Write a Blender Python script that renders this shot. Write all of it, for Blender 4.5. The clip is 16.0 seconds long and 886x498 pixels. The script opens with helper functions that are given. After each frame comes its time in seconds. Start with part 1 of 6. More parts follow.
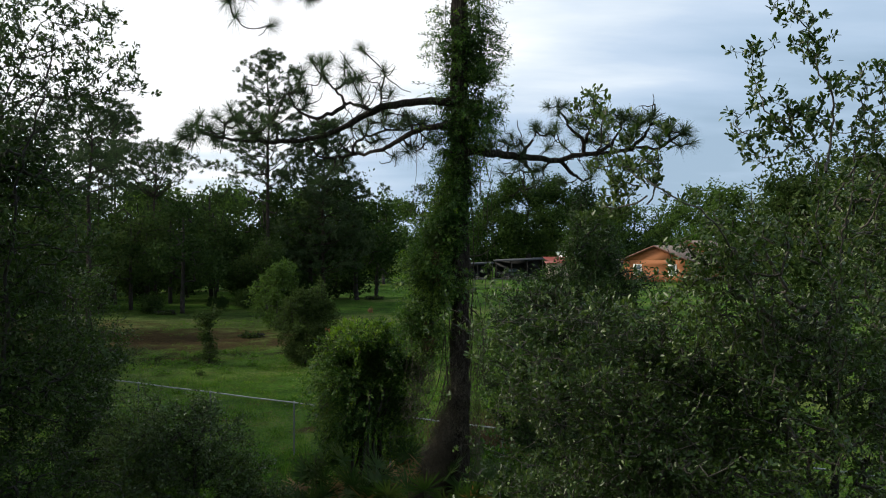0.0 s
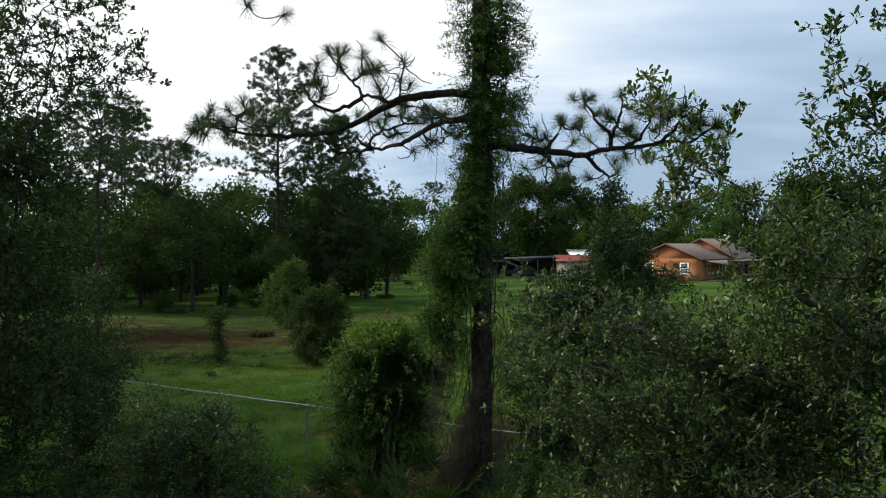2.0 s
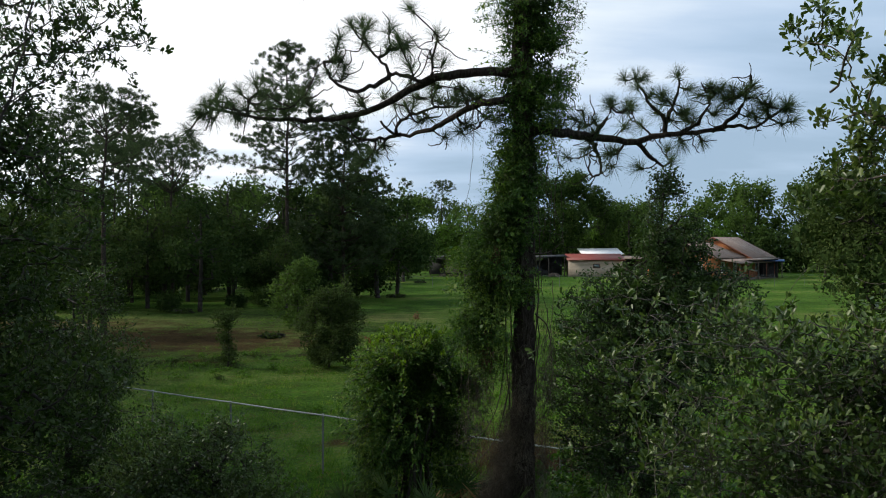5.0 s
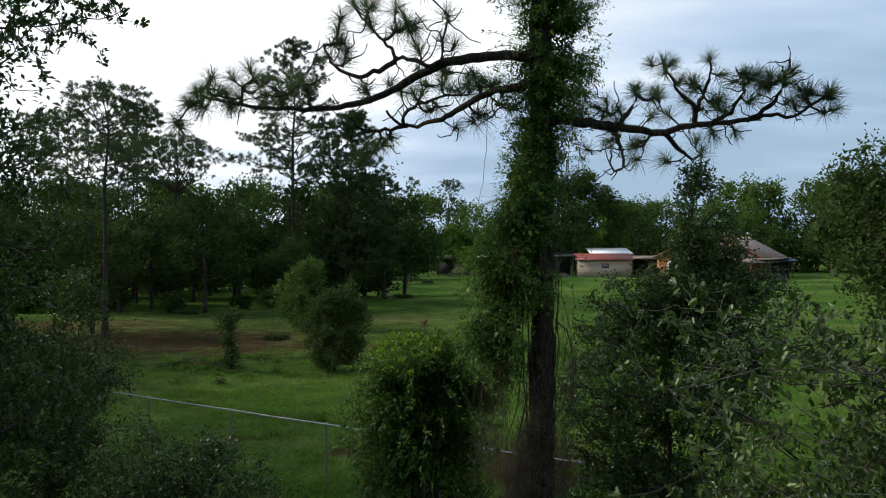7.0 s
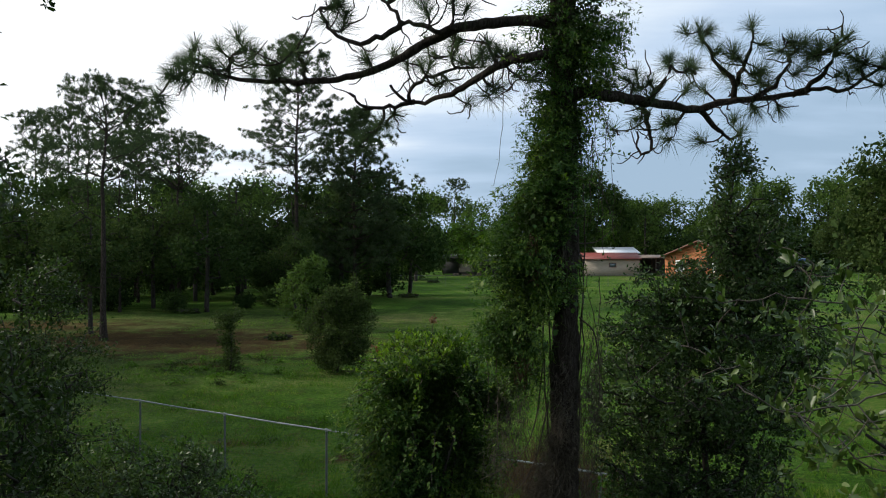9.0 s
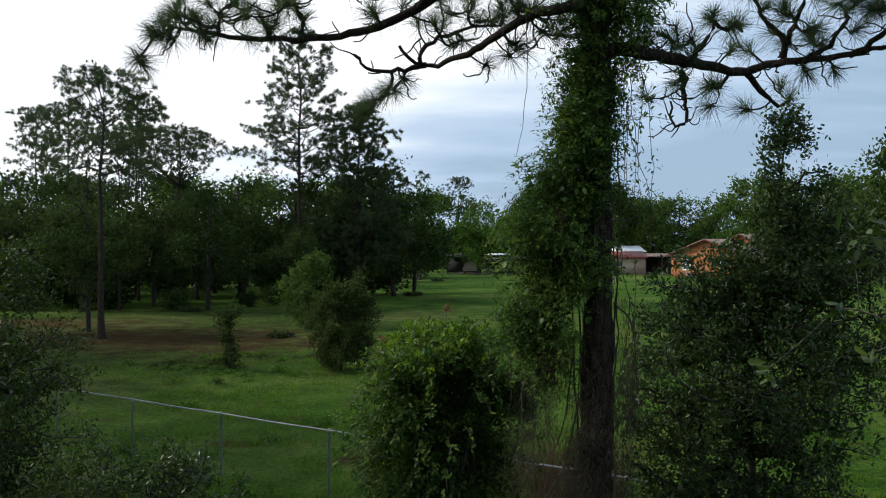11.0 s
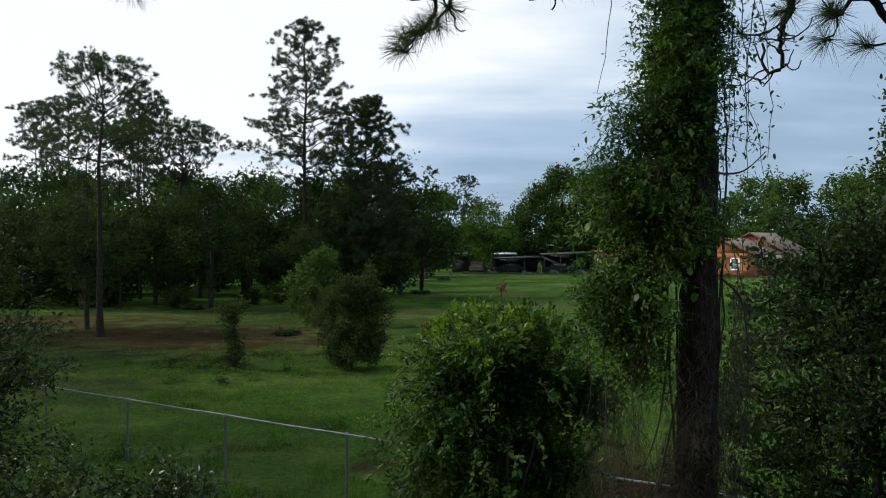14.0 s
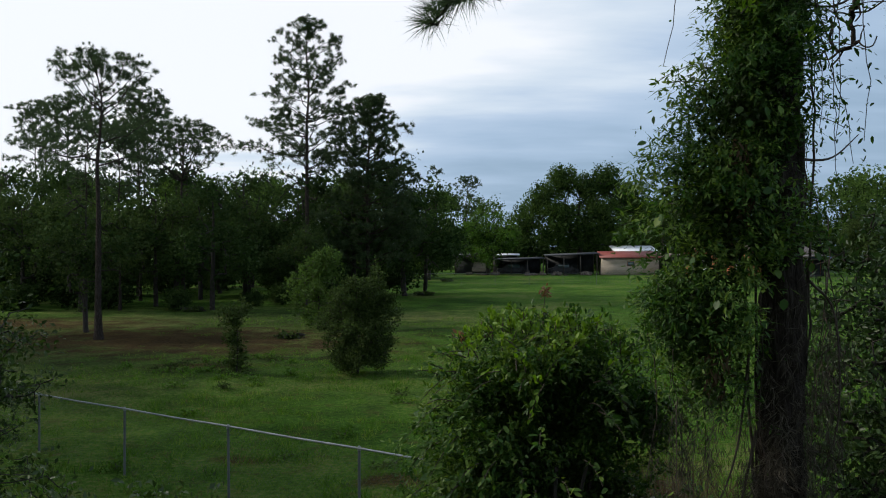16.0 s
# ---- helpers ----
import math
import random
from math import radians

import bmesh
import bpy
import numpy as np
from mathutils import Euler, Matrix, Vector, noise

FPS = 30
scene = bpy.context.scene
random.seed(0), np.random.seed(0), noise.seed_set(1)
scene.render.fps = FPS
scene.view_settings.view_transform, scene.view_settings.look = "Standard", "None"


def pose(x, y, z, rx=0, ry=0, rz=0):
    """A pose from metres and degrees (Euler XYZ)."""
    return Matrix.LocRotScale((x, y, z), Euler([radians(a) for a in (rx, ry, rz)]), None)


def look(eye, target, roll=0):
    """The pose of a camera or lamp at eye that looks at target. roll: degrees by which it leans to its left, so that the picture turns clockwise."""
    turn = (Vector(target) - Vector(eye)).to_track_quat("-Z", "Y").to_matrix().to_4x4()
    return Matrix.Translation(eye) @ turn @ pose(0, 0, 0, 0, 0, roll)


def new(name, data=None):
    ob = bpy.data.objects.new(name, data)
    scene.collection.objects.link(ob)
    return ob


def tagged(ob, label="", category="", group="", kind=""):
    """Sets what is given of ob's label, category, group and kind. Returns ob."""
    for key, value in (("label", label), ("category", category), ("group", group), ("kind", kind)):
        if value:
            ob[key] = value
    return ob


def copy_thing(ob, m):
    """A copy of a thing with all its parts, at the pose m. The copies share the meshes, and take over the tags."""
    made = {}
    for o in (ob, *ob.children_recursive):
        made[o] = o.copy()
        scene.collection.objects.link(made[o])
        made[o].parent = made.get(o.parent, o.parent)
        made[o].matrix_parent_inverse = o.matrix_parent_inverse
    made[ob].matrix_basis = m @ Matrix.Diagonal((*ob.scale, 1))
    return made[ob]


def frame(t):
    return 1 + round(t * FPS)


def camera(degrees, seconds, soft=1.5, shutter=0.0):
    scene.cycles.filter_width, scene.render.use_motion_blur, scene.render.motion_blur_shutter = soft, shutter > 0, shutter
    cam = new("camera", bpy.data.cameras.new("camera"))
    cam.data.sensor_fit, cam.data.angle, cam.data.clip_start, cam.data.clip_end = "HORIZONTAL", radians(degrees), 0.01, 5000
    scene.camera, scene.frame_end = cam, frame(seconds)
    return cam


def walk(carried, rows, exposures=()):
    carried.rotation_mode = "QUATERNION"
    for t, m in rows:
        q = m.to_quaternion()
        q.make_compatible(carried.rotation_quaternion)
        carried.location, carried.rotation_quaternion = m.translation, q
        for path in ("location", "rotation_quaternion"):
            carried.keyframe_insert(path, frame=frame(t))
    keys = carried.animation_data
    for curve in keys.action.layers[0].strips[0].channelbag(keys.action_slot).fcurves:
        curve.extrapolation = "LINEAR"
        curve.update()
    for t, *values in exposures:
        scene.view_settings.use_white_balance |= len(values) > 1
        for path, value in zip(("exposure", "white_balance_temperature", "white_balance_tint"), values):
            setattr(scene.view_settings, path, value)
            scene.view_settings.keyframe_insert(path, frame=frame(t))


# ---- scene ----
cam = camera(53.3, 16.0, 1.05)
METRES, EYE, TILT, LEAN, TURN = 7.2, 4.2, 0.0, 0.0, 0.0
ROWS = [
    (0.0, 0.0, 0.0, 0.0, 0.0, -0.02, -0.0),
    (0.5, -0.0033, 0.0093, 0.0013, 0.16, -0.06, 0.0),
    (1.0, -0.0102, 0.026, 0.0007, 0.46, -0.07, -0.01),
    (1.5, -0.0165, 0.0471, 0.0003, 0.51, -0.11, -0.03),
    (2.0, -0.0229, 0.0718, 0.0012, 0.58, -0.15, -0.01),
    (2.5, -0.0304, 0.1022, 0.0023, 0.67, -0.17, -0.01),
    (3.0, -0.0411, 0.1348, 0.0004, 0.74, -0.19, 0.02),
    (3.5, -0.0509, 0.1662, -0.0005, 0.81, -0.2, -0.01),
    (4.0, -0.0593, 0.1945, -0.0007, 0.88, -0.21, -0.01),
    (4.5, -0.0662, 0.2197, -0.0011, 0.99, -0.23, 0.02),
    (5.0, -0.0724, 0.2466, -0.0013, 1.06, -0.22, 0.02),
    (7.5, -0.0815, 0.3987, -0.0011, 1.64, -0.24, 0.06),
    (8.0, -0.084, 0.4346, -0.0041, 1.72, -0.23, 0.06),
    (8.5, -0.0876, 0.4717, -0.0096, 1.8, -0.24, 0.05),
    (9.0, -0.0915, 0.5071, -0.0163, 1.87, -0.24, 0.06),
    (11.5, -0.1191, 0.6741, -0.0511, 2.13, -0.23, 0.09),
    (12.0, -0.1283, 0.7102, -0.0597, 2.17, -0.21, 0.08),
    (12.5, -0.1377, 0.7475, -0.0684, 2.2, -0.21, 0.1),
    (13.0, -0.1483, 0.782, -0.0732, 2.23, -0.2, 0.11),
    (13.5, -0.1617, 0.8169, -0.0767, 2.25, -0.19, 0.11),
    (14.0, -0.1745, 0.8482, -0.0819, 2.28, -0.17, 0.08),
    (14.5, -0.1873, 0.8781, -0.0853, 2.29, -0.18, 0.1),
    (15.0, -0.2016, 0.911, -0.086, 2.29, -0.16, 0.1),
    (15.5, -0.2104, 0.9448, -0.085, 2.3, -0.13, 0.1),
    (16.0, -0.2119, 0.9625, -0.0839, 2.33, -0.1, 0.12),
]
walk(cam, [(t, pose(0, 0, EYE, TILT, LEAN, TURN) @ pose(METRES * x, METRES * y, METRES * z, 90 + pitch, roll, yaw)) for t, x, y, z, yaw, pitch, roll in ROWS],
     exposures=((0.0, 0.08, 6420, 9), (7.5, 0.07, 6330, 9), (11.5, 0.06, 6300, 9), (13.5, -0.04, 6250, 9), (16.0, -0.15, 6200, 9)))

# ---- light ----
SUN_AZ, SUN_EL = radians(-80), radians(29)


def bearing(az, el):
    return (math.sin(az) * math.cos(el), math.cos(az) * math.cos(el), math.sin(el))


SUN_DIR = bearing(SUN_AZ, SUN_EL)
# the thinnest, brightest part of the cloud deck
GLOW_DIR = bearing(SUN_AZ, radians(24))


def make_world():
    w = bpy.data.worlds.new("sky")
    scene.world = w
    w.use_nodes = True
    nt = w.node_tree
    nt.nodes.clear()
    n, l = nt.nodes.new, nt.links.new
    out, bg = n("ShaderNodeOutputWorld"), n("ShaderNodeBackground")
    sky = n("ShaderNodeTexSky")
    sky.sky_type, sky.sun_disc = "NISHITA", False
    sky.sun_elevation, sky.sun_rotation = SUN_EL, SUN_AZ
    dim = n("ShaderNodeVectorMath")
    dim.operation = "SCALE"
    dim.inputs["Scale"].default_value = 0.05
    l(sky.outputs[0], dim.inputs[0])
    tc = n("ShaderNodeTexCoord")
    sep = n("ShaderNodeSeparateXYZ")
    l(tc.outputs["Generated"], sep.inputs[0])

    def math_node(op, a, b=None, clamp=False):
        m = n("ShaderNodeMath")
        m.operation, m.use_clamp = op, clamp
        for i, v in enumerate((a, b)):
            if v is None:
                continue
            if isinstance(v, (int, float)):
                m.inputs[i].default_value = v
            else:
                l(v, m.inputs[i])
        return m.outputs[0]

    # cloud layer seen on a flat ceiling far above
    height = math_node("ADD", math_node("MAXIMUM", sep.outputs[2], 0.0), 0.16)
    comb = n("ShaderNodeCombineXYZ")
    l(math_node("DIVIDE", sep.outputs[0], height), comb.inputs[0])
    l(math_node("DIVIDE", sep.outputs[1], height), comb.inputs[1])

    def cloud(scale, stretch, detail, offset):
        mp = n("ShaderNodeMapping")
        mp.inputs["Scale"].default_value = (1.0, stretch, 1.0)
        mp.inputs["Location"].default_value = (offset, offset * 0.7, 0)
        mp.inputs["Rotation"].default_value = (0, 0, radians(-14))
        l(comb.outputs[0], mp.inputs[0])
        t = n("ShaderNodeTexNoise")
        t.inputs["Scale"].default_value, t.inputs["Detail"].default_value = scale, detail
        t.inputs["Roughness"].default_value = 0.52
        l(mp.outputs[0], t.inputs["Vector"])
        return t.outputs[0]

    big, fine = cloud(0.5, 1.3, 4, 3.1), cloud(1.1, 2.4, 6, 9.4)
    streak = math_node("ADD", math_node("MULTIPLY", big, 0.6), math_node("MULTIPLY", fine, 0.4))
    dot = n("ShaderNodeVectorMath")
    dot.operation = "DOT_PRODUCT"
    dot.inputs[1].default_value = GLOW_DIR
    l(tc.outputs["Generated"], dot.inputs[0])
    # thin bright overcast round the sun, dark rain cloud away from it and low down
    near_sun = n("ShaderNodeMapRange")
    near_sun.interpolation_type = "SMOOTHSTEP"
    l(dot.outputs["Value"], near_sun.inputs["Value"])
    near_sun.inputs["From Min"].default_value, near_sun.inputs["From Max"].default_value = -0.3, 0.66
    # the cloud deck thickens overhead
    deck = n("ShaderNodeMapRange")
    deck.interpolation_type = "SMOOTHSTEP"
    l(sep.outputs[2], deck.inputs["Value"])
    deck.inputs["From Min"].default_value, deck.inputs["From Max"].default_value = 0.34, 0.75
    deck.inputs["To Min"].default_value, deck.inputs["To Max"].default_value = 1.0, 0.15
    lit = math_node("ADD", math_node("MULTIPLY", near_sun.outputs[0], deck.outputs[0]), math_node("MULTIPLY", math_node("SUBTRACT", streak, 0.5), 2.6))
    lit = math_node("ADD", lit, math_node("MULTIPLY", math_node("MINIMUM", math_node("MAXIMUM", sep.outputs[2], 0.0), 0.3), 1.6))
    # bluer rain haze low down
    low = n("ShaderNodeMapRange")
    l(sep.outputs[2], low.inputs["Value"])
    low.inputs["From Min"].default_value, low.inputs["From Max"].default_value = 0.0, 0.2
    low.inputs["To Min"].default_value, low.inputs["To Max"].default_value = -0.38, 0.0
    lit = math_node("ADD", lit, low.outputs[0], True)
    ramp = n("ShaderNodeValToRGB")
    ramp.color_ramp.elements[0].position, ramp.color_ramp.elements[0].color = 0.0, (0.375, 0.505, 0.655, 1)
    ramp.color_ramp.elements[1].position, ramp.color_ramp.elements[1].color = 1.0, (1.12, 1.12, 1.14, 1)
    for p, c in ((0.25, (0.475, 0.61, 0.78)), (0.5, (0.6, 0.72, 0.88)), (0.75, (0.83, 0.91, 0.995))):
        e = ramp.color_ramp.elements.new(p)
        e.color = (*c, 1)
    l(lit, ramp.inputs[0])
    mix = n("ShaderNodeMix")
    mix.data_type = "RGBA"
    mix.inputs["Factor"].default_value = 0.88
    l(dim.outputs[0], mix.inputs["A"])
    l(ramp.outputs[0], mix.inputs["B"])
    l(mix.outputs["Result"], bg.inputs[0])
    bg.inputs[1].default_value = 1.06
    l(bg.outputs[0], out.inputs[0])


make_world()
sun = new("sun", bpy.data.lights.new("sun", "SUN"))
sun.data.energy, sun.data.angle, sun.data.color = 3.9, radians(9), (1.0, 0.92, 0.76)
sun.matrix_world = look((SUN_DIR[0] * 50, SUN_DIR[1] * 50, SUN_DIR[2] * 50), (0, 0, 0))

# ---- materials ----


def material(name):
    m = bpy.data.materials.new(name)
    m.use_nodes = True
    nt = m.node_tree
    return m, nt.nodes.new, nt.links.new, nt.nodes["Principled BSDF"], nt.nodes["Material Output"]


def ramp_node(n, stops):
    r = n("ShaderNodeValToRGB")
    r.color_ramp.elements[0].position, r.color_ramp.elements[0].color = stops[0][0], (*stops[0][1], 1)
    r.color_ramp.elements[1].position, r.color_ramp.elements[1].color = stops[-1][0], (*stops[-1][1], 1)
    for p, c in stops[1:-1]:
        r.color_ramp.elements.new(p).color = (*c, 1)
    return r


def noise_node(n, l, scale, detail=4, vector=None, rough=0.55):
    t = n("ShaderNodeTexNoise")
    t.inputs["Scale"].default_value, t.inputs["Detail"].default_value, t.inputs["Roughness"].default_value = scale, detail, rough
    if vector is not None:
        l(vector, t.inputs["Vector"])
    return t


def leaf_material(name, dark, mid, light, rough=0.42, through_light=0.3, patch=0.6, gloss=0.3):
    """Foliage: a colour for each leaf, drifting from clump to clump, some light let through."""
    m, n, l, p, out = material(name)
    geo, tc = n("ShaderNodeNewGeometry"), n("ShaderNodeTexCoord")
    big = noise_node(n, l, patch, 3, tc.outputs["Object"])
    add = n("ShaderNodeMath")
    add.operation = "MULTIPLY_ADD"
    add.inputs[1].default_value = 0.55
    l(geo.outputs["Random Per Island"], add.inputs[0])
    sc = n("ShaderNodeMath")
    sc.operation = "MULTIPLY_ADD"
    sc.inputs[1].default_value, sc.inputs[2].default_value = 1.3, -0.42
    l(big.outputs[0], sc.inputs[0])
    l(sc.outputs[0], add.inputs[2])
    r = ramp_node(n, ((0.05, dark), (0.5, mid), (0.95, light)))
    l(add.outputs[0], r.inputs[0])
    l(r.outputs[0], p.inputs["Base Color"])
    p.inputs["Roughness"].default_value = rough
    p.inputs["Specular IOR Level"].default_value = gloss
    tr, mx, br = n("ShaderNodeBsdfTranslucent"), n("ShaderNodeMixShader"), n("ShaderNodeHueSaturation")
    br.inputs["Saturation"].default_value, br.inputs["Value"].default_value = 1.15, 1.5
    l(r.outputs[0], br.inputs["Color"])
    l(br.outputs[0], tr.inputs[0])
    mx.inputs[0].default_value = through_light
    l(p.outputs[0], mx.inputs[1])
    l(tr.outputs[0], mx.inputs[2])
    l(mx.outputs[0], out.inputs[0])
    return m


def rough_material(name, stops, scale=6.0, stretch=(1, 1, 1), rough=0.9, bump=0.4, metallic=0.0, fine=40.0):
    """Bark, earth, boards, sheet metal: two scales of noise for colour, a bump from both."""
    m, n, l, p, out = material(name)
    tc, mp = n("ShaderNodeTexCoord"), n("ShaderNodeMapping")
    mp.inputs["Scale"].default_value = stretch
    l(tc.outputs["Object"], mp.inputs[0])
    a, b = noise_node(n, l, scale, 5, mp.outputs[0]), noise_node(n, l, fine, 3, mp.outputs[0])
    mx = n("ShaderNodeMath")
    mx.operation = "MULTIPLY_ADD"
    mx.inputs[1].default_value = 0.35
    l(b.outputs[0], mx.inputs[0])
    sub = n("ShaderNodeMath")
    sub.operation = "MULTIPLY_ADD"
    sub.inputs[1].default_value, sub.inputs[2].default_value = 1.4, -0.38
    l(a.outputs[0], sub.inputs[0])
    l(sub.outputs[0], mx.inputs[2])
    r = ramp_node(n, stops)
    l(mx.outputs[0], r.inputs[0])
    l(r.outputs[0], p.inputs["Base Color"])
    p.inputs["Roughness"].default_value, p.inputs["Metallic"].default_value = rough, metallic
    bp = n("ShaderNodeBump")
    bp.inputs["Strength"].default_value, bp.inputs["Distance"].default_value = bump, 0.03
    l(mx.outputs[0], bp.inputs["Height"])
    l(bp.outputs[0], p.inputs["Normal"])
    return m


def ground_material():
    m, n, l, p, out = material("field_ground")
    tc = n("ShaderNodeTexCoord")
    co = tc.outputs["Object"]
    fine, mid, wide = noise_node(n, l, 9.0, 6, co), noise_node(n, l, 0.9, 4, co), noise_node(n, l, 0.13, 3, co)
    mix = n("ShaderNodeMath")
    mix.operation = "MULTIPLY_ADD"
    mix.inputs[1].default_value = 1.7
    fine.inputs["Roughness"].default_value = 0.7
    l(fine.outputs[0], mix.inputs[0])
    m2 = n("ShaderNodeMath")
    m2.operation = "MULTIPLY_ADD"
    m2.inputs[1].default_value = 0.62
    l(mid.outputs[0], m2.inputs[0])
    m3 = n("ShaderNodeMath")
    m3.operation = "MULTIPLY_ADD"
    m3.inputs[1].default_value, m3.inputs[2].default_value = 1.5, -1.42
    l(wide.outputs[0], m3.inputs[0])
    l(m3.outputs[0], m2.inputs[2])
    l(m2.outputs[0], mix.inputs[2])
    grass = ramp_node(n, ((0.15, (0.02, 0.052, 0.0068)), (0.45, (0.051, 0.117, 0.013)), (0.62, (0.08, 0.142, 0.02)), (0.85, (0.15, 0.16, 0.053))))
    l(mix.outputs[0], grass.inputs[0])
    earth = ramp_node(n, ((0.1, (0.016, 0.009, 0.005)), (0.45, (0.05, 0.0235, 0.0125)), (0.7, (0.083, 0.04, 0.021)), (0.95, (0.06, 0.065, 0.02))))
    l(mix.outputs[0], earth.inputs[0])

    def worn(cx, cy, rx, ry, turn, soft):
        """A bare patch of soil, ragged at its rim."""
        mp = n("ShaderNodeMapping")
        mp.vector_type = "TEXTURE"
        mp.inputs["Location"].default_value, mp.inputs["Scale"].default_value = (cx, cy, 0), (rx, ry, 1)
        mp.inputs["Rotation"].default_value = (0, 0, radians(turn))
        l(co, mp.inputs[0])
        ln = n("ShaderNodeVectorMath")
        ln.operation = "LENGTH"
        l(mp.outputs[0], ln.inputs[0])
        ad = n("ShaderNodeMath")
        ad.operation = "MULTIPLY_ADD"
        ad.inputs[1].default_value = 1.9
        l(mid.outputs[0], ad.inputs[0])
        l(ln.outputs["Value"], ad.inputs[2])
        mr = n("ShaderNodeMapRange")
        mr.inputs["From Min"].default_value, mr.inputs["From Max"].default_value = 1.3, 1.3 + soft
        mr.inputs["To Min"].default_value, mr.inputs["To Max"].default_value = 1.0, 0.0
        l(ad.outputs[0], mr.inputs["Value"])
        return mr.outputs[0]

    fac = None
    for spot in ((-13.0, 41.0, 12.0, 7.0, -14, 0.6), (-24, 48, 8, 4, 0, 0.9), (-2.8, 20.4, 0.8, 0.5, 20, 0.7), (-5.6, 21.8, 0.7, 0.4, -10, 0.7), (-1.6, 17.6, 0.8, 0.5, 0, 0.7), (-9.8, 33.5, 2.2, 1.2, 5, 0.7), (0.3, 12.2, 5.2, 3.6, 0, 0.6), (4, 7, 5, 4, 0, 0.6), (-5, 9.5, 3, 3.5, 0, 0.6)):
        f = worn(*spot)
        if fac is None:
            fac = f
        else:
            mxm = n("ShaderNodeMath")
            mxm.operation = "MAXIMUM"
            l(fac, mxm.inputs[0])
            l(f, mxm.inputs[1])
            fac = mxm.outputs[0]
    thin = n("ShaderNodeMath")
    thin.operation = "MAXIMUM"
    l(worn(-19.0, 37.0, 15.0, 13.0, 0, 1.1), thin.inputs[0])
    l(worn(-12.0, 50.0, 14.0, 10.0, 0, 1.1), thin.inputs[1])
    # thin dry spots scattered through the lawn
    spot = noise_node(n, l, 1.7, 5, co, 0.65)
    dry = n("ShaderNodeMapRange")
    dry.inputs["From Min"].default_value, dry.inputs["From Max"].default_value = 0.54, 0.72
    dry.inputs["To Max"].default_value = 0.8
    l(spot.outputs[0], dry.inputs["Value"])
    straw = n("ShaderNodeMix")
    straw.data_type = "RGBA"
    straw.inputs["B"].default_value = (0.07, 0.052, 0.022, 1)
    l(dry.outputs[0], straw.inputs["Factor"])
    l(grass.outputs[0], straw.inputs["A"])
    # thin dull grass, its tones also darkened for the shade under the pines
    dull = ramp_node(n, ((0.15, (0.016, 0.022, 0.008)), (0.45, (0.035, 0.045, 0.0145)), (0.62, (0.058, 0.071, 0.025)), (0.85, (0.11, 0.103, 0.045))))
    l(mix.outputs[0], dull.inputs[0])
    worn_shaded_lawn = n("ShaderNodeMix")
    worn_shaded_lawn.data_type = "RGBA"
    part_thin = n("ShaderNodeMath")
    part_thin.operation = "MULTIPLY"
    part_thin.inputs[1].default_value = 0.75
    l(thin.outputs[0], part_thin.inputs[0])
    l(part_thin.outputs[0], worn_shaded_lawn.inputs["Factor"])
    l(straw.outputs["Result"], worn_shaded_lawn.inputs["A"])
    l(dull.outputs[0], worn_shaded_lawn.inputs["B"])
    cm = n("ShaderNodeMix")
    cm.data_type = "RGBA"
    sc = n("ShaderNodeMath")
    sc.operation = "MULTIPLY"
    sc.inputs[1].default_value = 0.8
    l(fac, sc.inputs[0])
    l(sc.outputs[0], cm.inputs["Factor"])
    l(worn_shaded_lawn.outputs["Result"], cm.inputs["A"])
    l(earth.outputs[0], cm.inputs["B"])
    l(cm.outputs["Result"], p.inputs["Base Color"])
    p.inputs["Roughness"].default_value = 0.95
    p.inputs["Specular IOR Level"].default_value = 0.03
    bp = n("ShaderNodeBump")
    bp.inputs["Strength"].default_value, bp.inputs["Distance"].default_value = 1.0, 0.12
    l(mix.outputs[0], bp.inputs["Height"])
    l(bp.outputs[0], p.inputs["Normal"])
    return m


def bark_material():
    """Pine bark: flat scaly plates between dark cracks."""
    m, n, l, p, out = material("pine_bark")
    tc, mp = n("ShaderNodeTexCoord"), n("ShaderNodeMapping")
    mp.inputs["Scale"].default_value = (1, 1, 0.22)
    l(tc.outputs["Object"], mp.inputs[0])
    warp = noise_node(n, l, 7.0, 4, mp.outputs[0])
    add = n("ShaderNodeVectorMath")
    add.operation = "MULTIPLY_ADD"
    add.inputs[1].default_value = (0.16, 0.16, 0.16)
    l(warp.outputs["Color"], add.inputs[0])
    l(mp.outputs[0], add.inputs[2])
    v = n("ShaderNodeTexVoronoi")
    v.feature = "DISTANCE_TO_EDGE"
    v.inputs["Scale"].default_value = 20.0
    l(add.outputs[0], v.inputs["Vector"])
    fine = noise_node(n, l, 60.0, 5, mp.outputs[0], 0.7)
    h = n("ShaderNodeMath")
    h.operation = "MULTIPLY_ADD"
    h.inputs[1].default_value = 1.2
    l(v.outputs["Distance"], h.inputs[0])
    f = n("ShaderNodeMath")
    f.operation = "MULTIPLY_ADD"
    f.inputs[1].default_value, f.inputs[2].default_value = 1.3, -0.35
    l(fine.outputs[0], f.inputs[0])
    l(f.outputs[0], h.inputs[2])
    r = ramp_node(n, ((0.05, (0.008, 0.006, 0.005)), (0.3, (0.027, 0.0215, 0.0175)), (0.6, (0.048, 0.0395, 0.033)), (0.95, (0.082, 0.07, 0.059))))
    l(h.outputs[0], r.inputs[0])
    l(r.outputs[0], p.inputs["Base Color"])
    p.inputs["Roughness"].default_value, p.inputs["Specular IOR Level"].default_value = 0.95, 0.1
    bp = n("ShaderNodeBump")
    bp.inputs["Strength"].default_value, bp.inputs["Distance"].default_value = 1.0, 0.04
    l(h.outputs[0], bp.inputs["Height"])
    l(bp.outputs[0], p.inputs["Normal"])
    return m


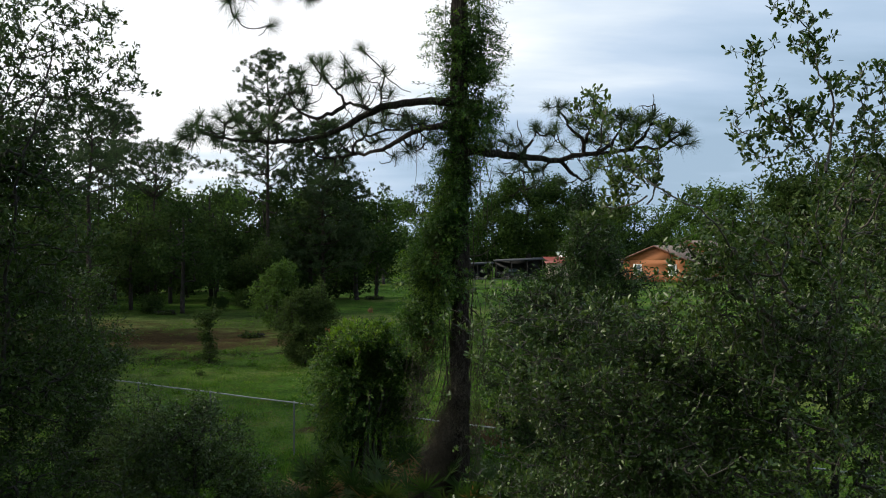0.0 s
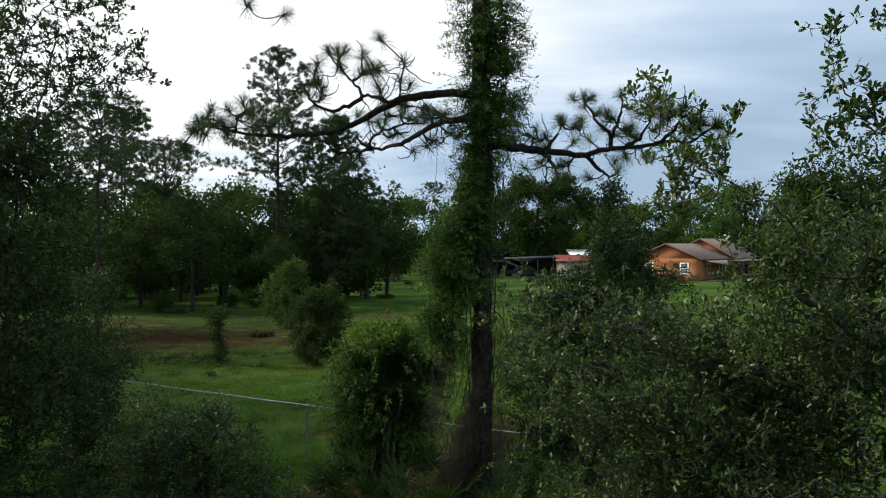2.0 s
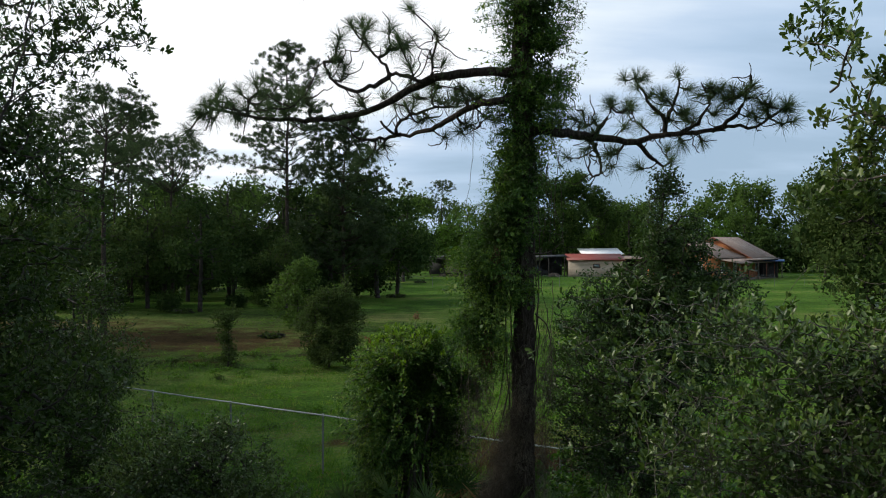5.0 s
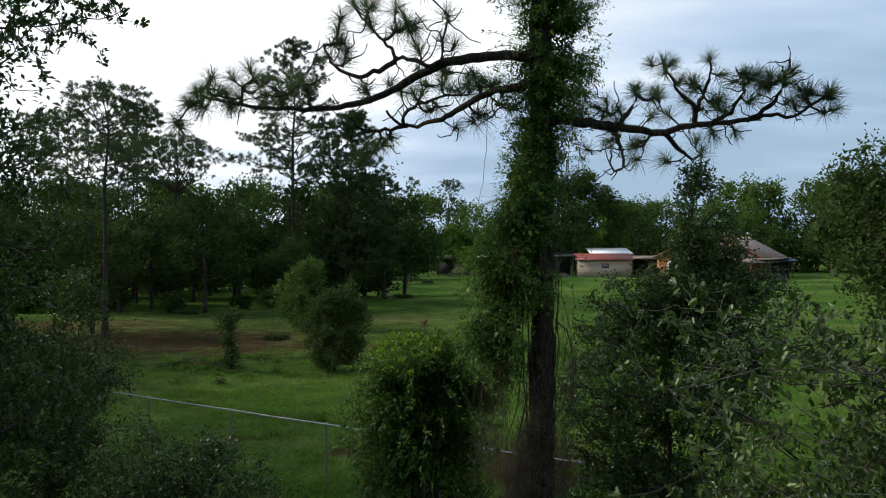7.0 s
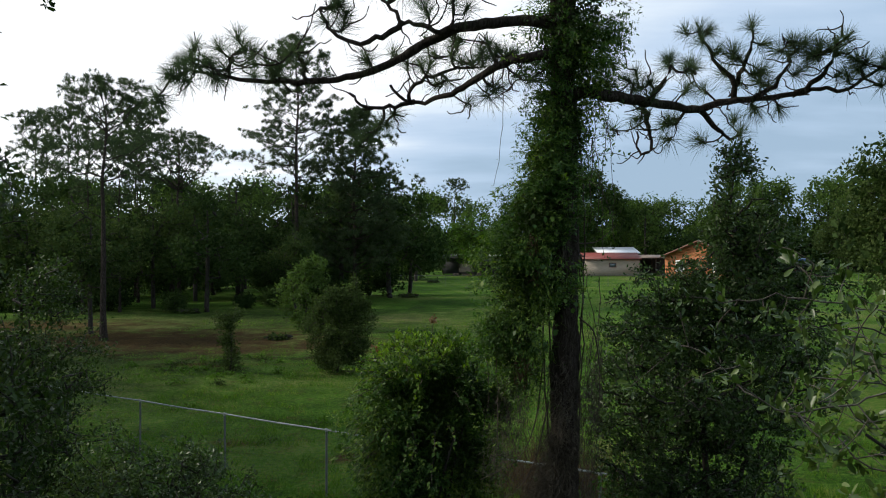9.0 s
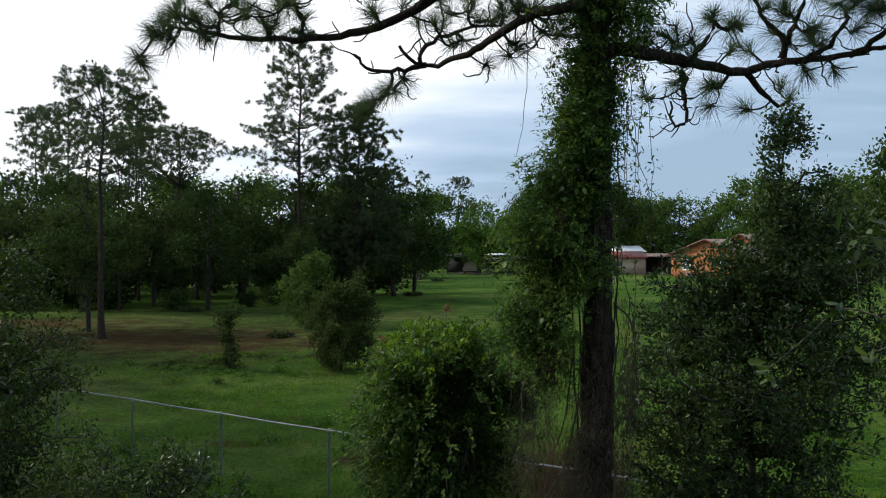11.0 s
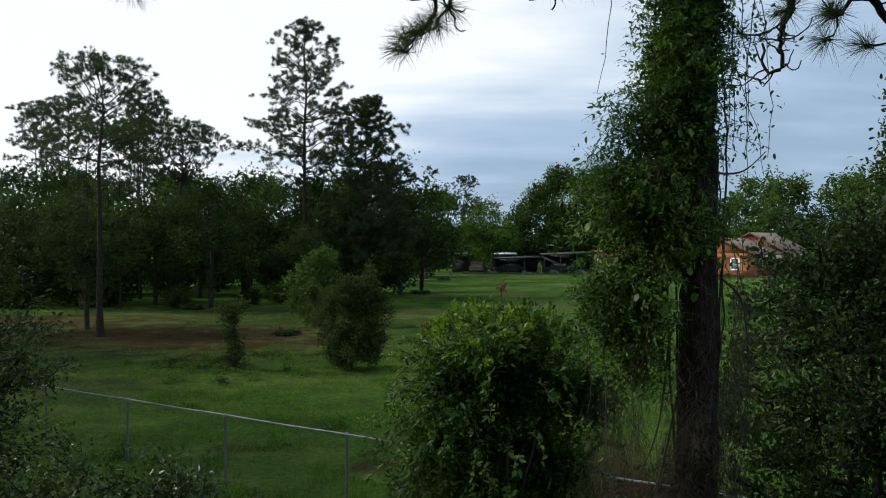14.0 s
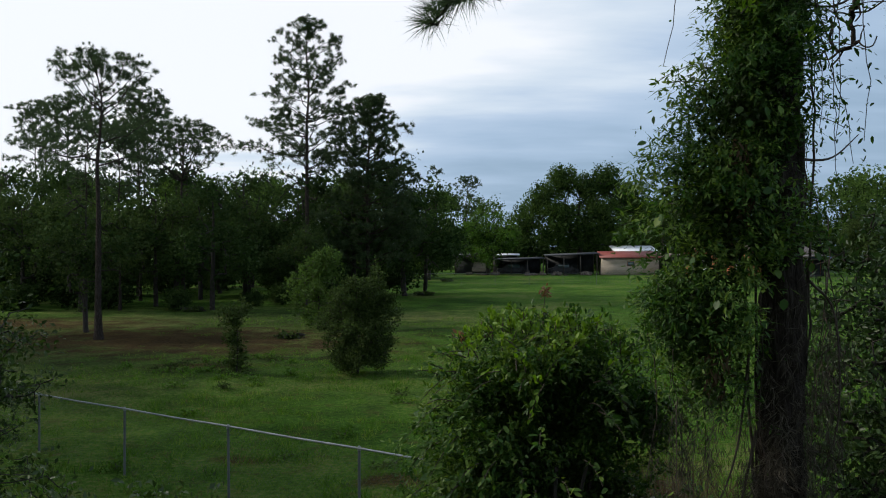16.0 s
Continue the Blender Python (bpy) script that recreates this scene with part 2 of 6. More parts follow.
M_GROUND = ground_material()
M_GRASS = leaf_material("grass_blade", (0.018, 0.047, 0.0062), (0.053, 0.119, 0.013), (0.148, 0.184, 0.045), 0.6, 0.4, 1.5, 0.1)
M_DRYGRASS = leaf_material("dry_grass", (0.064, 0.056, 0.024), (0.112, 0.088, 0.040), (0.160, 0.128, 0.064), 0.7, 0.3, 0.5, 0.15)
M_OAK = leaf_material("oak_leaf", (0.017, 0.035, 0.0083), (0.039, 0.071, 0.015), (0.102, 0.142, 0.034), 0.4, 0.22, 0.8, 0.33)
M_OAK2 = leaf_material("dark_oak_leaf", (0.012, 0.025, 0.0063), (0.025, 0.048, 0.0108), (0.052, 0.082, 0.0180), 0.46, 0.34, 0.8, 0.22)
M_OAK3 = leaf_material("slim_oak_leaf", (0.014, 0.03, 0.0085), (0.03, 0.058, 0.0155), (0.066, 0.102, 0.029), 0.44, 0.3, 0.8, 0.24)
M_VINE = leaf_material("vine_leaf", (0.012, 0.033, 0.0065), (0.037, 0.084, 0.0145), (0.135, 0.2, 0.034), 0.48, 0.34, 1.6, 0.2)
# brighter copy of the vine leaf, for tops and sides that catch the light
M_VINELIT = leaf_material("lit_vine_leaf", (0.05, 0.105, 0.014), (0.092, 0.165, 0.022), (0.155, 0.235, 0.04), 0.5, 0.36, 1.6, 0.15)
M_FAR = leaf_material("distant_leaf", (0.042, 0.074, 0.0195), (0.06, 0.101, 0.0245), (0.084, 0.13, 0.031), 0.6, 0.3, 0.35, 0.03)
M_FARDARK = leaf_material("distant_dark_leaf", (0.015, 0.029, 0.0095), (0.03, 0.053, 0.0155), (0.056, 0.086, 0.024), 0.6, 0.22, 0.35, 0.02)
M_LIME = leaf_material("light_green_leaf", (0.034, 0.074, 0.0115), (0.058, 0.116, 0.0175), (0.1, 0.165, 0.027), 0.55, 0.3, 0.4, 0.08)
M_OLIVE = leaf_material("olive_leaf", (0.021, 0.036, 0.0115), (0.04, 0.062, 0.0185), (0.074, 0.1, 0.03), 0.6, 0.25, 0.35, 0.03)
M_NEEDLE = leaf_material("pine_needle", (0.017, 0.032, 0.0135), (0.038, 0.063, 0.025), (0.08, 0.107, 0.047), 0.5, 0.35, 1.5, 0.12)
M_PALM = leaf_material("palmetto_leaf", (0.016, 0.036, 0.009), (0.034, 0.066, 0.016), (0.1, 0.125, 0.034), 0.55, 0.25, 2.5, 0.12)
M_DEADPALM = leaf_material("dead_frond", (0.07, 0.045, 0.022), (0.17, 0.105, 0.042), (0.3, 0.2, 0.075), 0.7, 0.25, 2.0)
M_RUSSET = leaf_material("russet_dry_grass", (0.03, 0.02, 0.011), (0.06, 0.041, 0.024), (0.11, 0.08, 0.048), 0.8, 0.3, 2.0, 0.1)
M_RED = leaf_material("red_new_leaf", (0.09, 0.045, 0.024), (0.15, 0.08, 0.042), (0.2, 0.12, 0.06), 0.5, 0.3, 2.0)
M_MOSS = leaf_material("hanging_moss", (0.028, 0.024, 0.019), (0.064, 0.056, 0.044), (0.135, 0.12, 0.094), 0.9, 0.3, 2.0, 0.1)
M_LIVEOAK = leaf_material("live_oak_leaf", (0.021, 0.041, 0.0115), (0.044, 0.078, 0.0185), (0.082, 0.126, 0.029), 0.6, 0.25, 0.3, 0.03)
M_PINEBARK = bark_material()
M_OAKBARK = rough_material("oak_bark", ((0.1, (0.009, 0.0075, 0.006)), (0.5, (0.021, 0.017, 0.014)), (0.9, (0.05, 0.043, 0.035))), 8, (1, 1, 0.4), 0.95, 0.7)
M_TWIG = rough_material("twig_bark", ((0.1, (0.026, 0.022, 0.018)), (0.5, (0.06, 0.05, 0.042)), (0.9, (0.14, 0.125, 0.105))), 12, (1, 1, 1), 0.9, 0.4)
M_STEM = rough_material("vine_stem", ((0.1, (0.02, 0.015, 0.011)), (0.5, (0.042, 0.03, 0.022)), (0.9, (0.08, 0.06, 0.045))), 14, (1, 1, 1), 0.9, 0.4)
M_GALV = rough_material("galvanised_steel", ((0.1, (0.13, 0.15, 0.15)), (0.5, (0.2, 0.22, 0.22)), (0.9, (0.28, 0.3, 0.3))), 5, (1, 1, 1), 0.55, 0.1, 0.3)
M_WIRE = rough_material("galvanised_wire", ((0.1, (0.07, 0.08, 0.08)), (0.9, (0.13, 0.14, 0.14))), 5, (1, 1, 1), 0.7, 0.0, 0.3)

# ---- geometry helpers ----


def np_mesh(name, verts, faces, smooth=False):
    """A mesh from arrays: verts (n, 3), faces a list of (m, k) index arrays."""
    me = bpy.data.meshes.new(name)
    verts = np.asarray(verts, dtype=np.float32).reshape(-1, 3)
    faces = [np.asarray(f, dtype=np.int32) for f in faces if len(f)]
    loops = np.concatenate([f.ravel() for f in faces])
    sizes = np.concatenate([np.full(len(f), f.shape[1], dtype=np.int32) for f in faces])
    me.vertices.add(len(verts))
    me.vertices.foreach_set("co", verts.ravel())
    me.loops.add(len(loops))
    me.loops.foreach_set("vertex_index", loops)
    me.polygons.add(len(sizes))
    starts = np.concatenate([[0], np.cumsum(sizes)[:-1]]).astype(np.int32)
    me.polygons.foreach_set("loop_start", starts)
    if smooth:
        me.polygons.foreach_set("use_smooth", np.ones(len(sizes), dtype=bool))
    me.update(calc_edges=True)
    return me


def part(name, data, mat, parent, label="", kind=""):
    if isinstance(data, bmesh.types.BMesh):
        me = bpy.data.meshes.new(name)
        data.to_mesh(me)
        data.free()
        data = me
    data.materials.append(mat)
    ob = new(name, data)
    ob.parent = parent
    return tagged(ob, label, kind=kind)


def thing(name, x, y, z, label, category, group="", kind=""):
    ob = new(name)
    ob.matrix_basis = pose(x, y, z)
    return tagged(ob, label, category, group, kind)


def unit(v):
    return v / np.maximum(np.linalg.norm(v, axis=-1, keepdims=True), 1e-9)


def leaves(pos, way, up, length, width, shape="leaf", curl=0.1):
    """Verts and faces for many leaves: 'leaf' has six corners and a fold, 'chip' four."""
    n = len(pos)
    way = unit(way)
    side = unit(np.cross(way, up))
    nor = np.cross(side, way)
    L, W = np.asarray(length).reshape(-1, 1) * np.ones((n, 1)), np.asarray(width).reshape(-1, 1) * np.ones((n, 1))
    if shape == "leaf":
        c = curl * W * 1.8
        v = np.stack([pos, pos + way * L * 0.27 + side * W * 0.44 + nor * c * 0.6, pos + way * L * 0.64 + side * W * 0.44 + nor * c * 0.5,
                      pos + way * L - nor * c * 0.4, pos + way * L * 0.64 - side * W * 0.44 + nor * c * 0.5, pos + way * L * 0.27 - side * W * 0.44 + nor * c * 0.6], 1)
        f = np.arange(n)[:, None] * 6
        return v.reshape(-1, 3), [np.concatenate([f + [[0, 1, 2, 3]], f + [[0, 3, 4, 5]]])]
    if shape == "oval":
        c = curl * W * 1.8
        v = np.stack([pos, pos + way * L * 0.36 + side * W * 0.40 + nor * c * 0.6, pos + way * L * 0.8 + side * W * 0.46 + nor * c * 0.4,
                      pos + way * L - nor * c * 0.3, pos + way * L * 0.8 - side * W * 0.46 + nor * c * 0.4, pos + way * L * 0.36 - side * W * 0.40 + nor * c * 0.6], 1)
        f = np.arange(n)[:, None] * 6
        return v.reshape(-1, 3), [np.concatenate([f + [[0, 1, 2, 3]], f + [[0, 3, 4, 5]]])]
    if shape == "blade":
        v = np.stack([pos - side * W * 0.5, pos + side * W * 0.5, pos + way * L], 1)
        return v.reshape(-1, 3), [np.arange(n)[:, None] * 3 + [[0, 1, 2]]]
    c = curl * W * 1.8
    v = np.stack([pos, pos + way * L * 0.5 + side * W * 0.5 + nor * c, pos + way * L - nor * c * 0.5, pos + way * L * 0.5 - side * W * 0.5 + nor * c], 1)
    f = np.arange(n)[:, None] * 4
    return v.reshape(-1, 3), [np.concatenate([f + [[0, 1, 2]], f + [[0, 2, 3]]])]


def join_arrays(items):
    """Joins several (verts, faces) into one."""
    vs, by = [], {}
    off = 0
    for v, fs in items:
        vs.append(v)
        for f in fs:
            by.setdefault(f.shape[1], []).append(f + off)
        off += len(v)
    return np.concatenate(vs), [np.concatenate(f) for f in by.values()]


def tube(points, radii, sides=6, rough=0.0, rng=None):
    """A tapered tube along a line, as (verts, faces)."""
    p = np.asarray(points, dtype=float)
    r = np.asarray(radii, dtype=float) * np.ones(len(p))
    t = unit(np.gradient(p, axis=0))
    ref = np.where(np.abs(t[:, 2:3]) > 0.9, [[1.0, 0, 0]], [[0, 0, 1.0]])
    a = unit(np.cross(t, ref))
    b = np.cross(t, a)
    ang = np.linspace(0, 2 * np.pi, sides, endpoint=False)
    rr = r[:, None] * (1 + (rng.normal(0, rough, (len(p), sides)) if rough else 0))
    ring = p[:, None] + rr[..., None] * (np.cos(ang)[None, :, None] * a[:, None] + np.sin(ang)[None, :, None] * b[:, None])
    i = np.arange(len(p) - 1)[:, None] * sides
    j = np.arange(sides)[None]
    k = (j + 1) % sides
    f = np.stack([i + j, i + k, i + sides + k, i + sides + j], -1).reshape(-1, 4)
    return ring.reshape(-1, 3), [f]


def curve_line(points, step=0.12):
    """A smooth line through the points (Catmull-Rom), evenly resampled."""
    p = np.asarray(points, dtype=float)
    q = np.vstack([2 * p[0] - p[1], p, 2 * p[-1] - p[-2]])
    out = []
    for i in range(1, len(q) - 2):
        k = max(2, int(np.linalg.norm(q[i + 1] - q[i]) / step) + 1)
        s = np.linspace(0, 1, k, endpoint=False)[:, None]
        out.append(0.5 * (2 * q[i] + (q[i + 1] - q[i - 1]) * s + (2 * q[i - 1] - 5 * q[i] + 4 * q[i + 1] - q[i + 2]) * s ** 2
                          + (3 * q[i] - q[i - 1] - 3 * q[i + 1] + q[i + 2]) * s ** 3))
    out.append(p[-1:])
    return np.vstack(out)


def ball_points(rng, centre, radii, count, shell=0.45):
    """Points in an ellipsoid, thicker towards its skin."""
    d = unit(rng.normal(size=(count, 3)))
    return np.asarray(centre) + d * rng.random((count, 1)) ** shell * np.asarray(radii)


def clumped(rng, pts, scale, cut):
    """Drops points where a coarse noise is low, so that gaps open between clumps."""
    off = Vector(rng.random(3) * 50)
    keep = [noise.noise(Vector(p) * scale + off) + rng.normal(0, 0.12) > cut for p in pts]
    return pts[np.array(keep)]


def lumpy(rng, lobes, shell=0.3, scale=2.2, depth=0.22, fill=1.0):
    """Points in a heap of ellipsoids whose skin swells and sinks in lumps."""
    off = Vector(rng.random(3) * 50)
    out = []
    for c, r, k in lobes:
        d = unit(rng.normal(size=(int(k * fill), 3)))
        swell = np.array([1 + depth * (noise.noise(Vector(np.asarray(c) + q * np.asarray(r)) * scale + off) + 0.6 * noise.noise(Vector(np.asarray(c) + q * np.asarray(r)) * scale * 2.7 + off)) for q in d])
        out.append(np.asarray(c) + d * (rng.random((len(d), 1)) ** shell) * swell[:, None] * np.asarray(r))
    return np.concatenate(out)


def grow(roots, tips, rng, seg=0.25, lift=0.12, wander=0.12, drop=0.25):
    """Joins every tip to the nearest wood that is already there. Returns nodes, parents, the paths and how many tips each node carries."""
    nodes, par = [], []
    for line in roots:
        first = -1
        if nodes:
            first = int(np.argmin(np.linalg.norm(np.array(nodes) - line[0], axis=1)))
        for i, q in enumerate(line):
            par.append(first if i == 0 else len(nodes) - 1)
            nodes.append(np.asarray(q, float))
    rooted = len(nodes)
    arr = np.zeros((rooted + len(tips) * 14 + 10, 3))
    arr[:rooted] = nodes
    count = rooted
    near = np.min(np.linalg.norm(tips[:, None] - arr[None, :rooted], axis=2), axis=1)
    paths = []
    for ti in np.argsort(near):
        tip = tips[ti]
        gap = arr[:count] - tip
        d = np.linalg.norm(gap, axis=1) + drop * np.maximum(gap[:, 2], 0)
        k = int(np.argmin(d))
        start = arr[k].copy()
        span = np.linalg.norm(tip - start)
        steps = int(min(12, max(2, math.ceil(span / seg))))
        ctrl = (start + tip) / 2 + np.array([0, 0, -lift * span]) + rng.normal(0, wander, 3) * span
        path = [k]
        for s in np.linspace(0, 1, steps + 1)[1:]:
            arr[count] = (1 - s) ** 2 * start + 2 * s * (1 - s) * ctrl + s * s * tip
            par.append(path[-1])
            path.append(count)
            count += 1
        paths.append(path)
    carried = np.zeros(count)
    for path in paths:
        carried[path[-1]] += 1
    for i in range(count - 1, -1, -1):
        if par[i] >= 0:
            carried[par[i]] += carried[i]
    return arr[:count], np.array(par), paths, carried, rooted


def branch_mesh(nodes, paths, carried, thin, most, sides=4, least=0):
    items = []
    for path in paths:
        if carried[path[1]] < least:
            continue
        r = np.minimum(thin * np.maximum(carried[path], 1) ** 0.46, most)
        r[0] = min(r[0], r[1] * 1.15)
        items.append(tube(nodes[path], r, 3 if r[1] < 0.008 else sides if r[1] < 0.03 else sides + 3))
    return join_arrays(items)


def twig_leaves(rng, nodes, paths, per, length, width, spread, reach=1.0, shape="chip", droop=0.0, upward=0.5):
    """Leaves set along the last stretch of every twig."""
    a = np.array([nodes[p[-1]] for p in paths])
    b = np.array([nodes[p[max(0, len(p) - 3)]] for p in paths])
    axis = unit(a - b)
    span = np.linalg.norm(a - b, axis=1, keepdims=True)
    n = len(a) * per
    idx = np.repeat(np.arange(len(a)), per)
    s = rng.random((n, 1)) * np.minimum(span[idx], reach)
    pos = a[idx] - axis[idx] * s + rng.normal(0, spread, (n, 3))
    way = unit(axis[idx] * 0.7 + rng.normal(0, 0.65, (n, 3)) + np.array([0, 0, 0.1 - droop]))
    up = unit(rng.normal(0, 0.55, (n, 3)) + np.array([0, -0.1, upward]))
    L = length * rng.uniform(0.65, 1.25, n)
    return leaves(pos, way, up, L, L * width / length, shape, 0.12)


def rosettes(rng, nodes, paths, per, length, width, spread=0.012):
    """Leaves in a whorl round the end of every twig."""
    a = np.array([nodes[p[-1]] for p in paths])
    b = np.array([nodes[p[-2]] for p in paths])
    axis = unit(a - b + [0, 0, 0.02])
    n = len(a) * per
    idx = np.repeat(np.arange(len(a)), per)
    pos = a[idx] - axis[idx] * rng.random((n, 1)) * length * 0.8 + rng.normal(0, spread, (n, 3))
    way = unit(axis[idx] * 0.75 + rng.normal(0, 0.55, (n, 3)))
    up = unit(axis[idx] * 0.8 + rng.normal(0, 0.5, (n, 3)) + [0, 0, 0.3])
    L = length * rng.uniform(0.6, 1.2, n)
    return leaves(pos, way, up, L, L * width / length, "oval", 0.12)


def shoots(rng, pos, out, per, span, size, ratio=0.45, droop=0.3, shape="leaf", hang=0.3):
    """Leafy shoots: each starts inside the mass, runs outwards through its point and bends down; leaves stand along it."""
    n = len(pos) * per
    idx = np.repeat(np.arange(len(pos)), per)
    dirs = unit(out + rng.normal(0, 0.35, out.shape))
    lng = span * rng.uniform(0.6, 1.3, (len(pos), 1))
    q = rng.random((n, 1))
    p = pos[idx] + dirs[idx] * (q - 0.6) * lng[idx] + rng.normal(0, 0.014, (n, 3)) - np.array([0, 0, 1.0]) * droop * q * q * lng[idx]
    way = unit(dirs[idx] * 0.55 + rng.normal(0, 0.6, (n, 3)) + [0, 0, -hang])
    up = unit(dirs[idx] * 0.55 + rng.normal(0, 0.38, (n, 3)) + [0, 0, 0.75])
    L = rng.uniform(*size, n)
    green = leaves(p, way, up, L, L * ratio * rng.uniform(0.85, 1.15, n), shape, 0.12)
    foot = pos - dirs * 0.75 * lng
    bend = foot + dirs * lng * 0.95 - np.array([0, 0, 1.0]) * droop * 0.2 * lng
    stems = [leaves(foot, bend - foot, rng.normal(size=foot.shape), np.linalg.norm(bend - foot, axis=1), 0.004, "chip", 0.0),
             leaves(bend, dirs * 0.3 * lng - np.array([0, 0, 1.0]) * droop * 0.7 * lng, rng.normal(size=foot.shape), 0.4 * lng[:, 0], 0.003, "chip", 0.0)]
    return join_arrays([green, *stems])


def tuft(rng, pos, axis, count, length, width, spread=0.8, fall=0.18, segs=2):
    """A brush of needles round the end of a shoot."""
    axis = axis / max(np.linalg.norm(axis), 1e-6)
    d = unit(rng.normal(0, spread, (count, 3)) + axis * rng.uniform(0.15, 1.3, (count, 1)))
    base = pos - axis * rng.random((count, 1)) * length * 0.35
    L = length * rng.uniform(0.7, 1.1, (count, 1))
    side = unit(np.cross(d, rng.normal(size=(count, 3)))) * width
    down = np.array([0, 0, -1.0]) * L * fall
    if segs == 1:
        v = np.stack([base - side, base + side, base + d * L + down], 1)
        f = np.arange(count)[:, None] * 3
        return v.reshape(-1, 3), [f + [[0, 1, 2]]]
    mid = base + d * L * 0.55 + down * 0.25
    v = np.stack([base - side, base + side, mid + side * 0.9, mid - side * 0.9, base + d * L + down], 1)
    f = np.arange(count)[:, None] * 5
    return v.reshape(-1, 3), [f + [[0, 1, 2, 3]], f + [[3, 2, 4]]]


def box_arrays(x0, x1, y0, y1, z0, z1):
    v = np.array([(x, y, z) for z in (z0, z1) for x, y in ((x0, y0), (x1, y0), (x1, y1), (x0, y1))], float)
    return v, [np.array([(3, 2, 1, 0), (4, 5, 6, 7), (0, 1, 5, 4), (1, 2, 6, 5), (2, 3, 7, 6), (3, 0, 4, 7)])]


def slab(corners, thick):
    """A plate over four corners (counter-clockwise from above), with its thickness below."""
    c = np.asarray(corners, float)
    nor = unit(np.cross(c[1] - c[0], c[2] - c[0]))
    v = np.concatenate([c - nor * thick, c])
    return v, [np.array([(3, 2, 1, 0), (4, 5, 6, 7), (0, 1, 5, 4), (1, 2, 6, 5), (2, 3, 7, 6), (3, 0, 4, 7)])]


# ---- ground ----


def build_ground():
    def axis(dense0, dense1, step, far):
        inner = np.arange(dense0, dense1 + step / 2, step)
        out, d, x = [], step, dense1
        while x < far:
            d *= 1.35
            x += d
            out.append(x)
        lo, d, x = [], step, dense0
        while x > -far:
            d *= 1.35
            x -= d
            lo.append(x)
        return np.array(lo[::-1] + list(inner) + out)

    xs, ys = axis(-30, 20, 0.5, 2500), axis(0, 60, 0.5, 2500)
    X, Y = np.meshgrid(xs, ys, indexing="ij")
    rng = np.random.default_rng(5)
    near = (np.abs(X) < 60) & (Y > -20) & (Y < 90)
    Z = 0.035 * np.sin(X * 0.9 + 1.3 * np.sin(Y * 0.4)) * np.cos(Y * 0.7) + rng.normal(0, 0.012, X.shape)
    Z = np.where(near, Z, 0.0)
    v = np.stack([X, Y, Z], -1).reshape(-1, 3)
    i = (np.arange(len(xs) - 1)[:, None] * len(ys) + np.arange(len(ys) - 1)[None]).ravel()
    f = np.stack([i, i + len(ys), i + len(ys) + 1, i + 1], -1)
    me = np_mesh("ground", v, [f], True)
    me.materials.append(M_GROUND)
    tagged(new("ground", me), "mown grass field with a bare reddish soil patch", "ground", kind="structure")


build_ground()

# ---- trees ----


def broad_tree(name, x, y, trunk, blobs, rng, mats, label, category="tree", thin=0.004, most=0.08, per=14, leaf=(0.07, 0.032), spread=0.06,
               shape="leaf", clump=(1.4, -0.15), seg=0.25, reach=0.3, sides=4, extra=(), group="", lift=0.1, least=0, sprigs=(), limb_r=0.55):
    """A broad-leaved tree or bush: trunk is (points, radii), blobs are (centre, radii, twigs), all from the foot at x, y."""
    top = thing(name, x, y, 0, label, category, group)
    line = curve_line(trunk[0], 0.2)
    rad = np.interp(np.linspace(0, 1, len(line)), np.linspace(0, 1, len(trunk[1])), trunk[1])
    tips = np.concatenate([clumped(rng, ball_points(rng, c, r, k), *clump) for c, r, k in blobs])
    tips = tips[tips[:, 2] > 0.03]
    nodes, par, paths, carried, rooted = grow([line, *[curve_line(e, 0.2) for e in extra]], tips, rng, seg, lift)
    stems = [tube(line, rad, 9, 0.06, rng)]
    part("trunk", np_mesh("trunk", *stems[0], True), mats[0], top)
    for e in extra:
        ln = curve_line(e, 0.2)
        ln[1:-1] += rng.normal(0, 0.022, (len(ln) - 2, 3))
        part("limb", np_mesh("limb", *tube(ln, np.linspace(rad[len(rad) // 2] * limb_r, thin * 2, len(ln)), 7), True), mats[0], top)
    part("branchwork", np_mesh("branchwork", *branch_mesh(nodes, paths, carried, thin, most, sides, least), True), mats[1], top, kind="stuff")
    part("crown", np_mesh("crown", *twig_leaves(rng, nodes, paths, per, leaf[0], leaf[1], spread, reach, shape)), mats[2], top, kind="stuff")
    for pts, count, loose, r0, size in sprigs:
        # a branch in the open with its leaves in whorls
        ln = curve_line(np.array(pts) + rng.normal(0, 0.02, (len(pts), 3)) * [1, 3, 1], 0.05)
        sway = np.cumsum(rng.normal(0, 0.011, ln.shape), 0)
        ln = ln + sway - sway[-1:] * np.linspace(0, 1, len(ln))[:, None]
        limb = part("branch", np_mesh("branch", *tube(ln, np.linspace(r0, 0.0022, len(ln)), 6), True), mats[1], top)
        at = ln[(len(ln) * rng.uniform(0.18, 1.0, count) ** 0.8).astype(int).clip(0, len(ln) - 1)]
        ends = np.concatenate([at + rng.normal(0, loose, (count, 3)) + [0, 0, loose * 0.4], ln[-1:]])
        sn, sp, spaths, sc, sr = grow([ln], ends, rng, 0.04, 0.1)
        part("twigwork", np_mesh("twigwork", *branch_mesh(sn, spaths, sc, 0.0016, 0.004), True), mats[1], limb, kind="stuff")
        part("leaves", np_mesh("leaves", *rosettes(rng, sn, spaths, 9, *size)), mats[2], limb, kind="stuff")
    return top


